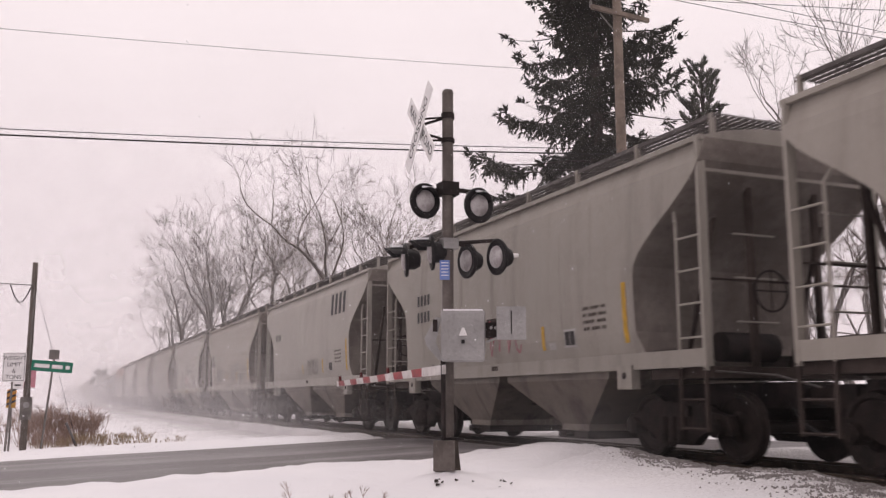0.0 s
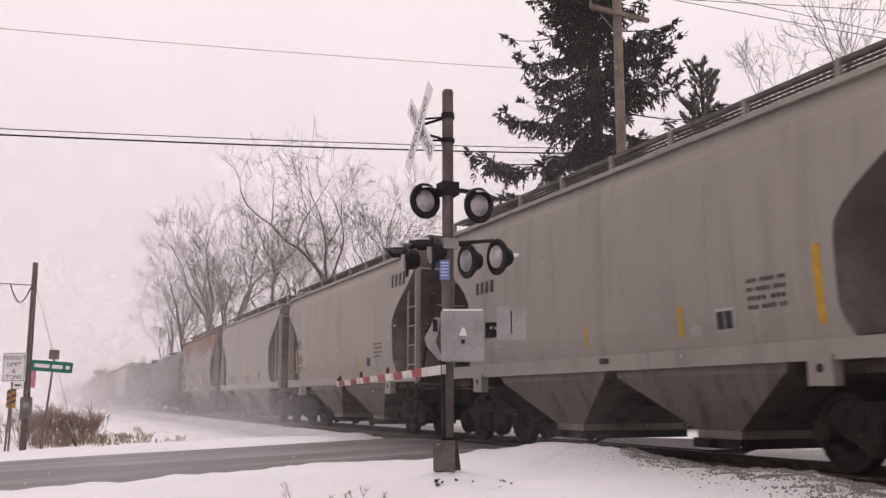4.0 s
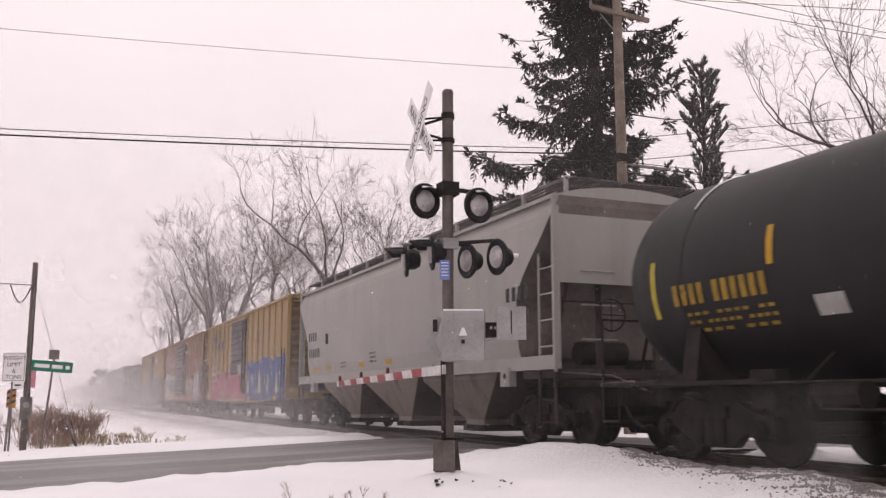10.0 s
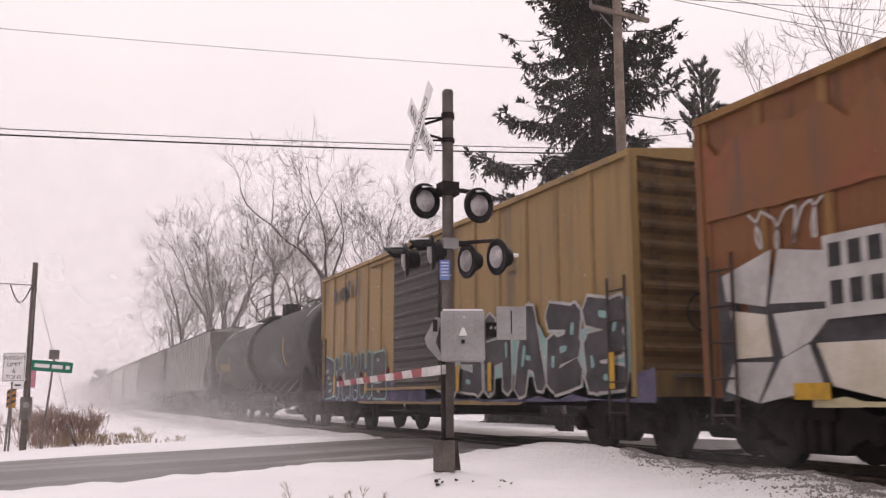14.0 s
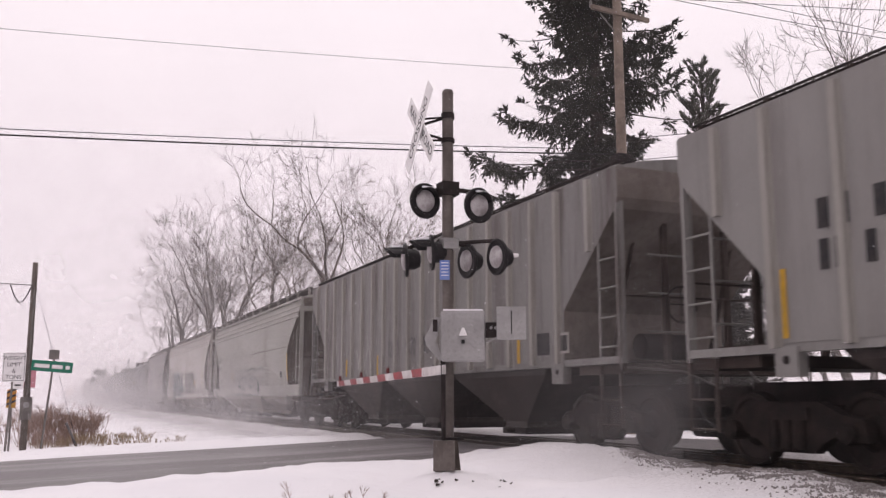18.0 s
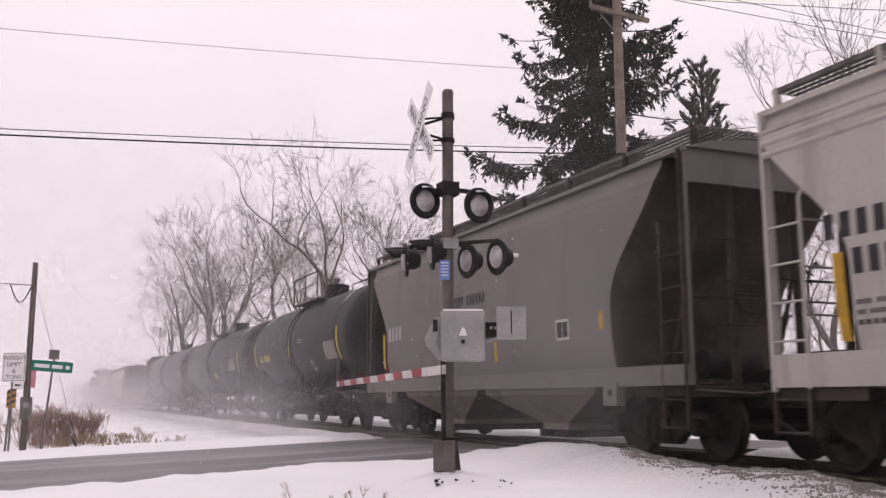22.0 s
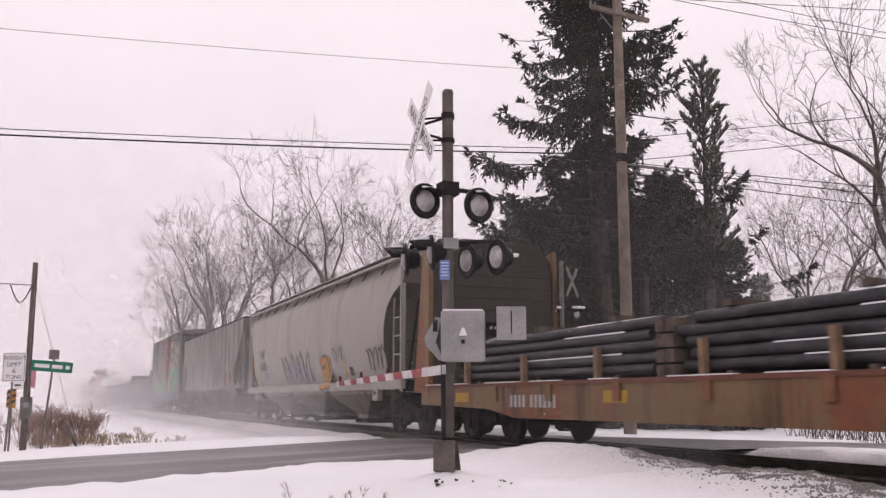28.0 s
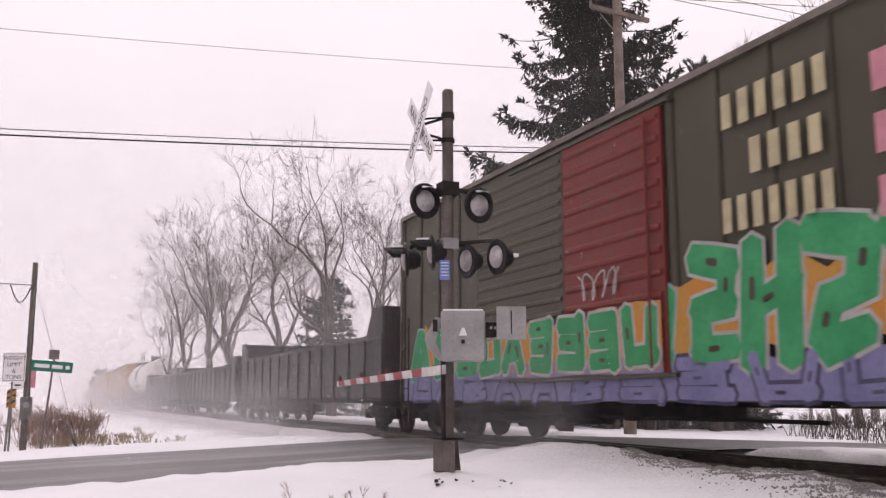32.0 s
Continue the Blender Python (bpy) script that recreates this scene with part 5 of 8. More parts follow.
def tank_car(label, s0, s1, paint, r=1.5, zc=2.62, dome=0.0, band=False, seams=2, rail=True, inset=0.65):
    t, L = rail_car("tank_car", label, s0, s1, 2.45, False)
    b = L / 2 - inset
    seg = 40
    s = Shape()
    rings = []
    for y, k in ((-b, 0.05), (-b + 0.03, 0.45), (-b + 0.12, 0.72), (-b + 0.30, 0.90), (-b + 0.55, 0.98), (-b + 0.8, 1.0), (b - 0.8, 1.0), (b - 0.55, 0.98), (b - 0.30, 0.90), (b - 0.12, 0.72), (b - 0.03, 0.45), (b, 0.05)):
        rings.append([(r * k * math.cos(2 * math.pi * i / seg), y, zc + r * k * math.sin(2 * math.pi * i / seg)) for i in range(seg)])
    s.loft(rings)
    part("tank_shell", s, paint, t, smooth=True)
    sx = lambda z: math.sqrt(max(0.02, r * r - (z - zc) ** 2))
    for i in range(seams):
        y = -b + 1.6 + (2 * b - 3.2) * (i / max(1, seams - 1))
        q = Shape()
        rr = [[((r + d) * math.cos(2 * math.pi * j / seg), yy, zc + (r + d) * math.sin(2 * math.pi * j / seg)) for j in range(seg)] for yy, d in ((y - 0.02, 0.0), (y - 0.012, 0.008), (y + 0.012, 0.008), (y + 0.02, 0.0))]
        q.loft(rr, caps=False)
        part("weld_seam", q, paint, t, smooth=True)
        arc = [Vector(((r + 0.010) * math.cos(a), y + 0.026, zc + (r + 0.010) * math.sin(a))) for a in [radians(100 + 42 * j / 10) for j in range(11)]]
        part("snow_line", Shape().pipe(arc, 0.010, 4), M["snow"], t)
    if band:
        # dark wet stains run down from the fittings
        for y0, y1 in ((-1.15, -0.45), (0.55, 1.0)):
            rr = [[((r + d) * math.cos(2 * math.pi * j / seg), yy + 0.06 * math.sin(3.0 * j), zc + (r + d) * math.sin(2 * math.pi * j / seg)) for j in range(seg)] for yy, d in ((y0, 0.003), ((y0 + y1) / 2, 0.004), (y1, 0.003))]
            part("stain_band", Shape().loft(rr, caps=False), P["tankblack"], t, "dark stain round the shell", smooth=True)
    # top platform with fittings
    top = zc + r
    part("manway", Shape().tube((0, -0.2, top - 0.1), (0, -0.2, top + 0.38), 0.36, 18).tube((0, -0.2, top + 0.38), (0, -0.2, top + 0.44), 0.40, 18), M["steel_black"], t, smooth=True)
    part("valve", Shape().tube((0, 0.75, top - 0.05), (0, 0.75, top + 0.32), 0.16, 12).tube((0, 0.75, top + 0.32), (0, 0.75, top + 0.36), 0.19, 12), M["steel_black"], t)
    part("platform", Shape().box(-1.05, -0.45, -1.5, 1.5, top - 0.16, top - 0.11).box(0.45, 1.05, -1.5, 1.5, top - 0.16, top - 0.11), M["grating"], t)
    if rail:
        for x in (-1.05, 1.05):
            g = Shape()
            for y in (-1.5, 0.0, 1.5):
                g.tube((x, y, top - 0.15), (x, y, top + 0.72), 0.022, 6)
            g.tube((x, -1.5, top + 0.72), (x, 1.5, top + 0.72), 0.022, 6)
            g.tube((x, -1.5, top + 0.35), (x, 1.5, top + 0.35), 0.016, 6)
            part("safety_rail", g, M["steel_black"], t)
    lad = Shape()
    for y in (-0.25, 0.25):
        pts = [Vector((-sx(z) - 0.08, y, z)) for z in [0.95 + (top - 1.1) * i / 10 for i in range(11)]]
        lad.pipe(pts, 0.02, 5)
    for i in range(9):
        z = 1.1 + (top - 1.3) * i / 9
        lad.tube((-sx(z) - 0.08, -0.25, z), (-sx(z) - 0.08, 0.25, z), 0.014, 5)
    if not band:
        part("ladder", lad, M["steel_black"], t)
    # stub sills, saddles, grab rail and steps
    for e in (-1, 1):
        y0, y1 = sorted((e * (b - 3.0), e * (b + 0.55)))
        part("stub_sill", Shape().box(-0.32, 0.32, y0, y1, 0.78, 1.16), M["steel_black"], t)
        sd = Shape()
        ys = e * (b - 1.6)
        arc = [(r * 1.0 * math.sin(a), zc - r * 1.0 * math.cos(a)) for a in [radians(-62 + 124 * i / 12) for i in range(13)]]
        poly = arc + [(1.38, 0.98), (-1.38, 0.98)]
        n = len(poly)
        vs = [(x, ys - 0.14, z) for x, z in poly] + [(x, ys + 0.14, z) for x, z in poly]
        sd.add(vs, [tuple(range(n)), tuple(range(2 * n - 1, n - 1, -1))] + [(i, n + i, n + (i + 1) % n, (i + 1) % n) for i in range(n)])
        part("saddle", sd, M["steel_black"], t)
        y0, y1 = sorted((e * (b - 0.3), e * (b + 0.35)))
        part("end_platform", Shape().box(-1.42, 1.42, y0, y1, 0.98, 1.04), M["grating"], t)
        g = Shape().pipe([Vector((-1.4, e * (b + 0.32), 1.04)), Vector((-1.4, e * (b + 0.32), 1.95)), Vector((1.4, e * (b + 0.32), 1.95)), Vector((1.4, e * (b + 0.32), 1.04))], 0.02, 5)
        part("end_rail", g, M["steel_black"], t)
        part("step", Shape().pipe([Vector((-1.42, e * (b + 0.3), 1.0)), Vector((-1.42, e * (b + 0.3), 0.5)), Vector((-1.42, e * (b - 0.1), 0.5)), Vector((-1.42, e * (b - 0.1), 1.0))], 0.02, 5), M["steel_black"], t)
    for x in (-1.2, 1.2):
        g = Shape().tube((x * 1.15, -b + 0.4, 0.985), (x * 1.15, b - 0.4, 0.985), 0.020, 6).tube((x, -b + 3.6, 0.70), (x, b - 3.6, 0.70), 0.018, 6)
        for k in range(9):
            y = -b + 3.6 + (2 * b - 7.2) * k / 8
            g.tube((x, y, 0.70), (x * 1.15, y, 0.985), 0.016, 5)
            g.tube((x * 1.15, y, 0.985), (x * 0.8, y, zc - math.sqrt(r * r - (0.8 * x) ** 2)), 0.02, 5)
        part("side_rail", g, M["steel_black"], t)
        for e in (-1, 1):
            y0, y1 = sorted((e * (b - 2.9), e * (b + 0.3)))
            part("side_walk", Shape().box(min(x, x * 1.19), max(x, x * 1.19), y0, y1, 0.98, 1.03), M["steel_black"], t)
            part("brake_rigging", Shape().tube((x * 0.8, e * (b - 3.3), 0.85), (x * 0.8, e * (b - 4.0), 0.85), 0.16, 10).box(x * 0.9 - 0.1, x * 0.9 + 0.1, min(e * (b - 2.9), e * (b - 2.5)), max(e * (b - 2.9), e * (b - 2.5)), 0.70, 1.15), M["steel_black"], t)
    ug = Shape()
    for y in (-1.6, -0.55, 0.55, 1.6):
        ug.tube((-1.2, y, zc - r * 0.75), (-1.2, y, 0.62), 0.03, 5)
    ug.tube((-1.2, -1.6, 0.62), (-1.2, 1.6, 0.62), 0.03, 5)
    part("under_rail", ug, M["steel_black"], t)
    part("outlet", Shape().tube((0, 0, zc - r + 0.1), (0, 0, 0.72), 0.32, 14, 0.18).tube((0, 0, 0.72), (0, 0, 0.5), 0.13, 10), M["steel_black"], t)
    part("brake_reservoir", Shape().tube((-0.7, 2.2, 0.72), (-0.7, 3.3, 0.72), 0.22, 12), M["steel_black"], t)
    return t, b, sx


def box_car(label, s0, s1, paint, door_mat, eave=4.17, floor=0.74, door=(-1.5, 1.5), post_gap=0.98, ends=None, roof_mat=None, ribs=11, door2=None, post_mat=None, seam=None):
    t, L = rail_car("boxcar", label, s0, s1)
    b = L / 2 - 0.76
    W = 1.50
    roof_mat = roof_mat or M["galv_roof"]
    part("body", Shape().box(-W, W, -b, b, floor + 0.28, eave), paint, t)
    # side sills, deeper between the trucks
    for x in (-1, 1):
        s = Shape()
        prof = [(-b, floor + 0.30), (-b, floor + 0.08), (-b + 2.9, floor + 0.08), (-b + 3.5, floor - 0.03), (b - 3.5, floor - 0.03), (b - 2.9, floor + 0.08), (b, floor + 0.08), (b, floor + 0.30)]
        s.prism(prof, x * 1.505 - 0.015, x * 1.505 + 0.015)
        part("side_sill", s, paint, t)
    # posts
    d0, d1 = door
    ys = [-b + 0.05]
    n = max(2, round((d0 - 0.12 + b - 0.05) / post_gap))
    ys += [-b + 0.05 + (d0 - 0.12 + b - 0.05) * i / n for i in range(1, n + 1)]
    n = max(2, round((b - 0.05 - d1 - 0.12) / post_gap))
    ys += [d1 + 0.12 + (b - 0.05 - d1 - 0.12) * i / n for i in range(0, n + 1)]
    if door2:
        ys = [y for y in ys if not door2[0] - 0.15 < y < door2[1] + 0.15] + [door2[1] + 0.12]
        dr = part("door", Shape().box(-W - 0.055, -W - 0.01, door2[0], door2[1], floor + 0.34, eave - 0.16), paint, t)
        for i in range(16):
            z = floor + 0.45 + (eave - floor - 0.75) * i / 15
            part("rib", Shape().loft([[(-W - 0.055, yy, z - 0.05), (-W - 0.082, yy, z - 0.02), (-W - 0.082, yy, z + 0.02), (-W - 0.055, yy, z + 0.05)] for yy in (door2[0] + 0.05, door2[1] - 0.05)]), paint, dr)
    for y in ys:
        part("side_post", Shape().loft([[(-W, y - 0.07, z), (-W - 0.035, y - 0.040, z), (-W - 0.035, y + 0.040, z), (-W, y + 0.07, z)] for z in (floor + 0.25, eave - 0.02)]), post_mat or paint, t)
        # dark strip on one side of each post paints its shadow gap
        if seam:
            part("seam", Shape().box(-W - 0.012, -W, y - 0.088, y - 0.070, floor + 0.32, eave - 0.04), seam, t)
    # door with horizontal ribs
    dr = part("door", Shape().box(-W - 0.075, -W - 0.03, d0, d1, floor + 0.34, eave - 0.16), door_mat, t)
    nr = 12
    for i in range(nr):
        z = floor + 0.45 + (eave - floor - 0.75) * i / (nr - 1)
        part("rib", Shape().loft([[(-W - 0.075, yy, z - 0.06), (-W - 0.105, yy, z - 0.02), (-W - 0.105, yy, z + 0.02), (-W - 0.075, yy, z + 0.06)] for yy in (d0 + 0.06, d1 - 0.06)]), door_mat, dr)
    part("lock_bar", Shape().tube((-W - 0.12, d0 + 0.3, floor + 0.4), (-W - 0.12, d0 + 0.3, eave - 0.25), 0.022, 6), door_mat, dr)
    part("door_track", Shape().box(-W - 0.11, -W, d0 - 0.2, d1 + 1.8, floor + 0.28, floor + 0.335), paint, t)
    part("door_track", Shape().box(-W - 0.10, -W, d0 - 0.2, d1 + 1.8, eave - 0.155, eave - 0.10), paint, t)
    # roof
    r = Shape()
    r.loft([[(-W - 0.07, y, eave - 0.02), (-W - 0.07, y, eave + 0.07), (0, y, eave + 0.24), (W + 0.07, y, eave + 0.07), (W + 0.07, y, eave - 0.02)] for y in (-b - 0.06, b + 0.06)])
    part("roof", r, roof_mat, t)
    # end walls with rolled ribs
    for e in (-1, 1):
        s = Shape()
        yb = e * b
        nn = ribs
        for i in range(nn):
            z = floor + 0.45 + (eave - floor - 0.6) * i / (nn - 1)
            s.loft([[(x, yb, z - 0.11), (x, yb + e * 0.07, z - 0.02), (x, yb + e * 0.07, z + 0.03), (x, yb, z + 0.11)] for x in (-W + 0.1, W - 0.1)])
        part("end_ribs", s, ends or paint, t)
        part("end_sheet", Shape().box(-W + 0.05, W - 0.05, min(yb, yb + e * 0.008), max(yb, yb + e * 0.008), floor + 0.3, eave - 0.03), ends or paint, t)
        for x in (-W, W):
            part("corner_post", Shape().box(x - 0.06, x + 0.06, yb - 0.06, yb + 0.06, floor + 0.1, eave), paint, t)
        part("end_sill", Shape().box(-W, W, min(yb, yb + e * 0.12), max(yb, yb + e * 0.12), floor + 0.1, floor + 0.45), paint, t)
        part("crossover", Shape().box(-1.0, 1.0, min(yb, yb + e * 0.35), max(yb, yb + e * 0.35), 1.10, 1.14), M["grating"], t)
        yl = sorted((yb - e * 0.12, yb - e * 0.55))
        ladder(t, yl[0], yl[1], 0.5, floor + 1.75, -W - 0.09, M["soot_shade"], name="ladder", stile=0.014)
    f = Shape()
    wheel_rim(f, Vector((-0.5, -b - 0.16, 2.0)), 0.26, 0)
    part("brake_wheel", f, M["steel_black"], t)
    u = Shape().tube((-0.75, 0.6, 0.62), (-0.75, 1.7, 0.62), 0.2, 12).box(-1.0, 1.0, -0.5, -0.2, 0.5, 0.75).box(-0.9, 0.9, 2.6, 2.8, 0.5, 0.75).tube((-0.9, -4, 0.55), (-0.9, 4, 0.55), 0.03, 6)
    part("brake_gear", u, M["steel_black"], t)
    return t, b, (lambda z: W + 0.037)
M["oxidebit"] = surface("brown_oxide_paint", (0.12, 0.05, 0.035), (0.17, 0.07, 0.05), 4, 0.6)
M["olivebit"] = surface("dark_olive_paint", (0.05, 0.045, 0.03), (0.08, 0.06, 0.045), 4, 0.6)
M["slab"] = surface("pale_cream_spray_paint", (0.42, 0.37, 0.29), (0.50, 0.46, 0.40), 3, 0.6, relief=0.05)
M["patina"] = car_paint("peeling_brown_paint", (0.17, 0.07, 0.025), 0.7, 0.6)
M["indigo"] = surface("dark_indigo_spray_paint", (0.05, 0.045, 0.085), (0.10, 0.09, 0.14), 2, 0.6, relief=0.05)
M["fadedred"] = surface("faded_red_paint", (0.30, 0.055, 0.03), (0.24, 0.06, 0.035), 2, 0.7, fine=9)
M["fadedgrey"] = surface("faded_grey_green_paint", (0.19, 0.18, 0.12), (0.14, 0.11, 0.06), 2, 0.7, fine=9)
M["navy"] = surface("navy_spray_paint", (0.035, 0.055, 0.13), (0.05, 0.08, 0.17), 2, 0.6, fine=14)
M["fadedpatch"] = surface("grey_spray_haze", (0.22, 0.21, 0.20), (0.30, 0.285, 0.27), 2, 0.7, fine=9)
M["outline"] = surface("dark_teal_spray_line", (0.045, 0.060, 0.058), (0.075, 0.10, 0.095), 3, 0.6, fine=14)
M["galv_roof"] = surface("dull_galvanised_roof", (0.12, 0.10, 0.088), (0.18, 0.155, 0.14), 1.5, 0.6, 0.2)
# bays below the bodies: grime, with underbody shade put into the colour
M["bay_light"] = car_paint("grimy_shaded_light_hopper_bay", (0.19, 0.162, 0.138), 0.7, grime_col=(0.04, 0.03, 0.027))
M["bay_dark"] = car_paint("sooty_shaded_hopper_bay", (0.034, 0.026, 0.024), 0.7)
P = {
    "beige": car_paint("beige_grey_car_paint", (0.295, 0.268, 0.238), 0.25),
    "beige2": car_paint("dusty_beige_car_paint", (0.268, 0.245, 0.218), 0.32),
    "pale": car_paint("pale_grey_car_paint", (0.308, 0.286, 0.26), 0.20),
    "lightgrey": car_paint("light_grey_car_paint", (0.299, 0.286, 0.268), 0.16),
    "greenwhite": car_paint("cool_white_car_paint", (0.286, 0.277, 0.255), 0.28),
    "white": car_paint("dirty_white_car_paint", (0.385, 0.36, 0.335), 0.34),
    "grey": car_paint("mid_grey_car_paint", (0.145, 0.132, 0.125), 0.30),
    "ribgrey": car_paint("ribbed_grey_car_paint", (0.216, 0.207, 0.198), 0.30),
    "ribdark": car_paint("sooty_grey_car_paint", (0.180, 0.173, 0.166), 0.85),
    "warmgrey": car_paint("warm_grey_car_paint", (0.31, 0.285, 0.26), 0.32),
    "yellow": car_paint("faded_yellow_boxcar_paint", (0.275, 0.172, 0.055), 0.7),
    "tan": car_paint("faded_tan_yellow_boxcar_paint", (0.255, 0.162, 0.060), 0.6),
    "brown": car_paint("orange_brown_boxcar_paint", (0.155, 0.064, 0.023), 0.75, 0.25, grime_col=(0.05, 0.024, 0.014)),
    "olive": car_paint("dark_olive_boxcar_paint", (0.062, 0.055, 0.037), 0.35),
    "oxide": car_paint("oxide_red_door_paint", (0.15, 0.022, 0.018), 0.35),
    "blackdoor": car_paint("dark_brown_door_paint", (0.028, 0.021, 0.020), 0.3),
    "tankblack": car_paint("glossy_black_tank_paint", (0.009, 0.008, 0.008), 0.30, rough=0.55, grime_col=(0.026, 0.022, 0.022), shine=0.27),
    "tankgrey": car_paint("dusty_black_tank_paint", (0.034, 0.029, 0.031), 0.55, rough=0.55, grime_col=(0.060, 0.052, 0.054), shine=0.4),
    "tankwhite": car_paint("white_tank_paint", (0.70, 0.68, 0.66), 0.2),
    "ochre": car_paint("ochre_flatcar_paint", (0.185, 0.115, 0.055), 1.1, 0.55, grime_col=(0.04, 0.02, 0.014)),
    "bulkwood": car_paint("dark_weathered_bulkhead_planks", (0.036, 0.029, 0.025), 0.4),
    # end walls: dirt streaks, and the ends' shade put into a darker colour
    "boxend": car_paint("dirty_shaded_boxcar_end", (0.13, 0.075, 0.03), 0.95, grime_col=(0.02, 0.016, 0.014)),
    "ribstain": car_paint("stained_grey_car_paint", (0.21, 0.195, 0.18), 0.75, grime_col=(0.055, 0.042, 0.036)),
    "ribpost": car_paint("dusty_grey_post_paint", (0.26, 0.245, 0.225), 0.3),
    "ochrepost": car_paint("worn_ochre_post_paint", (0.20, 0.105, 0.032), 0.8, 0.25, grime_col=(0.08, 0.034, 0.016)),
    "gond": car_paint("black_gondola_paint", (0.030, 0.026, 0.026), 0.4),
    "orangebox": car_paint("faded_orange_boxcar_paint", (0.40, 0.24, 0.10), 0.4),
}


def rusty_paint():
    """White paint whose upper sheets have rusted through, in ragged runs."""
    m, nt, p = nodes_of("rust_stained_white_paint")
    tc = nt.nodes.new("ShaderNodeTexCoord")
    sep = nt.nodes.new("ShaderNodeSeparateXYZ")
    nt.links.new(tc.outputs["Object"], sep.inputs[0])
    high = nt.nodes.new("ShaderNodeMapRange")
    high.inputs["From Min"].default_value, high.inputs["From Max"].default_value = 2.3, 3.7
    high.inputs["To Min"].default_value, high.inputs["To Max"].default_value = -0.19, 0.16
    nt.links.new(sep.outputs["Z"], high.inputs["Value"])
    ragged = tex(nt, 0.95, (1, 0.62, 0.8), 10, 0.78)
    add = nt.nodes.new("ShaderNodeMath")
    add.operation = "ADD"
    nt.links.new(ragged, add.inputs[0])
    nt.links.new(high.outputs["Result"], add.inputs[1])
    base = blend(nt, times(nt, steps(nt, tex(nt, 2.2, (1, 1, 0.1), 6), 0.45, 0.75), 0.3), (0.225, 0.203, 0.178), (0.085, 0.055, 0.042))
    rust = blend(nt, steps(nt, tex(nt, 3.0, (1, 1, 0.35), 6), 0.3, 0.7), (0.20, 0.068, 0.024), (0.075, 0.030, 0.02))
    worn = times(nt, steps(nt, tex(nt, 2.6, (1, 1.0, 0.30), 7, 0.7), 0.52, 0.64), 0.75)
    rust = blend(nt, worn, rust, (0.23, 0.165, 0.125))
    c = blend(nt, steps(nt, add.outputs[0], 0.50, 0.575), base, rust)
    c = blend(nt, times(nt, steps(nt, tex(nt, 7.0, (1, 1, 0.05), 4), 0.57, 0.70), 0.45), c, (0.13, 0.055, 0.03))
    nt.links.new(c, p.inputs["Base Color"])
    p.inputs["Roughness"].default_value = 0.65
    return m


P["rusty"] = rusty_paint()
# couplings along the train, in metres from the place opposite the camera at the start
LIGHT_HOPPER = "light beige-grey two-bay covered hopper with dirty, shade-darkened ends"
S = [-4.8, 8.46, 21.45, 34.55, 47.70, 60.80, 74.0, 87.0, 99.80, 113.0, 131.85, 151.6, 169.2, 187.2, 204.6, 221.65, 240.7, 259.8, 277.7, 295.35,
     313.0, 327.1, 341.5, 360.3, 381.0, 404.6, 423.2, 442.1, 458.95, 477.4, 496.5, 515.6, 534.05, 551.0, 568.0, 585.0, 602.0, 619.0]


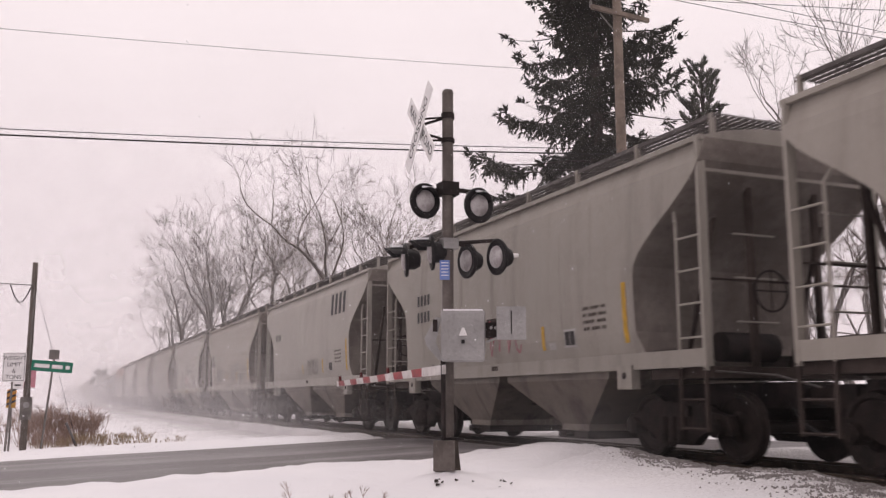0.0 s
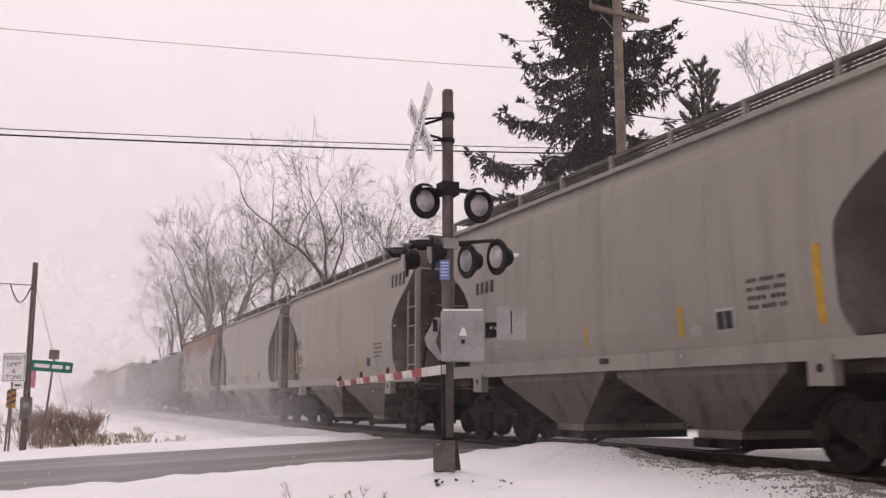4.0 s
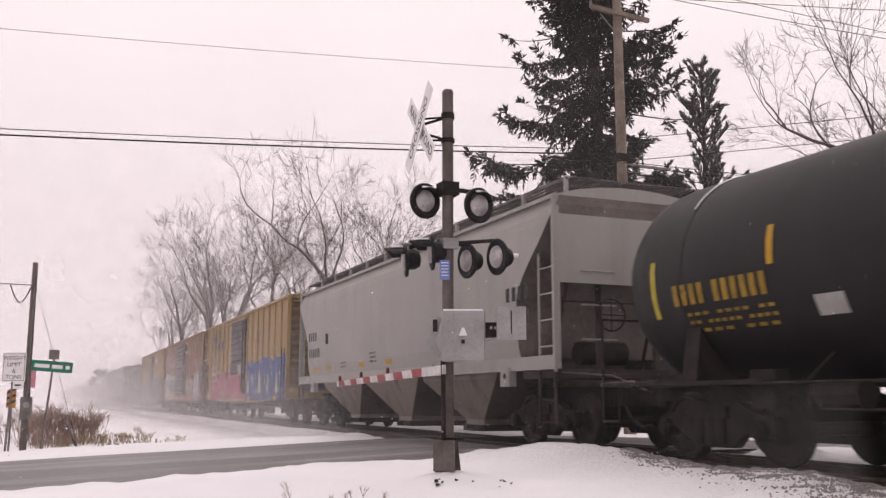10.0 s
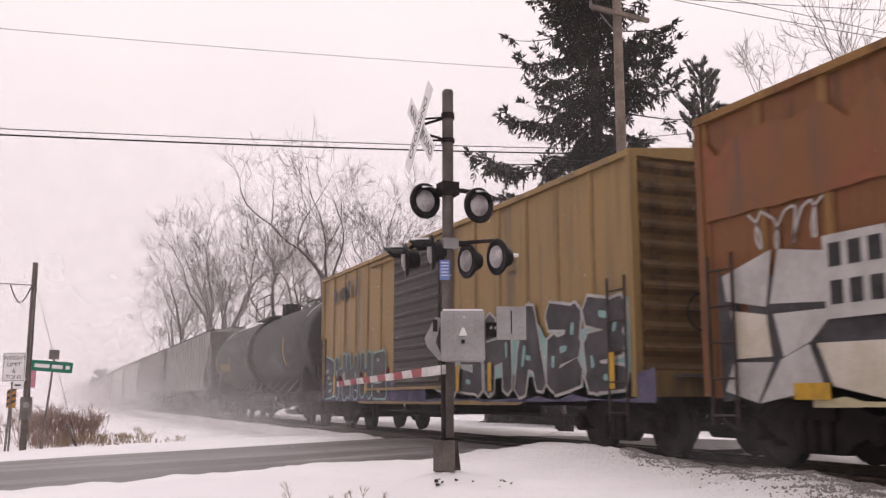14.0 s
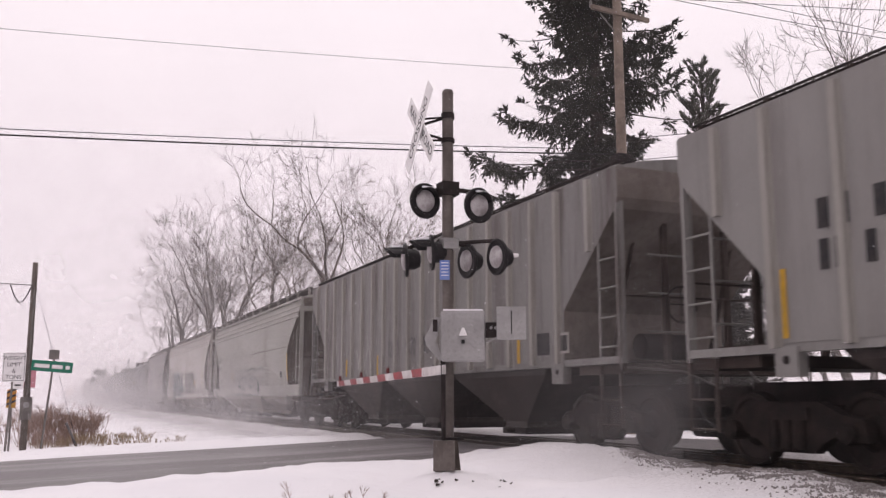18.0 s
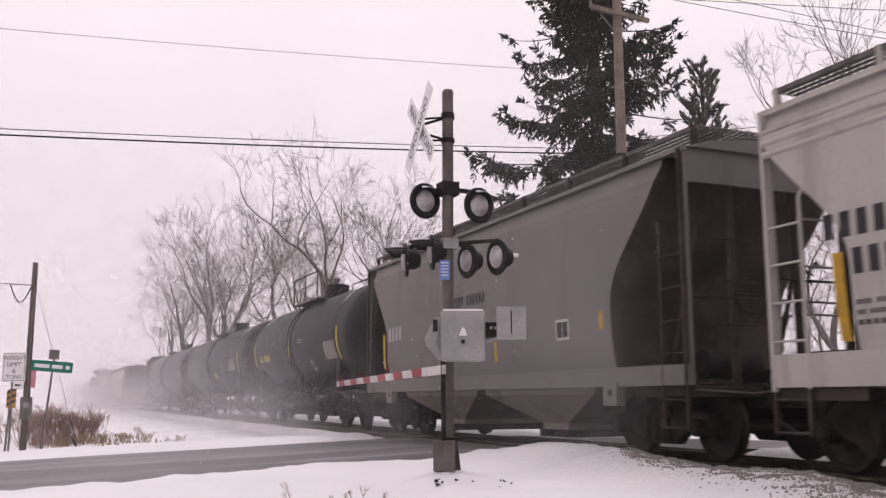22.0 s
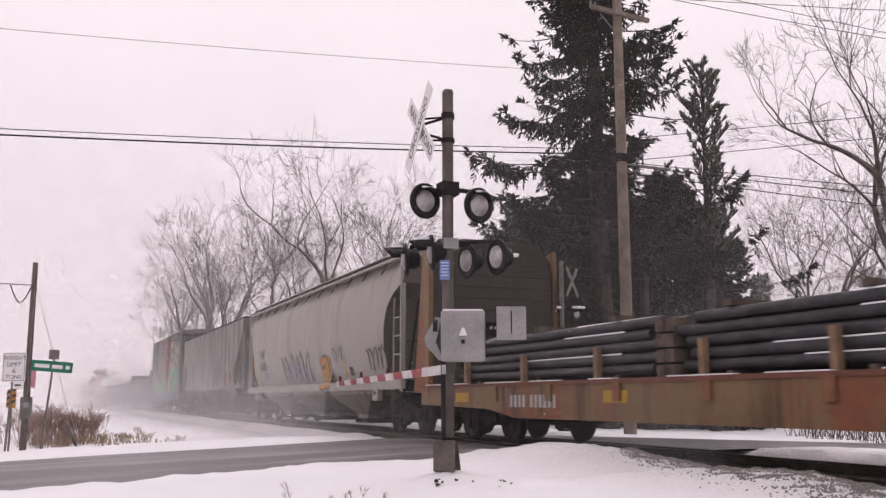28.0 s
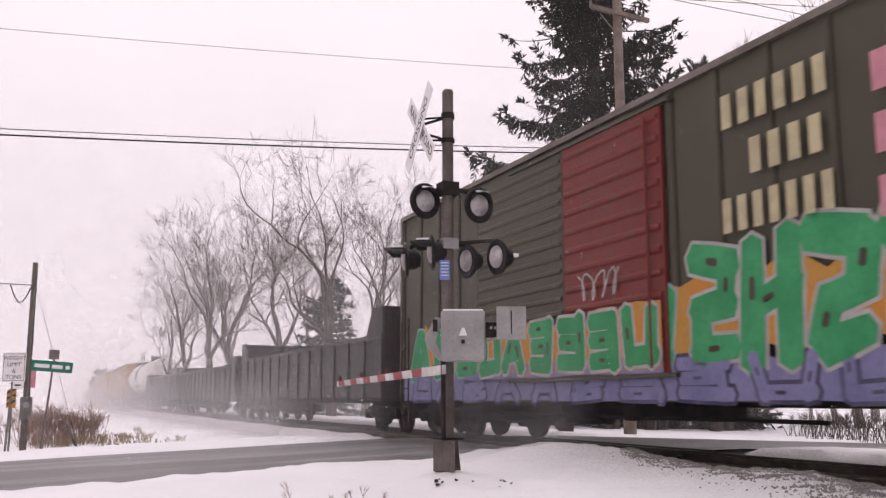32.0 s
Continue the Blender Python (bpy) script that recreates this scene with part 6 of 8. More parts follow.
class Side:
    """Places markings on the near side of the newest car by distance along the train."""

    def __init__(self, t, sx):
        self.t, self.sx, self.mid = t, sx, CARS[-1][1]

    def patch(self, s0, s1, z0, z1, mat, name="marking", label="", lift=0.0):
        y0, y1 = sorted((s0 - self.mid, s1 - self.mid))
        return panel(self.t, name, y0, y1, z0, z1, mat, (lambda z: self.sx(z) + lift), label)

    def stripe(self, s, z0, z1, w=0.10, mat="yellow"):
        return self.patch(s, s + w, z0, z1, M[mat], "reflective_stripe", "orange-yellow reflective stripe" if mat == "yellow" else "")

    def placard(self, s, z, size=0.34):
        self.patch(s, s + size * 1.25, z, z + size, M["tagwhite"], "placard")
        for k in (0, 1):
            self.patch(s + size * (0.12 + 0.53 * k), s + size * (0.60 + 0.53 * k), z + size * 0.13, z + size * 0.87, M["ink"], "placard_field", lift=0.004)

    def text(self, s_left, z, width, height, mat, groups=(4,)):
        letters(self.t, s_left - self.mid, z, width, height, mat, self.sx, groups)

    def data(self, s_left, z, rows=3, width=0.9, mat=None, h=0.05):
        for k in range(rows):
            letters(self.t, s_left - self.mid, z - 0.10 * k, width, h, mat or M["soot_shade"], self.sx, ((3, 4, 2), (2, 5, 4), (4, 3))[k % 3])

    def tag(self, s_left, s_right, z0, z1, fill, edge, seed, count=5, inner=None):
        graffiti(self.t, s_right - self.mid, s_left - self.mid, z0, z1, fill, edge, self.sx, seed, count, inner)

    def scrawl(self, s_left, s_right, z0, z1, mat, seed, loops=7, w=0.03):
        """A thin running scribble."""
        rng = random.Random(seed)
        n = loops * 8
        pts = []
        for i in range(n + 1):
            u = i / n
            a = u * loops * 2 * math.pi
            pts.append((s_left + (s_right - s_left) * u - 0.10 * math.sin(a + rng.uniform(-0.3, 0.3)) - self.mid, (z0 + z1) / 2 + (z1 - z0) * 0.5 * math.cos(a * 0.97 + 0.6 * math.sin(a * 0.31)) * rng.uniform(0.75, 1.0)))
        s = Shape()
        for (ya, za), (yb, zb) in zip(pts, pts[1:]):
            d = Vector((yb - ya, zb - za))
            if d.length < 1e-4:
                continue
            q = Vector((-d.y, d.x)).normalized() * w / 2
            x0, x1 = -self.sx(za) - 0.010, -self.sx(zb) - 0.010
            s.add([(x0, ya + q.x, za + q.y), (x0, ya - q.x, za - q.y), (x1, yb - q.x, zb - q.y), (x1, yb + q.x, zb + q.y)], [(0, 1, 2, 3)])
        part("spray_scrawl", s, mat, self.t)

    def splash(self, s_left, s_right, z0, z1, mat, seed, n=22, name="spray_paint"):
        """An irregular field of sprayed colour with a ragged upper edge."""
        rng = random.Random(seed)
        s = Shape()
        top = [z1 - (z1 - z0) * 0.30 * abs(noise.noise(Vector((i * 0.7, seed, 0)))) * 2 for i in range(n + 1)]
        bot = [z0 + (z1 - z0) * 0.12 * abs(noise.noise(Vector((i * 0.9, seed, 4)))) for i in range(n + 1)]
        ys = [s_left + (s_right - s_left) * i / n - self.mid for i in range(n + 1)]
        for i in range(n):
            s.add([(-self.sx(bot[i]) - 0.005, ys[i], bot[i]), (-self.sx(bot[i + 1]) - 0.005, ys[i + 1], bot[i + 1]),
                   (-self.sx(top[i + 1]) - 0.005, ys[i + 1], top[i + 1]), (-self.sx(top[i]) - 0.005, ys[i], top[i])], [(0, 1, 2, 3)])
        part(name, s, mat, self.t)


    def stones(self, s_left, s_right, z0, z1, seed, n=5, rows=3):
        """Cracked-stone lettering: pale jagged slabs on a black ground."""
        rng = random.Random(seed)
        self.splash(s_left, s_right, z0, z1, M["tagblack"], seed)
        g = {(i, j): (s_left + (s_right - s_left) * (i + rng.uniform(-0.28, 0.28)) / n - self.mid, z0 + (z1 - z0) * (j + rng.uniform(-0.25, 0.25)) / rows) for i in range(n + 1) for j in range(rows + 1)}
        for i in range(n):
            for j in range(rows):
                if rng.random() < 0.16:
                    continue
                quad = [g[i, j], g[i + 1, j], g[i + 1, j + 1], g[i, j + 1]]
                cy, cz = sum(v[0] for v in quad) / 4, sum(v[1] for v in quad) / 4
                quad = [(cy + (y - cy) * rng.uniform(0.76, 0.97), cz + (z - cz) * rng.uniform(0.76, 0.97)) for y, z in quad]
                part("spray_slab", Shape().add([(-self.sx(z) - 0.009, y, z) for y, z in quad], [(0, 1, 2, 3)]), rng.choice((M["tagwhite"], M["tagwhite"], M["slab"])), self.t)


def light_hopper(i, label, paint, **kw):
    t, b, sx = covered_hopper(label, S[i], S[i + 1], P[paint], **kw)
    return Side(t, sx), b


def usual(d, i, b, tall=True):
    """What every light hopper carries: stripes by the front ladder, a placard, data stencils, marks at both ends."""
    f = S[i] + 0.70
    if tall:
        d.stripe(f + 1.62, 1.57, 2.40, 0.11)
    d.stripe(f + 3.95, 1.57, 1.95, 0.10)
    d.stripe(f + 6.2, 1.57, 1.85, 0.08)
    d.placard(f + 3.0, 1.58, 0.28)
    d.patch(f + 3.62, f + 3.82, 1.57, 1.68, M["tagwhite"], "label_sticker")
    d.data(f + 2.75, 2.10, 4, 0.62)
    d.patch(f + 5.7, f + 5.95, 1.30, 1.38, M["soot_shade"], "builder_plate")


BOLD = M["ink"]
d, b = light_hopper(0, LIGHT_HOPPER, "beige")
usual(d, 0, b)
d, b = light_hopper(1, "dusty beige two-bay covered hopper with a faint red scrawl", "beige2")
usual(d, 1, b)
d.patch(14.2, 15.2, 1.86, 2.22, M["soot_shade"], "stencil_panel")
d.text(18.6, 2.75, 0.75, 0.22, BOLD, (4,))
d.text(18.6, 2.40, 0.75, 0.22, BOLD, (4,))
d.scrawl(16.9, 13.9, 1.55, 2.2, M["rose"], 4, 9, 0.025)
d, b = light_hopper(2, "pale beige two-bay covered hopper with a bold black mark", "pale")
usual(d, 2, b)
d.text(25.3, 3.12, 1.5, 0.58, BOLD, (4,))
d.scrawl(27.8, 26.6, 1.5, 2.0, M["tagblack"], 9, 6, 0.03)
d.text(32.0, 2.75, 0.75, 0.22, BOLD, (4,))
d, b = light_hopper(3, "beige two-bay covered hopper with black scrawls", "beige")
usual(d, 3, b)
d.text(45.3, 2.62, 0.8, 0.2, BOLD, (4,))
d.text(45.3, 2.30, 0.8, 0.2, BOLD, (4,))
d.scrawl(44.0, 42.6, 1.55, 2.15, M["tagblack"], 12, 7, 0.035)
d.scrawl(40.6, 38.9, 1.55, 2.3, M["tagblack"], 19, 4, 0.05)
d, b = light_hopper(4, "light grey two-bay covered hopper with yellow sill tape", "pale", arch=True)
d.placard(50.95, 1.56, 0.33)
d.data(50.4, 1.85, 3, 0.55)
d.data(54.6, 2.02, 4, 0.85, M["rose"])
d.text(54.0, 2.30, 2.0, 0.09, M["soot_shade"], (9, 3, 5))
d.text(58.6, 2.62, 0.8, 0.22, BOLD, (4,))
d.text(58.6, 2.28, 0.9, 0.22, BOLD, (6,))
for s0, s1 in ((50.0, 50.9), (51.9, 52.3), (53.6, 54.8), (56.0, 56.5), (57.4, 57.8), (58.6, 59.3)):
    d.patch(s0, s1, 1.23, 1.33, M["oldtape"], "reflective_stripe")
d, b = light_hopper(5, LIGHT_HOPPER, "beige2")
usual(d, 5, b)
d.text(71.5, 2.7, 0.8, 0.22, BOLD, (4,))
d, b = light_hopper(6, "beige two-bay covered hopper with black reporting marks", "beige")
usual(d, 6, b, False)
d.stripe(84.95, 1.60, 2.43, 0.13)
d.text(85.02, 2.34, 0.70, 0.27, BOLD, (4,))
d.text(84.95, 1.90, 0.68, 0.25, BOLD, (4,))
d.data(84.9, 1.75, 2, 0.75)
d.text(76.2, 3.35, 1.0, 0.30, BOLD, (4,))
d, b = light_hopper(7, "clean pale grey two-bay covered hopper", "pale")
d.placard(90.56, 1.54, 0.30)
d.stripe(91.65, 1.54, 1.97, 0.15)
d.stripe(93.55, 1.54, 1.96, 0.12)
d.patch(91.25, 91.5, 1.55, 1.66, M["tagwhite"], "label_sticker")
d.data(93.3, 1.72, 3, 0.8)
d.text(98.3, 2.35, 0.75, 0.24, BOLD, (4,))
d.text(98.3, 2.0, 0.95, 0.24, BOLD, (6,))
d.stripe(98.45, 1.58, 2.40, 0.12)
d.scrawl(96.7, 95.4, 1.48, 1.78, M["tagblack"], 31, 8, 0.03)
d, b = light_hopper(8, "dirty white covered hopper streaked with rust", "rusty", roof=4.0, rail_paint=P["beige2"])
d.text(111.2, 2.22, 0.7, 0.25, BOLD, (4,))
d.text(111.2, 1.88, 1.1, 0.25, BOLD, (6,))
d.stripe(106.72, 1.55, 1.96, 0.15, "lemon")
d.stripe(104.9, 1.56, 1.99, 0.13, "lemon")
d.stripe(109.2, 1.55, 1.85, 0.10, "lemon")
d.placard(104.0, 1.62, 0.30)
d.patch(104.45, 104.75, 1.55, 1.68, M["tagwhite"], "label_sticker")


def tank(i, label, paint, r, zc, **kw):
    t, b, sx = tank_car(label, S[i], S[i + 1], P[paint], r, zc, **kw)
    return Side(t, sx), b


d, b = tank(9, "dusty black tank car with a yellow notice and white scrawl", "tankgrey", 1.50, 2.56, band=True, inset=1.15)
d.patch(120.43, 121.15, 2.20, 2.50, M["lemon"], "notice_panel", "yellow notice panel")
d.data(121.1, 2.42, 3, 0.66, M["ink"], 0.04)
d.stripe(118.9, 2.16, 2.60, 0.12, "lemon")
d.stripe(121.41, 2.16, 2.57, 0.09, "lemon")
d.scrawl(120.0, 119.0, 1.70, 2.12, M["tagwhite"], 7, 6, 0.03)
d.scrawl(119.7, 118.6, 1.60, 1.85, M["tagwhite"], 8, 4, 0.025)
d.stripe(115.6, 1.95, 2.85, 0.10, "lemon")
d.data(116.9, 2.3, 6, 1.0, M["galv"], 0.05)
d.placard(117.4, 1.72, 0.26)
d.text(129.6, 2.20, 1.6, 0.22, M["gold"], (4, 6))
d.stripe(130.0, 1.95, 2.85, 0.10, "lemon")
d.stripe(127.6, 2.3, 2.8, 0.10, "lemon")
d, b = tank(10, "black tank car with yellow stencils and stripes", "tankblack", 1.43, 2.37, inset=0.8)
d.data(135.25, 2.42, 6, 1.05, M["galv"], 0.05)
d.placard(135.35, 1.72, 0.27)
d.stripe(133.85, 1.86, 2.73, 0.12, "yellow")
d.stripe(136.5, 2.08, 2.52, 0.09, "lemon")
d.stripe(140.6, 2.1, 2.5, 0.09, "lemon")
d.patch(138.43, 139.25, 1.70, 1.98, M["lemon"], "notice_panel", "yellow notice panel")
d.data(139.2, 1.9, 2, 0.75, M["ink"], 0.04)
d.text(149.4, 1.98, 1.75, 0.26, M["gold"], (4, 6))
d.data(149.2, 1.84, 3, 1.6, M["gold"], 0.04)
d.stripe(149.75, 1.85, 2.6, 0.10, "lemon")
d.stripe(147.55, 2.3, 2.75, 0.10, "yellow")
d.patch(146.65, 147.06, 1.68, 1.90, M["tagwhite"], "label_sticker")
# a long smooth hopper
d, b = light_hopper(11, "light grey long covered hopper with a boxed end panel", "lightgrey", bays=3, recess=1.25, panel_end=True, sill=(1.28, 1.50), style="flat")
d.text(167.1, 2.50, 0.95, 0.26, BOLD, (4,))
d.text(167.1, 2.02, 1.25, 0.26, BOLD, (6,))
for s0 in (161.85, 164.8, 159.83, 166.2):
    d.patch(s0, s0 + 0.48, 1.62, 1.73, M["yellow"], "reflective_stripe")
d.data(161.4, 1.9, 3, 0.5)
d.data(163.9, 1.75, 2, 0.5)
d.patch(165.0, 165.3, 2.35, 2.65, M["soot_shade"], "stencil_panel")
d.text(153.9, 2.45, 0.9, 0.24, BOLD, (4,))
d.text(153.9, 2.05, 1.0, 0.24, BOLD, (6,))


def boxes(i, label, paint, door, dy=(-1.5, 1.55), **kw):
    t, b, sx = box_car(label, S[i], S[i + 1], P[paint], P[door], door=dy, **{"ends": P["boxend"], **kw})
    return Side(t, sx), b


d, b = boxes(12, "faded yellow boxcar with blue and crimson graffiti", "yellow", "blackdoor", (-1.3, 1.75), roof_mat=P["yellow"], seam=M["lumber"])
d.splash(176.6, 169.9, 0.95, 2.35, M["blue"], 3)
d.tag(176.3, 170.6, 1.0, 2.15, M["blue"], M["navy"], 4, 5, M["cream"])
for s0, w, z0, h in ((176.35, 0.35, 1.05, 0.85), (174.35, 0.5, 1.02, 1.0), (172.9, 0.3, 1.1, 0.7), (175.4, 0.22, 1.35, 0.5), (171.5, 0.4, 1.0, 0.8)):
    part("spray_wedge", Shape().add([(-d.sx(1) - 0.022, s0 - d.mid, z0), (-d.sx(1) - 0.022, s0 - w - d.mid, z0 + 0.05), (-d.sx(1) - 0.022, s0 - w * 0.55 - d.mid, z0 + h)], [(0, 1, 2)]), M["cream"], d.t)
d.splash(176.8, 169.9, 0.76, 0.98, M["navy"], 44)
d.splash(185.0, 177.0, 0.80, 1.75, M["rose"], 8)
d.tag(183.6, 177.9, 0.85, 1.95, M["rose"], M["tagwhite"], 6, 5, M["pink"])
on_door = Side(d.t, lambda z: 1.606)
on_door.splash(180.15, 177.25, 1.0, 1.80, M["rose"], 45)
on_door.tag(180.0, 177.9, 1.1, 1.75, M["rose"], M["pink"], 46, 4, M["tagwhite"])
on_door.scrawl(178.1, 177.3, 1.75, 2.25, M["tagwhite"], 21, 6, 0.05)
on_door.scrawl(180.0, 179.3, 2.3, 2.6, M["tagwhite"], 22, 4, 0.03)
words_on_side(d.t, "next\nload", 174.50 - d.mid, 3.12, 0.25, BOLD, d.sx(3))
for s0, z0, w, h in ((184.9, 3.42, 0.28, 0.34), (184.35, 3.45, 0.38, 0.34), (183.75, 3.48, 0.22, 0.46), (183.05, 3.52, 0.16, 0.50), (183.2, 2.98, 0.46, 0.38), (182.2, 3.02, 0.50, 0.36)):
    d.patch(s0, s0 - w, z0, z0 + h, BOLD, "logo_shape", lift=0.05)
for s0, s1, z0, z1 in ((184.9, 184.84, 2.60, 3.30), (184.4, 184.34, 2.60, 3.05), (184.9, 184.34, 2.58, 2.64), (184.9, 183.6, 3.25, 3.31), (183.66, 183.6, 2.86, 3.31), (184.1, 183.6, 2.84, 2.90), (184.4, 184.1, 3.02, 3.08), (184.16, 184.1, 2.86, 3.08)):
    d.patch(s0, s1, z0, z1, BOLD, "logo_shape", lift=0.05)
d.patch(184.45, 183.45, 1.62, 2.30, M["cream"], "number_board", "cream board with black marks", lift=0.05)
for row in (0, 1):
    for k in range(4):
        d.patch(184.38 - 0.24 * k, 184.22 - 0.24 * k, 2.02 - 0.34 * row, 2.22 - 0.34 * row, BOLD, "text_bar", lift=0.058)
for s0 in (185.2, 182.6, 179.4, 175.9, 171.6):
    d.patch(s0, s0 - 0.45, 0.80, 0.93, M["yellow"], "reflective_stripe", lift=0.06)
d.placard(171.2, 1.2, 0.28)
d, b = boxes(13, "orange-brown boxcar with a dark door and white graffiti", "brown", "blackdoor", (-1.55, 1.95), post_mat=P["ochrepost"], roof_mat=P["ochrepost"], seam=M["oxidebit"])
X0 = d.mid
s = Shape()
for k in (1, -1):
    c, h = Vector((190.75 - X0, 2.86)), 0.80
    dv = Vector((0.66 * k, 0.75)).normalized()
    q = Vector((-dv.y, dv.x)) * k
    for ca, (lo, hi) in enumerate(((-0.20, 0.12), (0.12, 0.25))):
        x = -d.sx(3) - 0.016 - 0.003 * ca - 0.0015 * k
        s.add([(x, v.x, v.y) for v in (c - dv * h + q * lo, c - dv * h + q * hi, c + dv * h + q * hi, c + dv * h + q * lo)], [(0, 1, 2, 3)], ca)
part("logo_cross", s, [M["fadedred"], M["fadedgrey"]], d.t, "faded red and grey crossed bands")
d.scrawl(190.6, 189.8, 2.4, 3.0, M["tagwhite"], 3, 5, 0.03)
d.splash(190.75, 188.0, 0.70, 2.25, M["fadedpatch"], 14)
d.tag(190.95, 187.95, 0.72, 2.20, M["tagwhite"], M["tagblack"], 29, 3, M["tagblack"])
d.scrawl(193.6, 191.2, 1.1, 1.95, M["tagwhite"], 13, 7, 0.07)
d.scrawl(193.4, 191.3, 1.0, 1.6, M["slab"], 14, 9, 0.05)
d.placard(189.0, 1.42, 0.30)
d.patch(189.1, 189.35, 1.76, 1.92, M["green"], "label_sticker")
for s0 in (189.1, 194.6, 197.2, 199.6, 202.4, 192.2):
    d.patch(s0, s0 - 0.5, 0.80, 0.97, M["yellow"], "reflective_stripe", lift=0.06)
d.patch(201.9, 201.1, 1.60, 2.45, M["tagwhite"], "number_board", lift=0.05)
for row in (0, 1):
    for k in range(3):
        d.patch(201.82 - 0.25 * k, 201.66 - 0.25 * k, 2.12 - 0.38 * row, 2.36 - 0.38 * row, BOLD, "text_bar", lift=0.058)
d.splash(203.9, 199.5, 2.9, 3.9, M["patina"], 33)
d.splash(199.0, 197.6, 2.7, 3.8, M["patina"], 35)
d.stones(203.6, 198.6, 0.78, 2.35, 17, 6, 3)
d.splash(202.2, 199.8, 0.72, 0.98, M["cream"], 5)
d.scrawl(203.0, 201.9, 2.4, 2.9, M["tagwhite"], 18, 4, 0.03)
d.scrawl(197.5, 195.0, 1.3, 1.8, M["tagwhite"], 25, 8, 0.025)
d, b = boxes(14, "tan-yellow boxcar with a dark door and black graffiti", "tan", "blackdoor", (-1.45, 1.65), roof_mat=P["tan"], seam=M["lumber"])
d.splash(212.9, 205.3, 0.80, 2.25, M["teal"], 15)
d.splash(220.8, 204.9, 0.76, 1.22, M["indigo"], 27, 40)
d.tag(212.4, 205.5, 0.95, 2.25, M["tagblack"], M["tagwhite"], 16, 6, M["teal"])
d.tag(220.6, 215.3, 0.9, 1.9, M["tagblack"], M["teal"], 26, 5, M["tagwhite"])
words_on_side(d.t, "any\nroad", 208.9 - d.mid, 3.05, 0.17, BOLD, d.sx(3))
for s0 in (205.9, 209.8, 211.2, 216.8, 219.5):
    d.patch(s0, s0 - 0.14, 0.95, 1.45, M["yellow"], "reflective_stripe", lift=0.055)
d.text(214.2, 3.35, 1.1, 0.07, M["tagwhite"], (4, 3, 5))
d.text(214.2, 3.22, 1.1, 0.07, M["tagwhite"], (5, 4, 3))
for k, (w, h) in enumerate(((0.28, 0.34), (0.38, 0.34), (0.22, 0.46), (0.16, 0.50))):
    d.patch(219.6 - 0.65 * k, 219.6 - 0.65 * k - w, 3.42, 3.42 + h, BOLD, "logo_shape", lift=0.05)
d, b = tank(15, "black tank car with large yellow stencils", "tankblack", 1.48, 2.58)
d.text(238.3, 2.02, 2.05, 0.34, M["gold"], (4, 6))
d.data(238.1, 1.86, 3, 1.7, M["gold"], 0.045)
d.stripe(236.02, 2.13, 2.6, 0.10)
d.stripe(239.3, 2.0, 2.87, 0.12)
d.stripe(232.6, 2.1, 2.5, 0.09)
d.stripe(226.0, 1.95, 2.85, 0.11)
d.data(228.0, 2.4, 6, 1.0, M["galv"], 0.05)
d.placard(227.0, 1.7, 0.27)
d.placard(235.3, 2.1, 0.30)
# ribbed hoppers
d, b = light_hopper(16, "light grey ribbed covered hopper", "ribgrey", style="ribbed", roof=4.09, sill=(1.30, 1.40), bays=3, recess=1.45, posts=15, boards=False)
d.text(256.8, 2.55, 1.0, 0.32, BOLD, (2, 1))
d.text(256.8, 2.12, 1.2, 0.32, BOLD, (2, 1, 1))
d.stripe(246.8, 1.48, 1.92, 0.09)
d.stripe(257.3, 1.45, 2.2, 0.09)
d.stripe(249.0, 1.48, 1.85, 0.08)
d.patch(245.45, 244.9, 1.52, 1.98, M["tagwhite"], "emblem_panel")
d.placard(244.2, 1.55, 0.30)
d, b = light_hopper(17, "sooty grey ribbed covered hopper", "ribdark", style="ribbed", roof=4.09, sill=(1.30, 1.40), bays=3, recess=1.55, posts=17, boards=False)
d.stripe(273.3, 1.40, 1.83, 0.13)
d.stripe(270.8, 1.37, 1.84, 0.11)
d.stripe(263.5, 1.40, 1.84, 0.11)
d.scrawl(273.0, 271.2, 1.5, 2.1, M["tagwhite"], 41, 4, 0.025)
for k, s0 in enumerate((270.1, 269.0, 267.9, 266.6)):
    d.scrawl(s0, s0 - 0.7, 1.75, 2.15, M["tagblack"], 50 + k, 4, 0.022)
d.placard(261.9, 1.5, 0.32)
d.patch(262.9, 262.5, 1.5, 1.85, M["ink"], "data_plate")


def corrugations(t, b, half, zs, mat):
    for z in zs:
        s = Shape()
        x = half(z)
        s.loft([[(-x, y, z - 0.04), (-x - 0.03, y, z - 0.012), (-x - 0.03, y, z + 0.012), (-x, y, z + 0.04)] for y in (-b + 0.1, b - 0.1)])
        part("side_rib", s, mat, t)


d, b = light_hopper(18, "cool white covered hopper with silver graffiti and a heart", "greenwhite", style="flat", roof=4.01, sill=(0.93, 1.28), bays=3, recess=1.6)
corrugations(d.t, b, d.sx, (3.42, 3.58, 3.74), P["greenwhite"])
d.tag(288.8, 284.7, 1.0, 1.90, M["tagwhite"], M["outline"], 31, 6, M["outline"])
d.scrawl(291.4, 289.2, 1.35, 1.85, M["fadedpatch"], 32, 5, 0.07)
d.splash(285.6, 284.4, 1.10, 1.45, M["outline"], 34)
for s0, s1, z0, z1 in ((292.4, 279.6, 2.515, 2.53), (287.5, 287.48, 1.35, 2.52), (283.3, 283.28, 1.35, 3.3), (291.2, 291.18, 1.35, 3.3)):
    d.patch(s0, s1, z0, z1, M["soot_shade"], "weld_seam")
d.text(292.9, 2.42, 0.5, 0.2, BOLD, (3,))
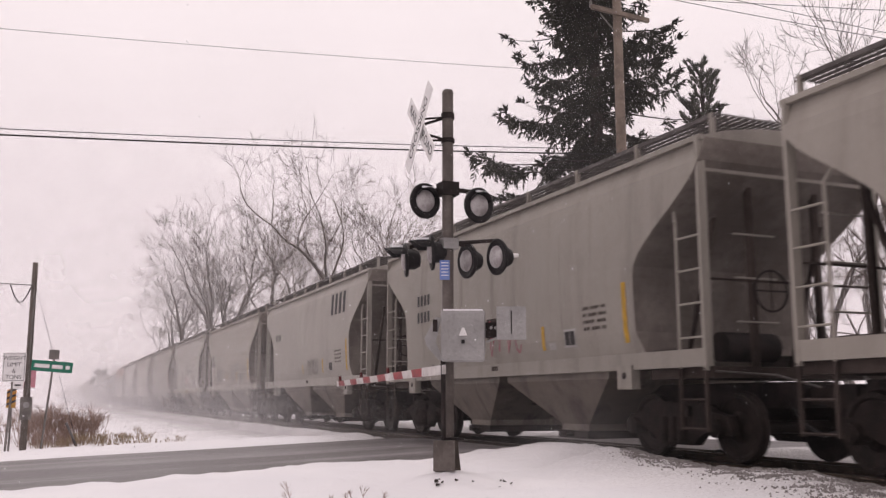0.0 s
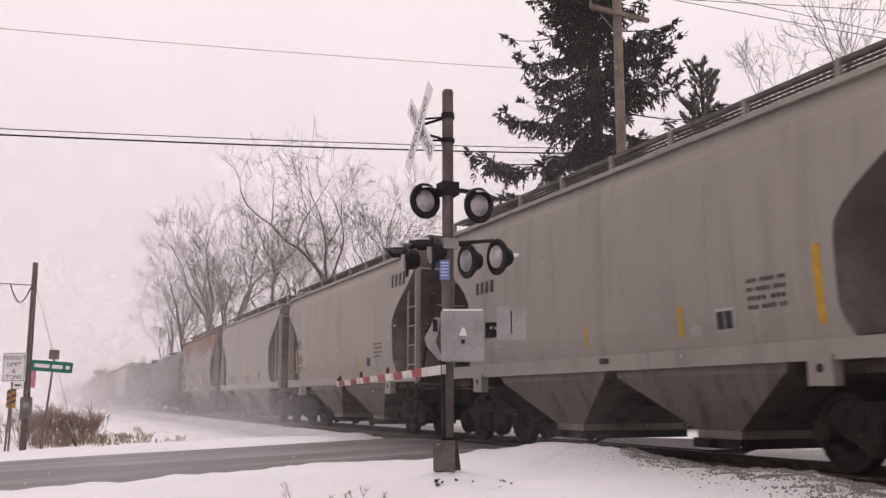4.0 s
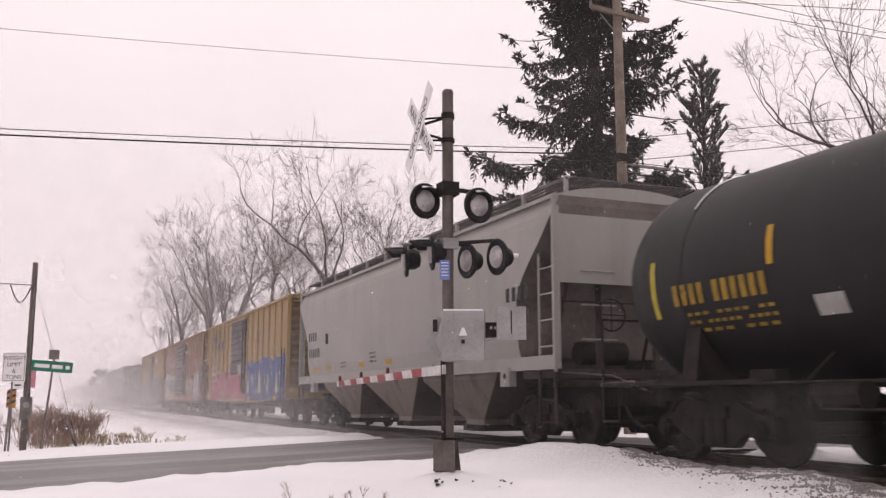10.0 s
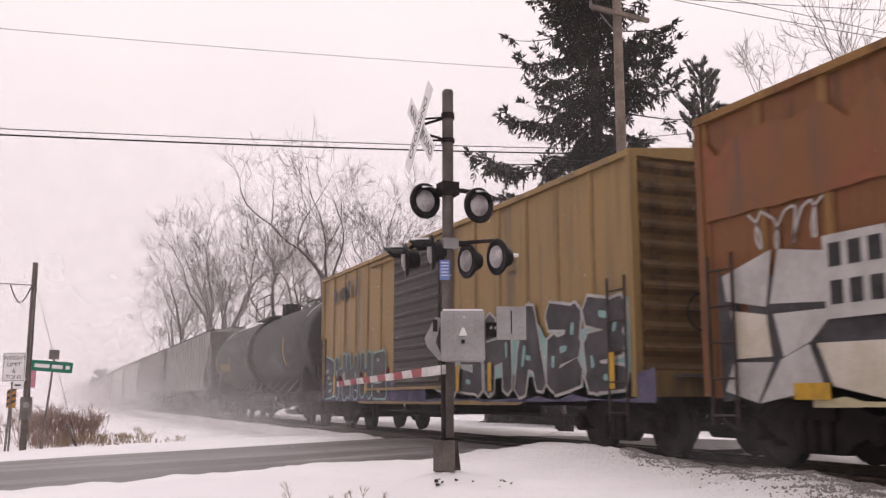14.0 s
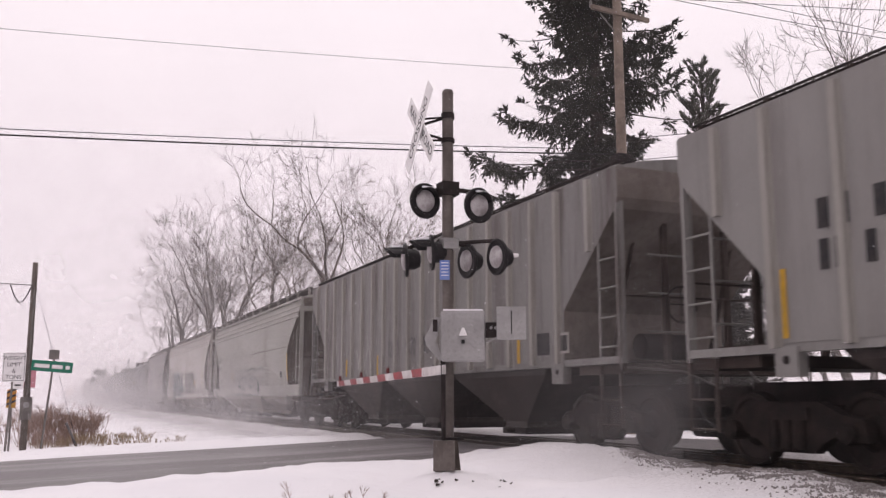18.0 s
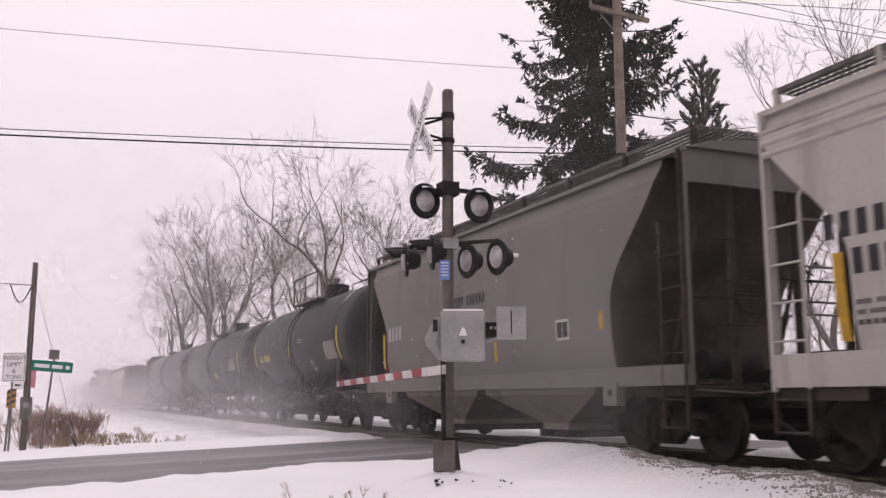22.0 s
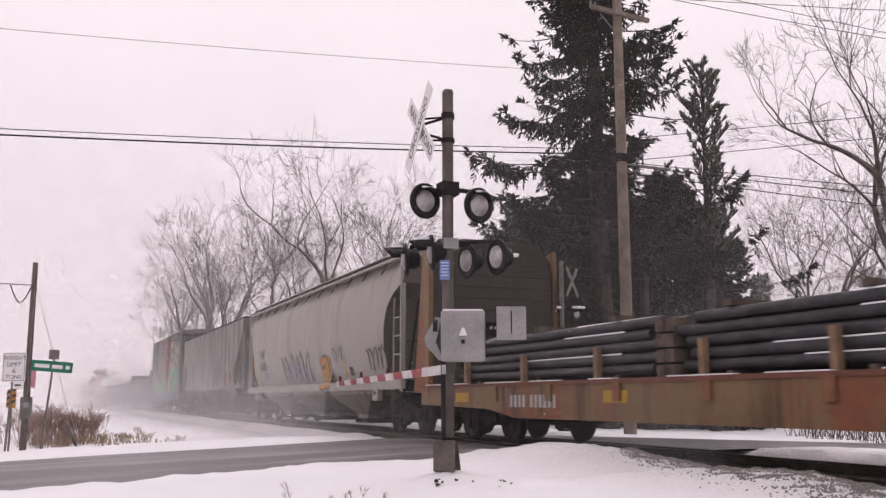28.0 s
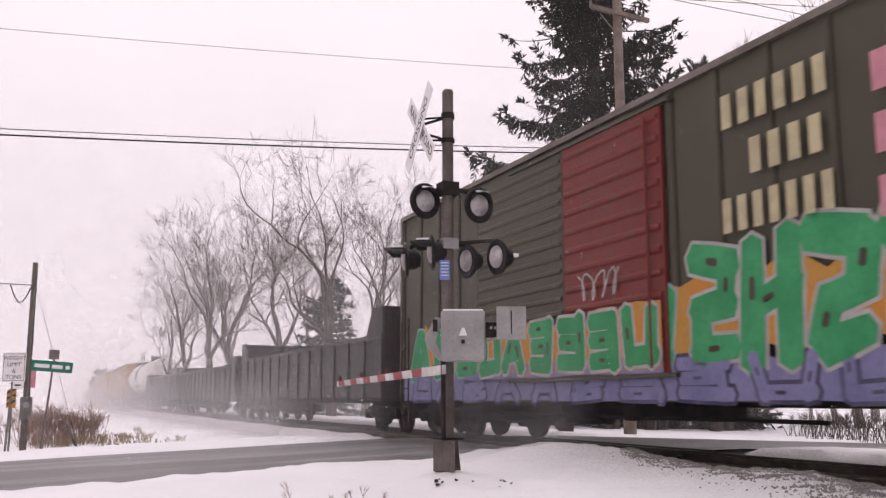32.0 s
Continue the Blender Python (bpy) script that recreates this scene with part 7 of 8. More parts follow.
d.text(292.9, 2.08, 0.6, 0.2, BOLD, (4,))
hs = Shape()
hp = [(0.0, -0.40), (0.24, -0.12), (0.37, 0.10), (0.35, 0.28), (0.22, 0.36), (0.08, 0.32), (0.0, 0.20), (-0.08, 0.32), (-0.22, 0.36), (-0.35, 0.28), (-0.37, 0.10), (-0.24, -0.12)]
for k, (sc, off) in enumerate(((1.0, 0.008), (0.86, 0.012))):
    vs = [(-max(d.sx(1.66 + v * sc), d.sx(1.66)) - off, 283.98 - d.mid + u * sc, 1.66 + v * sc) for u, v in hp] + [(-d.sx(1.66) - off, 283.98 - d.mid, 1.66)]
    hs.add(vs, [(i, (i + 1) % 12, 12) for i in range(12)], k)
part("heart_tag", hs, [M["outline"], M["tagwhite"]], d.t, "outlined heart")
d.stripe(289.6, 1.5, 1.95, 0.09)
d.stripe(286.9, 1.5, 1.95, 0.09)
d.patch(291.6, 291.3, 1.05, 1.15, M["soot_shade"], "builder_plate")
d.placard(280.6, 1.5, 0.3)
d.stripe(279.9, 1.45, 2.3, 0.11)
d, b = light_hopper(19, "dirty white covered hopper with black and blue graffiti", "white", style="flat", roof=4.01, sill=(0.93, 1.28), bays=3, recess=1.25)
corrugations(d.t, b, d.sx, (3.50, 3.64, 3.78), P["white"])
d.splash(304.2, 300.4, 1.15, 1.95, M["fadedpatch"], 66)
d.tag(304.1, 300.9, 1.18, 2.15, M["fadedpatch"], M["tagblack"], 67, 4, M["tagblack"])
for k, (s0, s1, z0, z1, loops, w) in enumerate(((304.0, 300.9, 1.3, 1.7, 9, 0.035), (303.4, 301.6, 1.6, 2.35, 4, 0.05), (301.9, 300.4, 1.3, 1.7, 5, 0.03))):
    d.scrawl(s0, s1, z0, z1, M["tagblack"], 900 + k, loops, w)
d.tag(309.6, 305.2, 1.0, 2.3, M["tagblack"], M["teal"], 61, 4, M["teal"])
d.splash(310.0, 304.9, 1.30, 1.60, M["teal"], 64)
d.patch(300.75, 300.43, 1.38, 1.80, M["yellow"], "reflective_stripe")
d.stripe(298.0, 1.40, 2.27, 0.13)
d.stripe(306.8, 1.40, 1.85, 0.11)
d.scrawl(297.6, 296.4, 2.9, 3.4, M["soot_shade"], 71, 3, 0.03)
d.data(299.6, 1.18, 3, 0.6)
d.text(298.0, 1.12, 1.1, 0.08, M["soot_shade"], (2, 4, 2, 5))
d.text(311.34, 2.40, 0.85, 0.26, BOLD, (4,))
d.text(311.0, 2.02, 0.60, 0.26, BOLD, (3,))
d.data(311.0, 1.72, 3, 0.7)
d.stripe(311.12, 1.37, 2.26, 0.14)
d, b = light_hopper(20, "mid grey covered hopper with a dark end", "grey", style="flat", roof=4.0, sill=(0.98, 1.24), bays=2, recess=1.65, inset=0.5, end_mat=M["soot_shade"], rail_paint=M["soot_shade"])
d.text(324.6, 2.12, 0.9, 0.30, M["tagwhite"], (4,))
d.text(320.9, 2.55, 1.5, 0.2, BOLD, (4, 6))
d.patch(325.0, 324.86, 1.5, 2.3, M["yellow"], "reflective_stripe")
d.stripe(315.55, 1.80, 2.05, 0.11)
d.stripe(319.0, 1.45, 1.80, 0.11)
d.placard(316.5, 1.7, 0.32)
d, b = tank(21, "black tank car with yellow stripes and a grey panel", "tankblack", 1.5, 2.62)
d.patch(330.5, 329.35, 1.95, 2.45, M["galv"], "data_panel", "faded grey data panel")
d.stripe(329.03, 1.92, 2.82, 0.12, "lemon")
d.stripe(334.6, 2.15, 2.55, 0.10, "lemon")
d.data(333.4, 2.65, 2, 0.5, M["tagwhite"])
d.placard(332.0, 1.7, 0.27)
d.text(339.2, 2.15, 1.7, 0.22, M["lemon"], (4, 6))
d.stripe(339.9, 2.0, 2.9, 0.10, "lemon")
d, b = tank(22, "black tank car with white stencils", "tankblack", 1.5, 2.60)
d.text(357.9, 1.98, 2.05, 0.28, M["tagwhite"], (4, 6))
d.data(357.7, 1.78, 2, 1.7, M["tagwhite"], 0.05)
d.stripe(355.5, 1.97, 2.40, 0.14)
d.placard(354.7, 2.05, 0.30)
d.stripe(343.6, 1.9, 2.8, 0.12, "lemon")
d.patch(345.6, 344.4, 2.05, 2.5, M["galv"], "data_panel")
d.patch(349.8, 349.3, 1.75, 2.05, M["lemon"], "notice_panel")
d.data(347.8, 2.45, 5, 0.8, M["tagwhite"], 0.05)
d.data(346.6, 2.15, 2, 1.4, M["tagwhite"], 0.05)
d, b = tank(23, "dusty black tank car with white data panels", "tankgrey", 1.5, 2.60)
d.patch(363.2, 362.1, 2.02, 2.52, M["galv"], "data_panel", "grey data panel")
d.data(363.1, 2.42, 4, 0.95, M["ink"], 0.05)
d.stripe(361.86, 1.97, 2.88, 0.12)
d.patch(364.6, 363.5, 1.75, 1.95, M["galv"], "data_panel")
d.placard(362.6, 1.55, 0.32)
d.data(365.8, 1.55, 3, 0.8, M["tagwhite"], 0.05)
d.patch(379.0, 378.2, 1.85, 2.15, M["galv"], "data_panel")
d.text(378.9, 1.95, 1.2, 0.16, M["tagwhite"], (4, 6))


PIPE = Shape().tube((0, -3, 0), (0, 3, 0), 0.069, 12).mesh("pipe", M["pipe"], True)


def bulkhead_flat(label, s0, s1):
    t, L = rail_car("bulkhead_flatcar", label, s0, s1, 2.4)
    b = L / 2 - 0.6
    part("deck", Shape().box(-1.42, 1.42, -b, b, 0.98, 1.06), M["lumber"], t, "snow-dusted timber deck")
    for x in (-1, 1):
        s = Shape()
        prof = [(-b, 1.07), (-b, 0.70), (-b + 3.2, 0.64), (-b + 4.2, 0.50), (b - 4.2, 0.50), (b - 3.2, 0.64), (b, 0.70), (b, 1.07)]
        s.prism(prof, x * 1.47 - 0.05, x * 1.47 + 0.05)
        part("side_sill", s, P["ochre"], t, "rust-stained ochre side sill")
        part("deck_edge", Shape().box(x * 1.49 - 0.06, x * 1.49 + 0.06, -b, b, 1.03, 1.09), M["oxidebit"], t, "rusty deck edge")
        for k in range(14):
            y = -b + 2 * b * (k + 0.5) / 14 + 0.4 * math.sin(7 * k)
            part("deck_snow", Shape().box(x * 1.49 - 0.05, x * 1.49 + 0.05, y - 0.15 - 0.3 * (k % 3), y + 0.5, 1.09, 1.105), M["snow"], t)
    for i in range(11):
        y = -b + 1.6 + (2 * b - 3.2) * i / 10
        part("stake_pocket", Shape().box(-1.56, -1.52, y - 0.09, y + 0.09, 0.78, 1.05), P["ochre"], t)
    for e in (-1, 1):
        y = e * (b - 0.25)
        f = Shape()
        poly = [(-1.45, 1.06), (1.45, 1.06), (1.45, 3.75), (1.15, 4.12), (0.7, 4.22), (-0.7, 4.22), (-1.15, 4.12), (-1.45, 3.75)]
        f.loft([[(x, y + dy, z) for x, z in poly] for dy in (-0.09, 0.09)])
        bh = part("bulkhead", f, P["bulkwood"], t, "dark timber bulkhead")
        for k in range(12):
            z = 1.2 + 0.25 * k
            w = 1.42 if z < 3.7 else 1.1
            part("plank", Shape().box(-w, w, y - e * 0.09 - 0.02, y - e * 0.09 + 0.02, z, z + 0.235), P["bulkwood"], bh)
            part("plank", Shape().box(-w, w, y + e * 0.09 - 0.02, y + e * 0.09 + 0.02, z, z + 0.235), P["bulkwood"], bh)
        for x in (-1.48, 1.48):
            g = Shape()
            prof = [(y - 0.16, 0.95), (y + 0.16 + 0.5 * (e > 0), 0.95), (y + 0.16, 4.0), (y - 0.16, 4.05)] if e > 0 else [(y - 0.16 - 0.5, 0.95), (y + 0.16, 0.95), (y + 0.16, 4.05), (y - 0.16, 4.0)]
            g.prism(prof, x - 0.05, x + 0.05)
            part("bulkhead_post", g, P["ochre"], t, "ochre steel bulkhead post")
    # bundles of pipe between stakes and dunnage
    rng = random.Random(5)
    for n, (y0, y1) in enumerate(((-9.9, -4.0), (-3.4, 2.6), (3.2, 9.6))):
        for row in range(5):
            z = 1.225 + 0.152 * row
            for k in range(17):
                j = rng.uniform(-0.35, 0.35)
                lean = Matrix.Rotation(rng.uniform(-0.004, 0.004), 4, "X")
                part("pipe", PIPE, None, t, at=Matrix.Translation((-1.28 + 0.16 * k, (y0 + y1) / 2 + j, z)) @ lean @ Matrix.Scale((y1 - y0) / 6, 4, (0, 1, 0)))
                if k == 0 and rng.random() < 0.8:
                    a0 = rng.uniform(0, 0.5)
                    part("snow_streak", Shape().tube((-1.30, y0 + j + (y1 - y0) * a0, z + 0.058), (-1.30, y0 + j + (y1 - y0) * (a0 + rng.uniform(0.25, 0.5)), z + 0.058), 0.020, 6), M["snow"], t)
        for y in (y0 + 0.9, (y0 + y1) / 2, y1 - 0.9):
            part("dunnage", Shape().box(-1.36, 1.36, y - 0.05, y + 0.05, 1.065, 1.15), M["dunnage"], t)
            part("dunnage", Shape().box(-1.38, 1.38, y - 0.06, y + 0.06, 1.915, 1.99), M["dunnage"], t)
            part("stake", Shape().box(-1.46, -1.37, y + 0.35, y + 0.45, 1.06, 1.55), M["lumber"], t, "weathered lumber stake")
        for y in (y0 - 0.2, y1 + 0.2):
            for k in range(4):
                part("dunnage", Shape().box(-1.40, -0.6, y - 0.09, y + 0.09, 1.08 + 0.2 * k, 1.25 + 0.2 * k), M["dunnage"], t)
    return t, b


t, b = bulkhead_flat("ochre bulkhead flatcar loaded with bundles of dark pipe", S[24], S[25])
d = Side(t, lambda z: 1.52)
d.text(399.9, 0.68, 1.6, 0.2, M["tagwhite"], (4, 6))
for s0 in (397.0, 391.0, 402.2, 386.0):
    d.patch(s0, s0 - 0.6, 0.76, 0.93, M["yellow"], "reflective_stripe", lift=0.002)
d, b = light_hopper(25, "warm grey round-sided covered hopper with orange and black graffiti", "warmgrey", style="round", roof=4.05, sill=(1.04, 1.26), bays=3, recess=1.2, bulge=0.24, boards=False, arch=True)
RB = Shape()
for x in (-1, 1):
    RB.box(x * 0.97 - 0.36, x * 0.97 + 0.36, -b, b, 4.22, 4.25)
part("running_board", RB, M["galv_board"], d.t, "pale galvanised running board")
for i in range(13):
    y = -b + 2 * b * i / 12
    part("roof_bracket", Shape().tube((-1.2, y, 4.26), (-1.50, y, 3.78), 0.022, 5), M["grating"], d.t)
d.text(420.1, 2.28, 0.72, 0.26, BOLD, (4,))
d.text(420.2, 1.83, 1.0, 0.28, BOLD, (6,))
d.stripe(421.2, 1.35, 2.2, 0.20)
d.stripe(409.7, 1.40, 1.75, 0.14)
d.placard(409.05, 1.38, 0.32)
d.tag(412.1, 411.0, 1.1, 2.0, M["orange"], M["tagblack"], 81, 2, M["orange"])
d.scrawl(410.8, 409.8, 1.82, 2.22, M["tagblack"], 83, 4, 0.03)
d.scrawl(416.8, 413.0, 1.3, 2.25, M["tagblack"], 85, 6, 0.10)
d.scrawl(416.4, 413.6, 1.25, 1.9, M["lilac"], 86, 8, 0.05)
d.scrawl(407.8, 406.3, 1.5, 2.1, M["tagblack"], 88, 5, 0.05)
d.data(419.9, 1.66, 2, 0.9)
d, b = light_hopper(26, "grey ribbed covered hopper with bubble graffiti", "ribstain", style="ribbed", roof=4.05, sill=(1.28, 1.40), bays=3, recess=1.7, posts=15, boards=False)
d.patch(438.75, 437.5, 1.78, 2.42, M["tagwhite"], "number_board", lift=0.0)
for row in (0, 1):
    for k in range(5):
        d.patch(438.68 - 0.235 * k, 438.52 - 0.235 * k, 2.14 - 0.31 * row, 2.36 - 0.31 * row, BOLD, "text_bar", lift=0.006)
d.tag(437.3, 434.6, 1.42, 2.45, M["tagwhite"], M["tagblack"], 91, 4, M["tagblack"])
d.patch(435.3, 434.7, 1.5, 2.3, M["cream"], "spray_paint", lift=0.006)
d.patch(434.35, 434.05, 1.72, 2.02, M["rose"], "spray_paint")
d.tag(434.0, 431.0, 1.36, 2.45, M["tagwhite"], M["teal"], 93, 3, M["teal"])
d.scrawl(430.2, 429.3, 1.5, 2.5, M["tagblack"], 95, 4, 0.04)
for s0 in (427.8, 426.6):
    d.patch(s0, s0 - 0.5, 1.5, 1.95, M["oxidebit"], "cover_plate")
d.stripe(427.0, 1.45, 2.0, 0.13)
d, b = boxes(27, "tall dark olive boxcar with green and lilac graffiti", "olive", "oxide", (-2.1, 0.45), door2=(0.5, 3.6), seam=M["gond_shade"], eave=4.80, floor=0.80, ends=P["gond"])
for row, (s0, n, w) in enumerate(((447.2, 6, 1.75), (446.75, 4, 1.2), (447.25, 7, 1.8))):
    for k in range(n):
        d.patch(s0 - w / n * k, s0 - w / n * (k + 0.58), 3.95 - 0.62 * row, 4.36 - 0.62 * row, M["cream"], "logo_bar", lift=0.052)
for c, (s0, mt) in enumerate(((445.0, "pink"), (444.3, "cream"), (443.6, "cream"))):
    for r_ in range(3):
        if c == 0 or r_ < 2:
            d.patch(s0, s0 - 0.42, 3.75 - 0.62 * r_ - 0.28 * (c > 0), 4.15 - 0.62 * r_ - 0.28 * (c > 0), M[mt], "logo_square", "faded square emblem", lift=0.052)
d.splash(458.0, 442.9, 0.78, 1.42, M["lilac"], 101, 40)
d.splash(456.8, 443.0, 1.25, 2.35, M["orange"], 103, 40)
d.tag(457.6, 448.2, 1.25, 2.15, M["green"], M["teal"], 105, 8, M["olivebit"])
d.tag(448.1, 443.0, 1.20, 2.65, M["green"], M["tagwhite"], 107, 5, M["olivebit"])
on_door = Side(d.t, lambda z: 1.606)
on_door.splash(454.0, 448.5, 1.16, 2.10, M["orange"], 115)
on_door.splash(454.0, 448.5, 1.14, 1.40, M["lilac"], 118)
on_door.tag(454.0, 448.5, 1.25, 2.0, M["green"], M["tagwhite"], 116, 6, M["olivebit"])
on_door.scrawl(450.5, 449.4, 2.2, 2.65, M["tagwhite"], 117, 4, 0.03)
d.tag(457.6, 443.2, 0.80, 1.30, M["lilac"], M["indigo"], 109, 11, M["indigo"])
d.scrawl(450.4, 449.0, 2.5, 3.0, M["cream"], 111, 5, 0.03)
d.scrawl(444.2, 443.2, 3.7, 4.2, M["tagwhite"], 113, 8, 0.03)


def gondola(label, s0, s1, top, paint, rise=0.0):
    t, L = rail_car("gondola", label, s0, s1)
    b = L / 2 - 0.6
    for x in (-1.48, 1.48):
        part("side", Shape().box(x - 0.03, x + 0.03, -b, b, 0.85, top).box(x - 0.07, x + 0.07, -b, b, top - 0.12, top), paint, t)
    for e in (-1, 1):
        part("end", Shape().box(-1.5, 1.5, e * b - 0.04, e * b + 0.04, 0.85, top + rise), paint, t)
        if rise:
            for x in (-1.49, 1.49):
                part("end_wing", Shape().prism([(e * b, top - 0.1), (e * (b - 1.3), top - 0.1), (e * (b - 0.7), top + rise), (e * b, top + rise)], x - 0.04, x + 0.04), paint, t)
    n = int(2 * b / 1.25)
    for i in range(n + 1):
        y = -b + 2 * b * i / n
        part("side_post", Shape().box(-1.58, -1.5, y - 0.06, y + 0.06, 0.8, top - 0.1), paint, t)
    part("floor", Shape().box(-1.45, 1.45, -b, b, 0.9, 1.0), paint, t)
    part("load", Shape().loft([[(-1.4, -b + 0.2, 1.0), (1.4, -b + 0.2, 1.0), (1.4, b - 0.2, 1.0), (-1.4, b - 0.2, 1.0)], [(-1.4, -b + 0.2, top - 0.3), (1.4, -b + 0.2, top - 0.3), (1.4, b - 0.2, top - 0.3), (-1.4, b - 0.2, top - 0.3)]]), M["steel_black"], t)
    return t, b


gondola("high black steel gondola in blowing snow", S[28], S[29], 2.35, P["gond"], 0.65)
gondola("low black steel gondola in blowing snow", S[29], S[30], 2.30, P["gond"], 0.3)
gondola("low black steel gondola in blowing snow", S[30], S[31], 2.40, P["gond"], 0.3)
tank_car("tank car with a white shell", S[31], S[32], P["tankwhite"], 1.5, 2.62)
for i in range(32, 37):
    box_car("faded orange boxcar in the distance", S[i], S[i + 1], P["orangebox"], P["orangebox"])




# ---------- roadside things ----------
def road_signs():
    f = 23.6

    def post(t, top, foot, r, mat, name="post"):
        return part(name, Shape().tube(foot, top, r, 8), mat, t)

    # weight limit sign
    c = px_place(25, 650, f)
    t = thing("weight_limit_sign", "white weight limit sign on a leaning steel post", "road sign", c)
    m = facing((0, 0, 0), -CAM_AHEAD)
    pl = part("sign_plate", Shape().box(-0.29, 0.29, -0.36, 0.36, -0.006, 0.006), M["white"], t, at=m)
    part("border", Shape().box(-0.27, 0.27, 0.325, 0.335, 0.006, 0.008).box(-0.27, 0.27, -0.335, -0.325, 0.006, 0.008).box(-0.27, -0.26, -0.335, 0.335, 0.006, 0.008).box(0.26, 0.27, -0.335, 0.335, 0.006, 0.008), M["ink"], pl)
    for row, (wd, z, sz) in enumerate((("WEIGHT", 0.22, 0.15), ("LIMIT", 0.06, 0.15), ("6", -0.10, 0.17), ("TONS", -0.25, 0.15))):
        lettering("lettering", wd, sz, M["ink"], pl, Matrix.Translation((0, z, 0.009)))
    foot = px_place(8, 800, f) - c
    part("post", Shape().tube(foot, Vector((0, 0, 0.3)) + CAM_AHEAD * 0.03, 0.03, 6), M["galv"], t)
    sm = part("supplement_plate", Shape().box(-0.10, 0.16, -0.09, 0.09, -0.005, 0.005), M["white"], t, at=Matrix.Translation(px_place(30, 682, f) - c) @ m)
    part("text_bar", Shape().box(-0.06, 0.10, -0.02, 0.02, 0.005, 0.007), M["ink"], sm)
    # striped object marker behind it
    c = px_place(20, 706, f + 0.6)
    t = thing("object_marker", "small orange and dark striped object marker", "road sign", c)
    pl = part("sign_plate", Shape().box(-0.12, 0.12, -0.23, 0.23, -0.005, 0.005), M["orange"], t, at=m)
    for k in range(3):
        part("stripe", Shape().add([(-0.12, -0.18 + 0.15 * k, 0.007), (0.12, -0.08 + 0.15 * k, 0.007), (0.12, -0.02 + 0.15 * k, 0.007), (-0.12, -0.12 + 0.15 * k, 0.007)], [(0, 1, 2, 3)]), M["tagblack"], pl)
    part("post", Shape().tube(px_place(14, 800, f + 0.6) - c, Vector((0, 0, 0.1)) + CAM_AHEAD * 0.04, 0.025, 6), M["galv"], t)
    # street name sign
    c = px_place(92, 649, f)
    t = thing("street_name_sign", "green street name sign on a leaning steel post", "road sign", c)
    tilt = facing((0, 0, 0), (-CAM_AHEAD + CAM_RIGHT * 0.12).normalized()) @ Matrix.Rotation(radians(-4.5), 4, "Z")
    pl = part("sign_plate", Shape().box(-0.50, 0.50, -0.135, 0.135, -0.005, 0.005), M["greensign"], t, at=tilt)
    for x0, x1 in ((-0.42, -0.06), (0.0, 0.26), (0.33, 0.43)):
        part("text_bar", Shape().box(x0, x1, -0.045, 0.045, 0.005, 0.007), M["white"], pl)
    c2 = px_place(96, 628, f) - c
    part("cross_plate", Shape().box(-0.12, 0.12, -0.12, 0.12, -0.005, 0.005), M["galv"], t, at=Matrix.Translation(c2) @ facing((0, 0, 0), (-CAM_AHEAD + CAM_RIGHT * 0.5).normalized()))
    part("post", Shape().tube(px_place(71, 802, f) - c, px_place(95, 634, f) - c + CAM_AHEAD * 0.03, 0.028, 6), M["galv"], t)
    # the back of a sign farther down the road
    c = px_place(52, 668, f + 6)
    t = thing("road_sign", "pale pinkish sign farther along the road", "road sign", c)
    part("sign_plate", Shape().box(-0.2, 0.2, -0.32, 0.32, -0.005, 0.005), M["pink"], t, at=m)
    part("post", Shape().tube(px_place(50, 780, f + 6) - c, Vector((0, 0, 0)) + CAM_AHEAD * 0.03, 0.03, 6), M["galv"], t)


road_signs()


def brush(x, y, r, h, n, seed, mat, name, label, category, lean=0.3, thick=0.008):
    """A clump of bare stems that fork upward."""
    rng = random.Random(seed)
    s = Shape()
    for _ in range(n):
        a, rr = rng.uniform(0, 6.283), r * math.sqrt(rng.random())
        px, py = rr * math.cos(a), rr * math.sin(a)
        p = Vector((px, py, ground_z(x + px, y + py) - ground_z(x, y) - 0.03))
        d = Vector((rng.gauss(0, lean), rng.gauss(0, lean), 1)).normalized()
        hh = h * rng.uniform(0.5, 1.05)
        q = p + d * hh * 0.55
        s.tube(p, q, thick, 3, thick * 0.7, caps=False)
        for _ in range(3):
            e = (d + Vector((rng.gauss(0, 0.35), rng.gauss(0, 0.35), 0.1))).normalized()
            w = q + e * hh * rng.uniform(0.25, 0.5)
            s.tube(q, w, thick * 0.7, 3, thick * 0.4, caps=False)
            for _ in range(2):
                g = (e + Vector((rng.gauss(0, 0.5), rng.gauss(0, 0.5), 0.1))).normalized()
                s.tube(q.lerp(w, 0.6), q.lerp(w, 0.6) + g * hh * 0.22, thick * 0.5, 3, thick * 0.3, caps=False)
    ob = part(name, s, mat, at=(x, y, ground_z(x, y)))
    return tagged(ob, label, category, kind="stuff")


def clump(px, py, fwd, r, h, n, seed, mat, *names, **kw):
    q = px_place(px, py, fwd)
    return brush(q.x, q.y, r, h, n, seed, mat, *names, **kw)


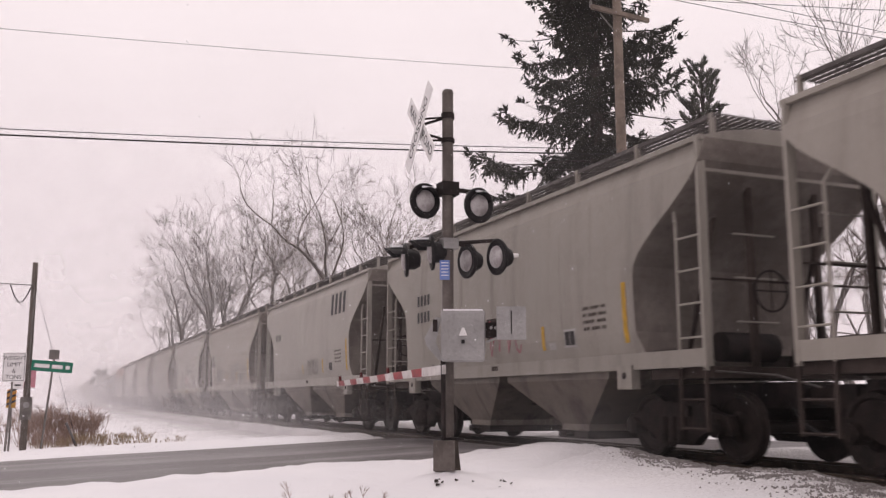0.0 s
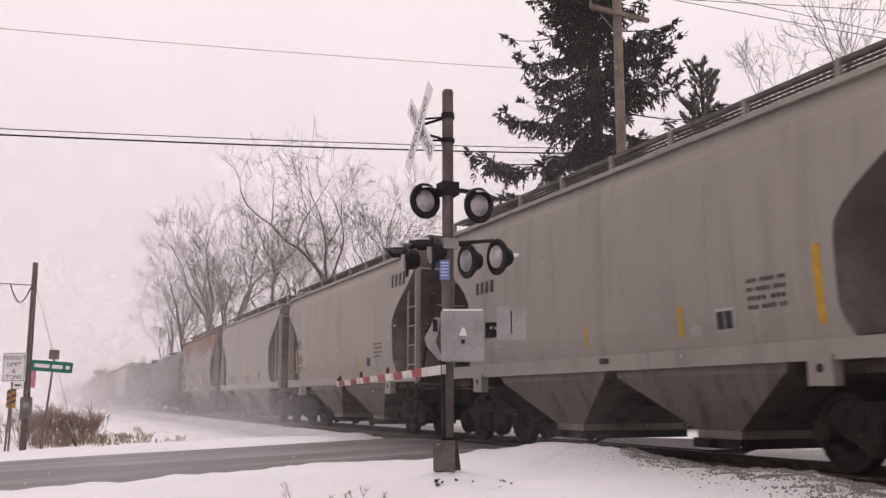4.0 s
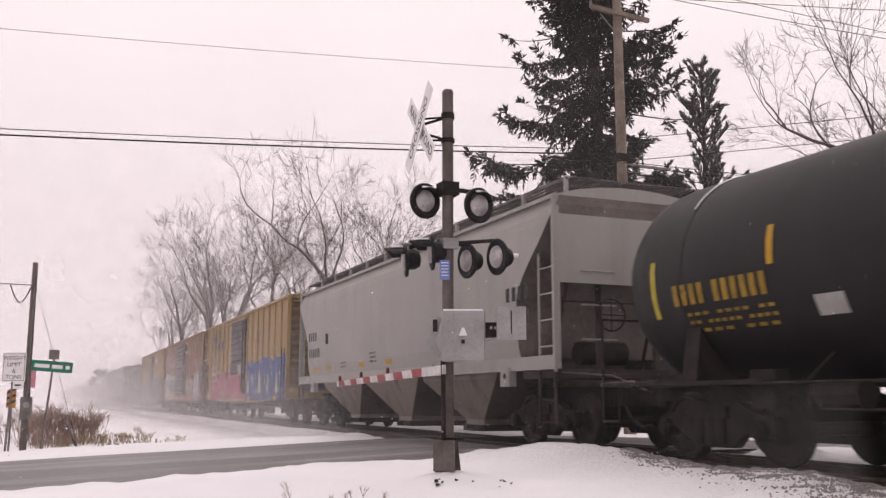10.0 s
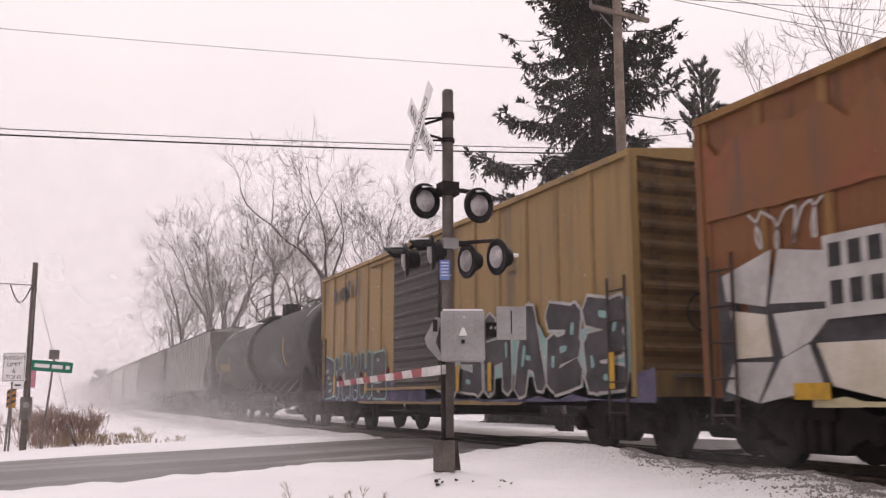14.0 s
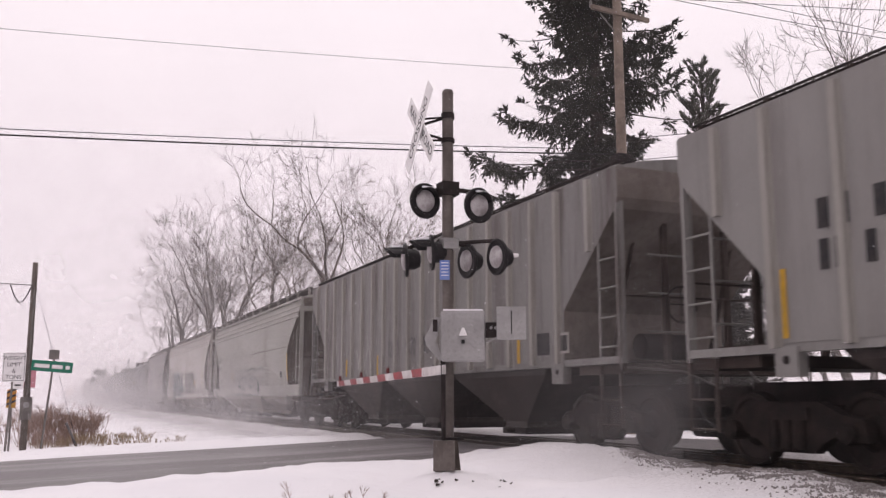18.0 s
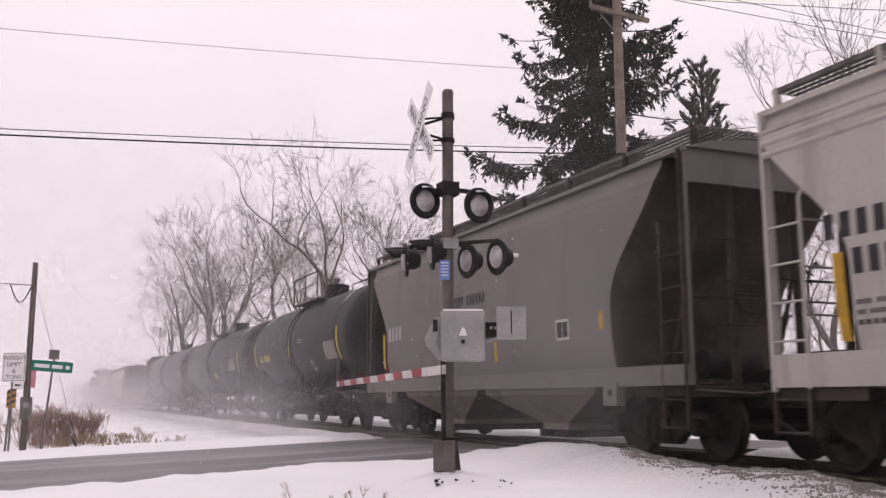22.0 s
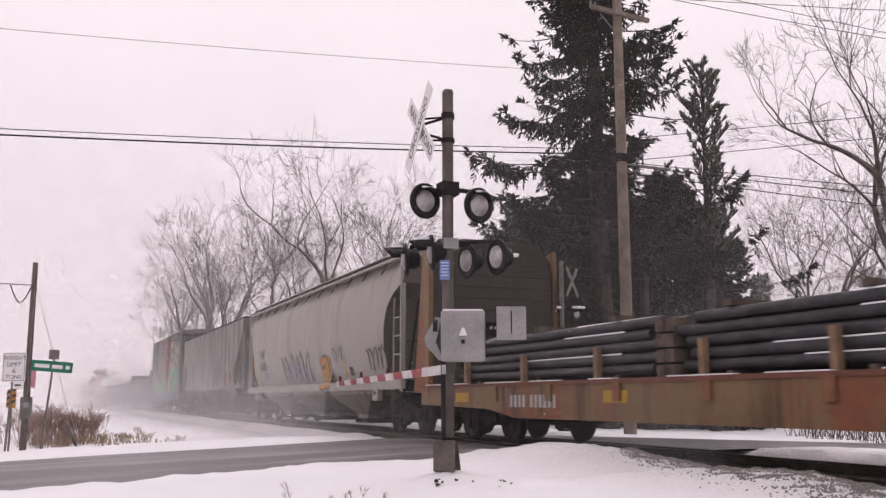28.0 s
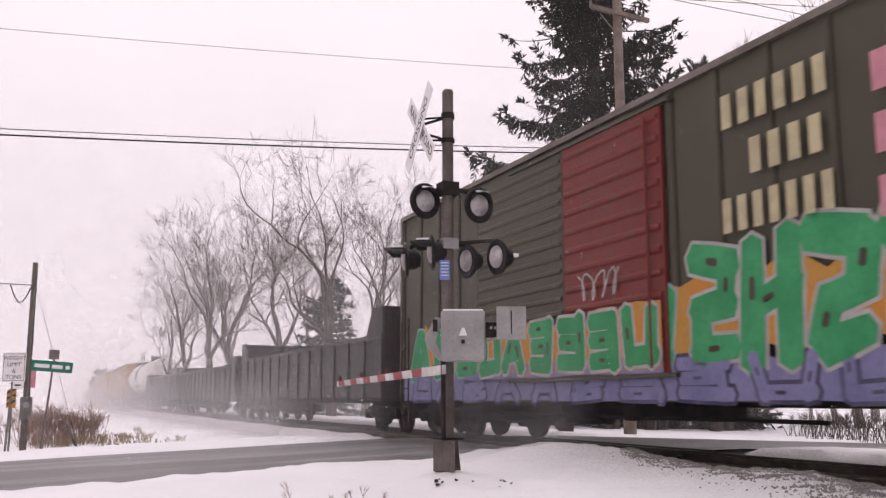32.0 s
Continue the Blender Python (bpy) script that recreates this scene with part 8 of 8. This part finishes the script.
BR = ("brush", "reddish brown leafless brush in the snow", "bush")
for k, (px, fw, r, h, n) in enumerate(((78, 27, 0.7, 1.25, 90), (112, 27.5, 0.9, 1.15, 120), (140, 27, 0.6, 1.0, 80), (96, 25.5, 0.5, 0.7, 50), (60, 29, 0.9, 1.1, 80), (158, 28, 0.35, 0.95, 30))):
    clump(px, 760, fw, r, h, n, 200 + k, M["brush"], *BR, thick=0.007)
ST = ("dry_weeds", "dead straw-coloured weeds poking through snow", "weeds")
for k, (px, fw, r, h, n) in enumerate(((185, 26, 0.7, 0.35, 60), (225, 25.5, 0.6, 0.30, 40), (262, 25, 0.25, 0.65, 9), (145, 26, 0.7, 0.4, 60), (295, 24.5, 0.5, 0.18, 22), (90, 24.5, 0.5, 0.25, 40), (205, 24.0, 0.6, 0.15, 30))):
    clump(px, 780, fw, r, h, n, 230 + k, M["straw"], *ST)
for k, (px, fw, r, h, n) in enumerate(((520, 8.6, 0.05, 0.36, 2), (600, 8.4, 0.06, 0.16, 2), (635, 8.5, 0.09, 0.24, 3), (668, 8.4, 0.05, 0.20, 2), (690, 8.3, 0.05, 0.10, 2))):
    clump(px, 860, fw, r, h, n, 260 + k, M["brush"], "weed_stem", "thin dry weed stem in the foreground snow", "weeds", lean=0.25, thick=0.004)
for k, (px, fw) in enumerate(((1480, 27), (1545, 26), (1440, 32))):
    clump(px, 740, fw, 0.9, 0.9, 60, 280 + k, M["bark"], "brush", "thin grey-brown brush at the foot of the trees", "bush", thick=0.010)


def thick_trunk(px, fwd, r, h, seed):
    q = px_place(px, 740, fwd)
    rng = random.Random(seed)
    t = thing("tree_trunk", "thick bare trunk behind the crossing", "tree", (q.x, q.y, ground_z(q.x, q.y) - 0.1), group="trunks behind the line")
    s = Shape()
    p, rad = Vector((0, 0, 0)), r * 1.25
    for i in range(6):
        e = p + Vector((rng.gauss(0, 0.06), rng.gauss(0, 0.06), h / 6))
        nr = r * (1 - 0.08 * i)
        s.tube(p, e, rad, 9, nr, caps=False)
        p, rad = e, nr
    part("trunk", s, M["bark_dark"], t, smooth=True)


for k, (px, fw, r) in enumerate(((1078, 36, 0.36), (1128, 37, 0.20), (1150, 36.5, 0.22), (1172, 38, 0.18), (1265, 39, 0.20), (1290, 40, 0.16))):
    thick_trunk(px, fw, r, 6.0, 300 + k)


def far_signal():
    f = 28.0
    foot = px_place(993, 765, f)
    t = thing("crossing_signal", "second crossing signal mast beyond the track", "crossing signal", (foot.x, foot.y, ground_z(foot.x, foot.y)))
    base = t.matrix_basis.translation.copy()
    loc = lambda px, py, fw=f: px_place(px, py, fw) - base
    top = loc(993, 462)
    part("mast", Shape().tube((top.x, top.y, 0), (top.x, top.y, top.z), 0.06, 12), M["galv"], t, smooth=True)
    part("base", Shape().box(top.x - 0.2, top.x + 0.2, top.y - 0.2, top.y + 0.2, -0.05, 0.45), M["steel_black"], t)
    c = loc(1012, 500, f - 0.15)
    n = (-CAM_AHEAD + CAM_RIGHT * 0.9).normalized()
    for k in (1, -1):
        m = facing(c + n * (0.02 * (k > 0)), n) @ Matrix.Rotation(radians(30 * k), 4, "Z")
        part("crossbuck_blade", Shape().box(-0.055, 0.055, -0.50, 0.50, -0.004, 0.004), M["galv"], t, at=m)
    for px in (979, 1020):
        q = loc(px, 556)
        lamp = signal_lamp(t, q, n, hood=True)
        part("snow_cap", Shape().box(-0.16, 0.16, 0.16, 0.22, -0.02, 0.2), M["snow"], lamp)
    part("cross_arm", Shape().tube(loc(979, 550), loc(1020, 550), 0.03, 6), M["steel_black"], t)
    part("gate_mechanism", Shape().box(top.x - 0.2, top.x + 0.2, top.y - 0.35, top.y - 0.05, 1.0, 1.5), M["alum"], t)


far_signal()


def relay_case():
    q = px_place(1001, 748, 26.0)
    t = thing("equipment_box", "small dark equipment box by the crossing", "equipment box", (q.x, q.y, ground_z(q.x, q.y)))
    part("case", Shape().box(-0.16, 0.16, -0.16, 0.16, 0, 0.42), M["steel_black"], t)
    part("lid", Shape().box(-0.18, 0.18, -0.18, 0.18, 0.42, 0.46), M["steel_black"], t)


relay_case()


def foot_rubble():
    """Cable ends and frozen clods at the foot of the signal."""
    rng = random.Random(4)
    t = thing("rubble", "frozen clods and dead leaves at the mast's foot", "rubble", (MAST.x, MAST.y, ground_z(MAST.x, MAST.y)), kind="stuff")
    for k in range(12):
        px, py = rng.choice(((772, 846), (780, 843), (800, 842), (838, 830), (890, 832), (905, 828)))
        q = px_place(px + rng.uniform(-9, 9), py + rng.uniform(-3, 3), rng.uniform(9.6, 10.2))
        s = Shape()
        r = rng.uniform(0.012, 0.030)
        pts = [Vector((rng.gauss(0, 1), rng.gauss(0, 1), rng.gauss(0, 0.6))).normalized() * r for _ in range(8)]
        bm = bmesh.new()
        for v in pts:
            bm.verts.new(v)
        bmesh.ops.convex_hull(bm, input=bm.verts)
        me = bpy.data.meshes.new("clod")
        bm.to_mesh(me)
        bm.free()
        me.materials.append(M["tie"])
        x, y = q.x, q.y
        part("clod", me, None, t, at=(x - MAST.x, y - MAST.y, ground_z(x, y) - ground_z(MAST.x, MAST.y) + r * 0.4))


foot_rubble()


M["gravel"] = surface("grey_ballast_stone", (0.16, 0.145, 0.14), (0.30, 0.28, 0.275), 30, 0.9)


def stones():
    """Loose ballast stones showing on the snowy shoulder."""
    rng = random.Random(6)
    s = Shape()
    for _ in range(26000):
        y = rng.uniform(3.2, 9.9)
        x = 6.80 - abs(rng.gauss(0, 0.16 + 0.085 * (9.9 - y))) + rng.uniform(-0.05, 0.25)
        if x < 4.4 or noise.noise(Vector((x * 2.5, y * 2.5, 7))) < rng.uniform(-0.45, 0.25):
            continue
        z = max(ground_z(x, y), -0.40)
        if x > 6.5:
            z = max(z, -0.46 + (x - 6.35) * 0.34)
        r = rng.uniform(0.006, 0.021)
        a = rng.uniform(0, 6.28)
        c, sn = math.cos(a) * r, math.sin(a) * r
        s.add([(x + c, y + sn, z - 0.005), (x - sn, y + c, z - 0.005), (x - c, y - sn, z - 0.005), (x + sn, y - c, z - 0.005), (x + c * 0.2, y + sn * 0.3, z + r * 0.9)],
              [(0, 1, 4), (1, 2, 4), (2, 3, 4), (3, 0, 4)])
    tagged(part("ballast_stones", s, M["gravel"]), "dark ballast stones scattered through the snow", "stones", kind="stuff")


stones()


# ---------- snow in the air: painted haze sheets and loose flakes ---
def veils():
    """Haze that thickens with distance, imitated by flat see-through sheets set square to the view, one behind another.
    """
    # the nearest three sheets only lift the dark tones behind them
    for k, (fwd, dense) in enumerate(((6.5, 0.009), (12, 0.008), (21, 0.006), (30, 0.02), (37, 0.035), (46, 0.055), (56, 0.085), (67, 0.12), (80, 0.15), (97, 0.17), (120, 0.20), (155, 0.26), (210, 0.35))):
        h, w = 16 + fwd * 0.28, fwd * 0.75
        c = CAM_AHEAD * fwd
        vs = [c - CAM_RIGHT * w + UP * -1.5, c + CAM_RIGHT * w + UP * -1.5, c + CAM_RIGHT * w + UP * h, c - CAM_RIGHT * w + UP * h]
        ob = part("falling_snow", Shape().add(vs, [(0, 1, 2, 3)]), veil_mat("snow_haze_film", dense, h, 0.05))
        tagged(ob, "thin see-through sheet imitating the haze of falling snow", "snowfall", group="veils of snow", kind="stuff")


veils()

POWDER = []


def powder():
    """Snow dust that the train drags along beside its wheels: small see-through sheets of painted haze, one behind
    another.
    """
    # low tones put the train's shade into the colour of the dust
    thin, thick = veil_mat("shaded_snow_dust", 0.09, 1.3, 0.5, 3.0, 0.55), veil_mat("thick_shaded_dust", 0.15, 2.3, 0.5, 3.4, 0.62)
    tall = veil_mat("whirling_shaded_dust", 0.11, 4.3, 0.28, 3.4, 0.70)
    n = 6
    for k in range(73):
        s0 = 2.0 + 8.0 * k
        mat, top = (thin, 1.3) if not (255 < s0 < 384 or 408 < s0 < 470) else (tall, 4.3) if k % 2 else (thick, 2.3)
        vs = [(-3.4 + 4.2 * i / n, 0.25 * math.sin(i * 1.7 + k), z) for i in range(n + 1) for z in (-0.3, 0.4 * top, top)]
        s = Shape().add(vs, [(i * 3 + j, (i + 1) * 3 + j, (i + 1) * 3 + j + 1, i * 3 + j + 1) for i in range(n) for j in range(2)])
        ob = part("blowing_snow", s, mat, at=(7.3, s0, 0))
        tagged(ob, "see-through sheet imitating powder snow by the wheels, greyed for the train's shade", "blowing snow", group="powder beside the train", kind="stuff")
        POWDER.append((ob, s0))


powder()

HAZE_SHEETS = []


def haze_bank():
    """Painted haze over the far cars: a standing bank of swaying see-through sheets beside the line, begun past the
    road to keep the near cars clear in the camera's view.
    """
    m = veil_mat("haze_bank", 0.11, 3.6, 0.30, 5.0, 0.78)
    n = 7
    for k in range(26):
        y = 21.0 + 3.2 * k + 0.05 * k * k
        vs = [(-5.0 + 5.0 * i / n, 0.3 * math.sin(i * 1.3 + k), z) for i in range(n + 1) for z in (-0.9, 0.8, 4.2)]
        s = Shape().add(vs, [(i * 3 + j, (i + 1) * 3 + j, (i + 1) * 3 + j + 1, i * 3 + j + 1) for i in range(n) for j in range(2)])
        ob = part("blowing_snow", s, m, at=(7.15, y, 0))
        tagged(ob, "see-through sheet of painted haze beside the track", "blowing snow", group="drifting snow beside the track", kind="stuff")
        HAZE_SHEETS.append((ob, y, k))


haze_bank()

FLAKES = []


def flakes():
    """Loose snowflakes near the camera, drifting down on the wind."""
    rng = random.Random(77)
    for k, (x0, x1, y0, y1, n, size, fall, drift) in enumerate(((-16, 6.2, 3.2, 7.0, 3600, 0.0052, 1.1, 0.45), (-18, 6.4, 6.5, 12.0, 4200, 0.0075, 0.95, 0.55), (-20, 6.6, 10.0, 18.0, 2600, 0.0095, 1.0, 0.5))):
        s = Shape()
        for _ in range(n):
            c = Vector((rng.uniform(x0, x1), rng.uniform(y0, y1), rng.uniform(-2, 40)))
            r = size * rng.uniform(0.6, 1.5)
            a, b_ = Vector((rng.gauss(0, 1), rng.gauss(0, 1), rng.gauss(0, 1))).normalized() * r, Vector((rng.gauss(0, 1), rng.gauss(0, 1), rng.gauss(0, 1))).normalized() * r
            d = a.cross(b_).normalized() * r
            s.add([c + a, c + b_, c - a - b_ * 0.5, c + d], [(0, 1, 2), (0, 1, 3), (1, 2, 3), (2, 0, 3)])
        ob = part("snowflakes", s, M["snow"])
        tagged(ob, "loose white snowflakes drifting down", "snowflakes", kind="stuff")
        FLAKES.append((ob, fall, drift))


flakes()


# ---------- movement ----------
def motions():
    ts = [2.0 * i for i in range(17)]
    for ob, mid in CARS:
        walk(ob, [(q, Matrix.Translation((TRACK_X, mid - travelled(q), 0))) for q in ts])
    for ob, mid in POWDER:
        walk(ob, [(q, Matrix.Translation((7.3, mid - travelled(q), 0))) for q in ts])
    for ob, y, k in HAZE_SHEETS:
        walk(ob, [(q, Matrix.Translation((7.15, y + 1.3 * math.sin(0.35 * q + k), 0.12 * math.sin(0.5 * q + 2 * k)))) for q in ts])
    # wheelsets roll while they pass; far off in the snow they are too faint to be seen turning
    for ob, wy, s in WHEELS:
        rows, k = [], 0
        while k <= 960:
            q = k / 30
            y = s - travelled(q)
            near = -5 < y < 34
            if near or k in (0, 960) or not rows or (y >= 34 and k % 30 == 0) or (y <= -5 and k % 30 == 0):
                roll = -min(34.0, max(-5.0, y)) / 0.455
                rows.append((q, Matrix.Translation((0, wy, 0.455)) @ Matrix.Rotation(roll, 4, "X")))
            k += 1
        keep = [r for i, r in enumerate(rows) if i in (0, len(rows) - 1) or rows[i][1] != rows[i - 1][1] or rows[i][1] != rows[i + 1][1]]
        walk(ob, keep)
    for ob, fall, drift in FLAKES:
        walk(ob, [(q, Matrix.Translation((drift * q, 0.1 * q, -fall * q))) for q in (0.0, 8.0, 16.0, 24.0, 32.0)])


motions()
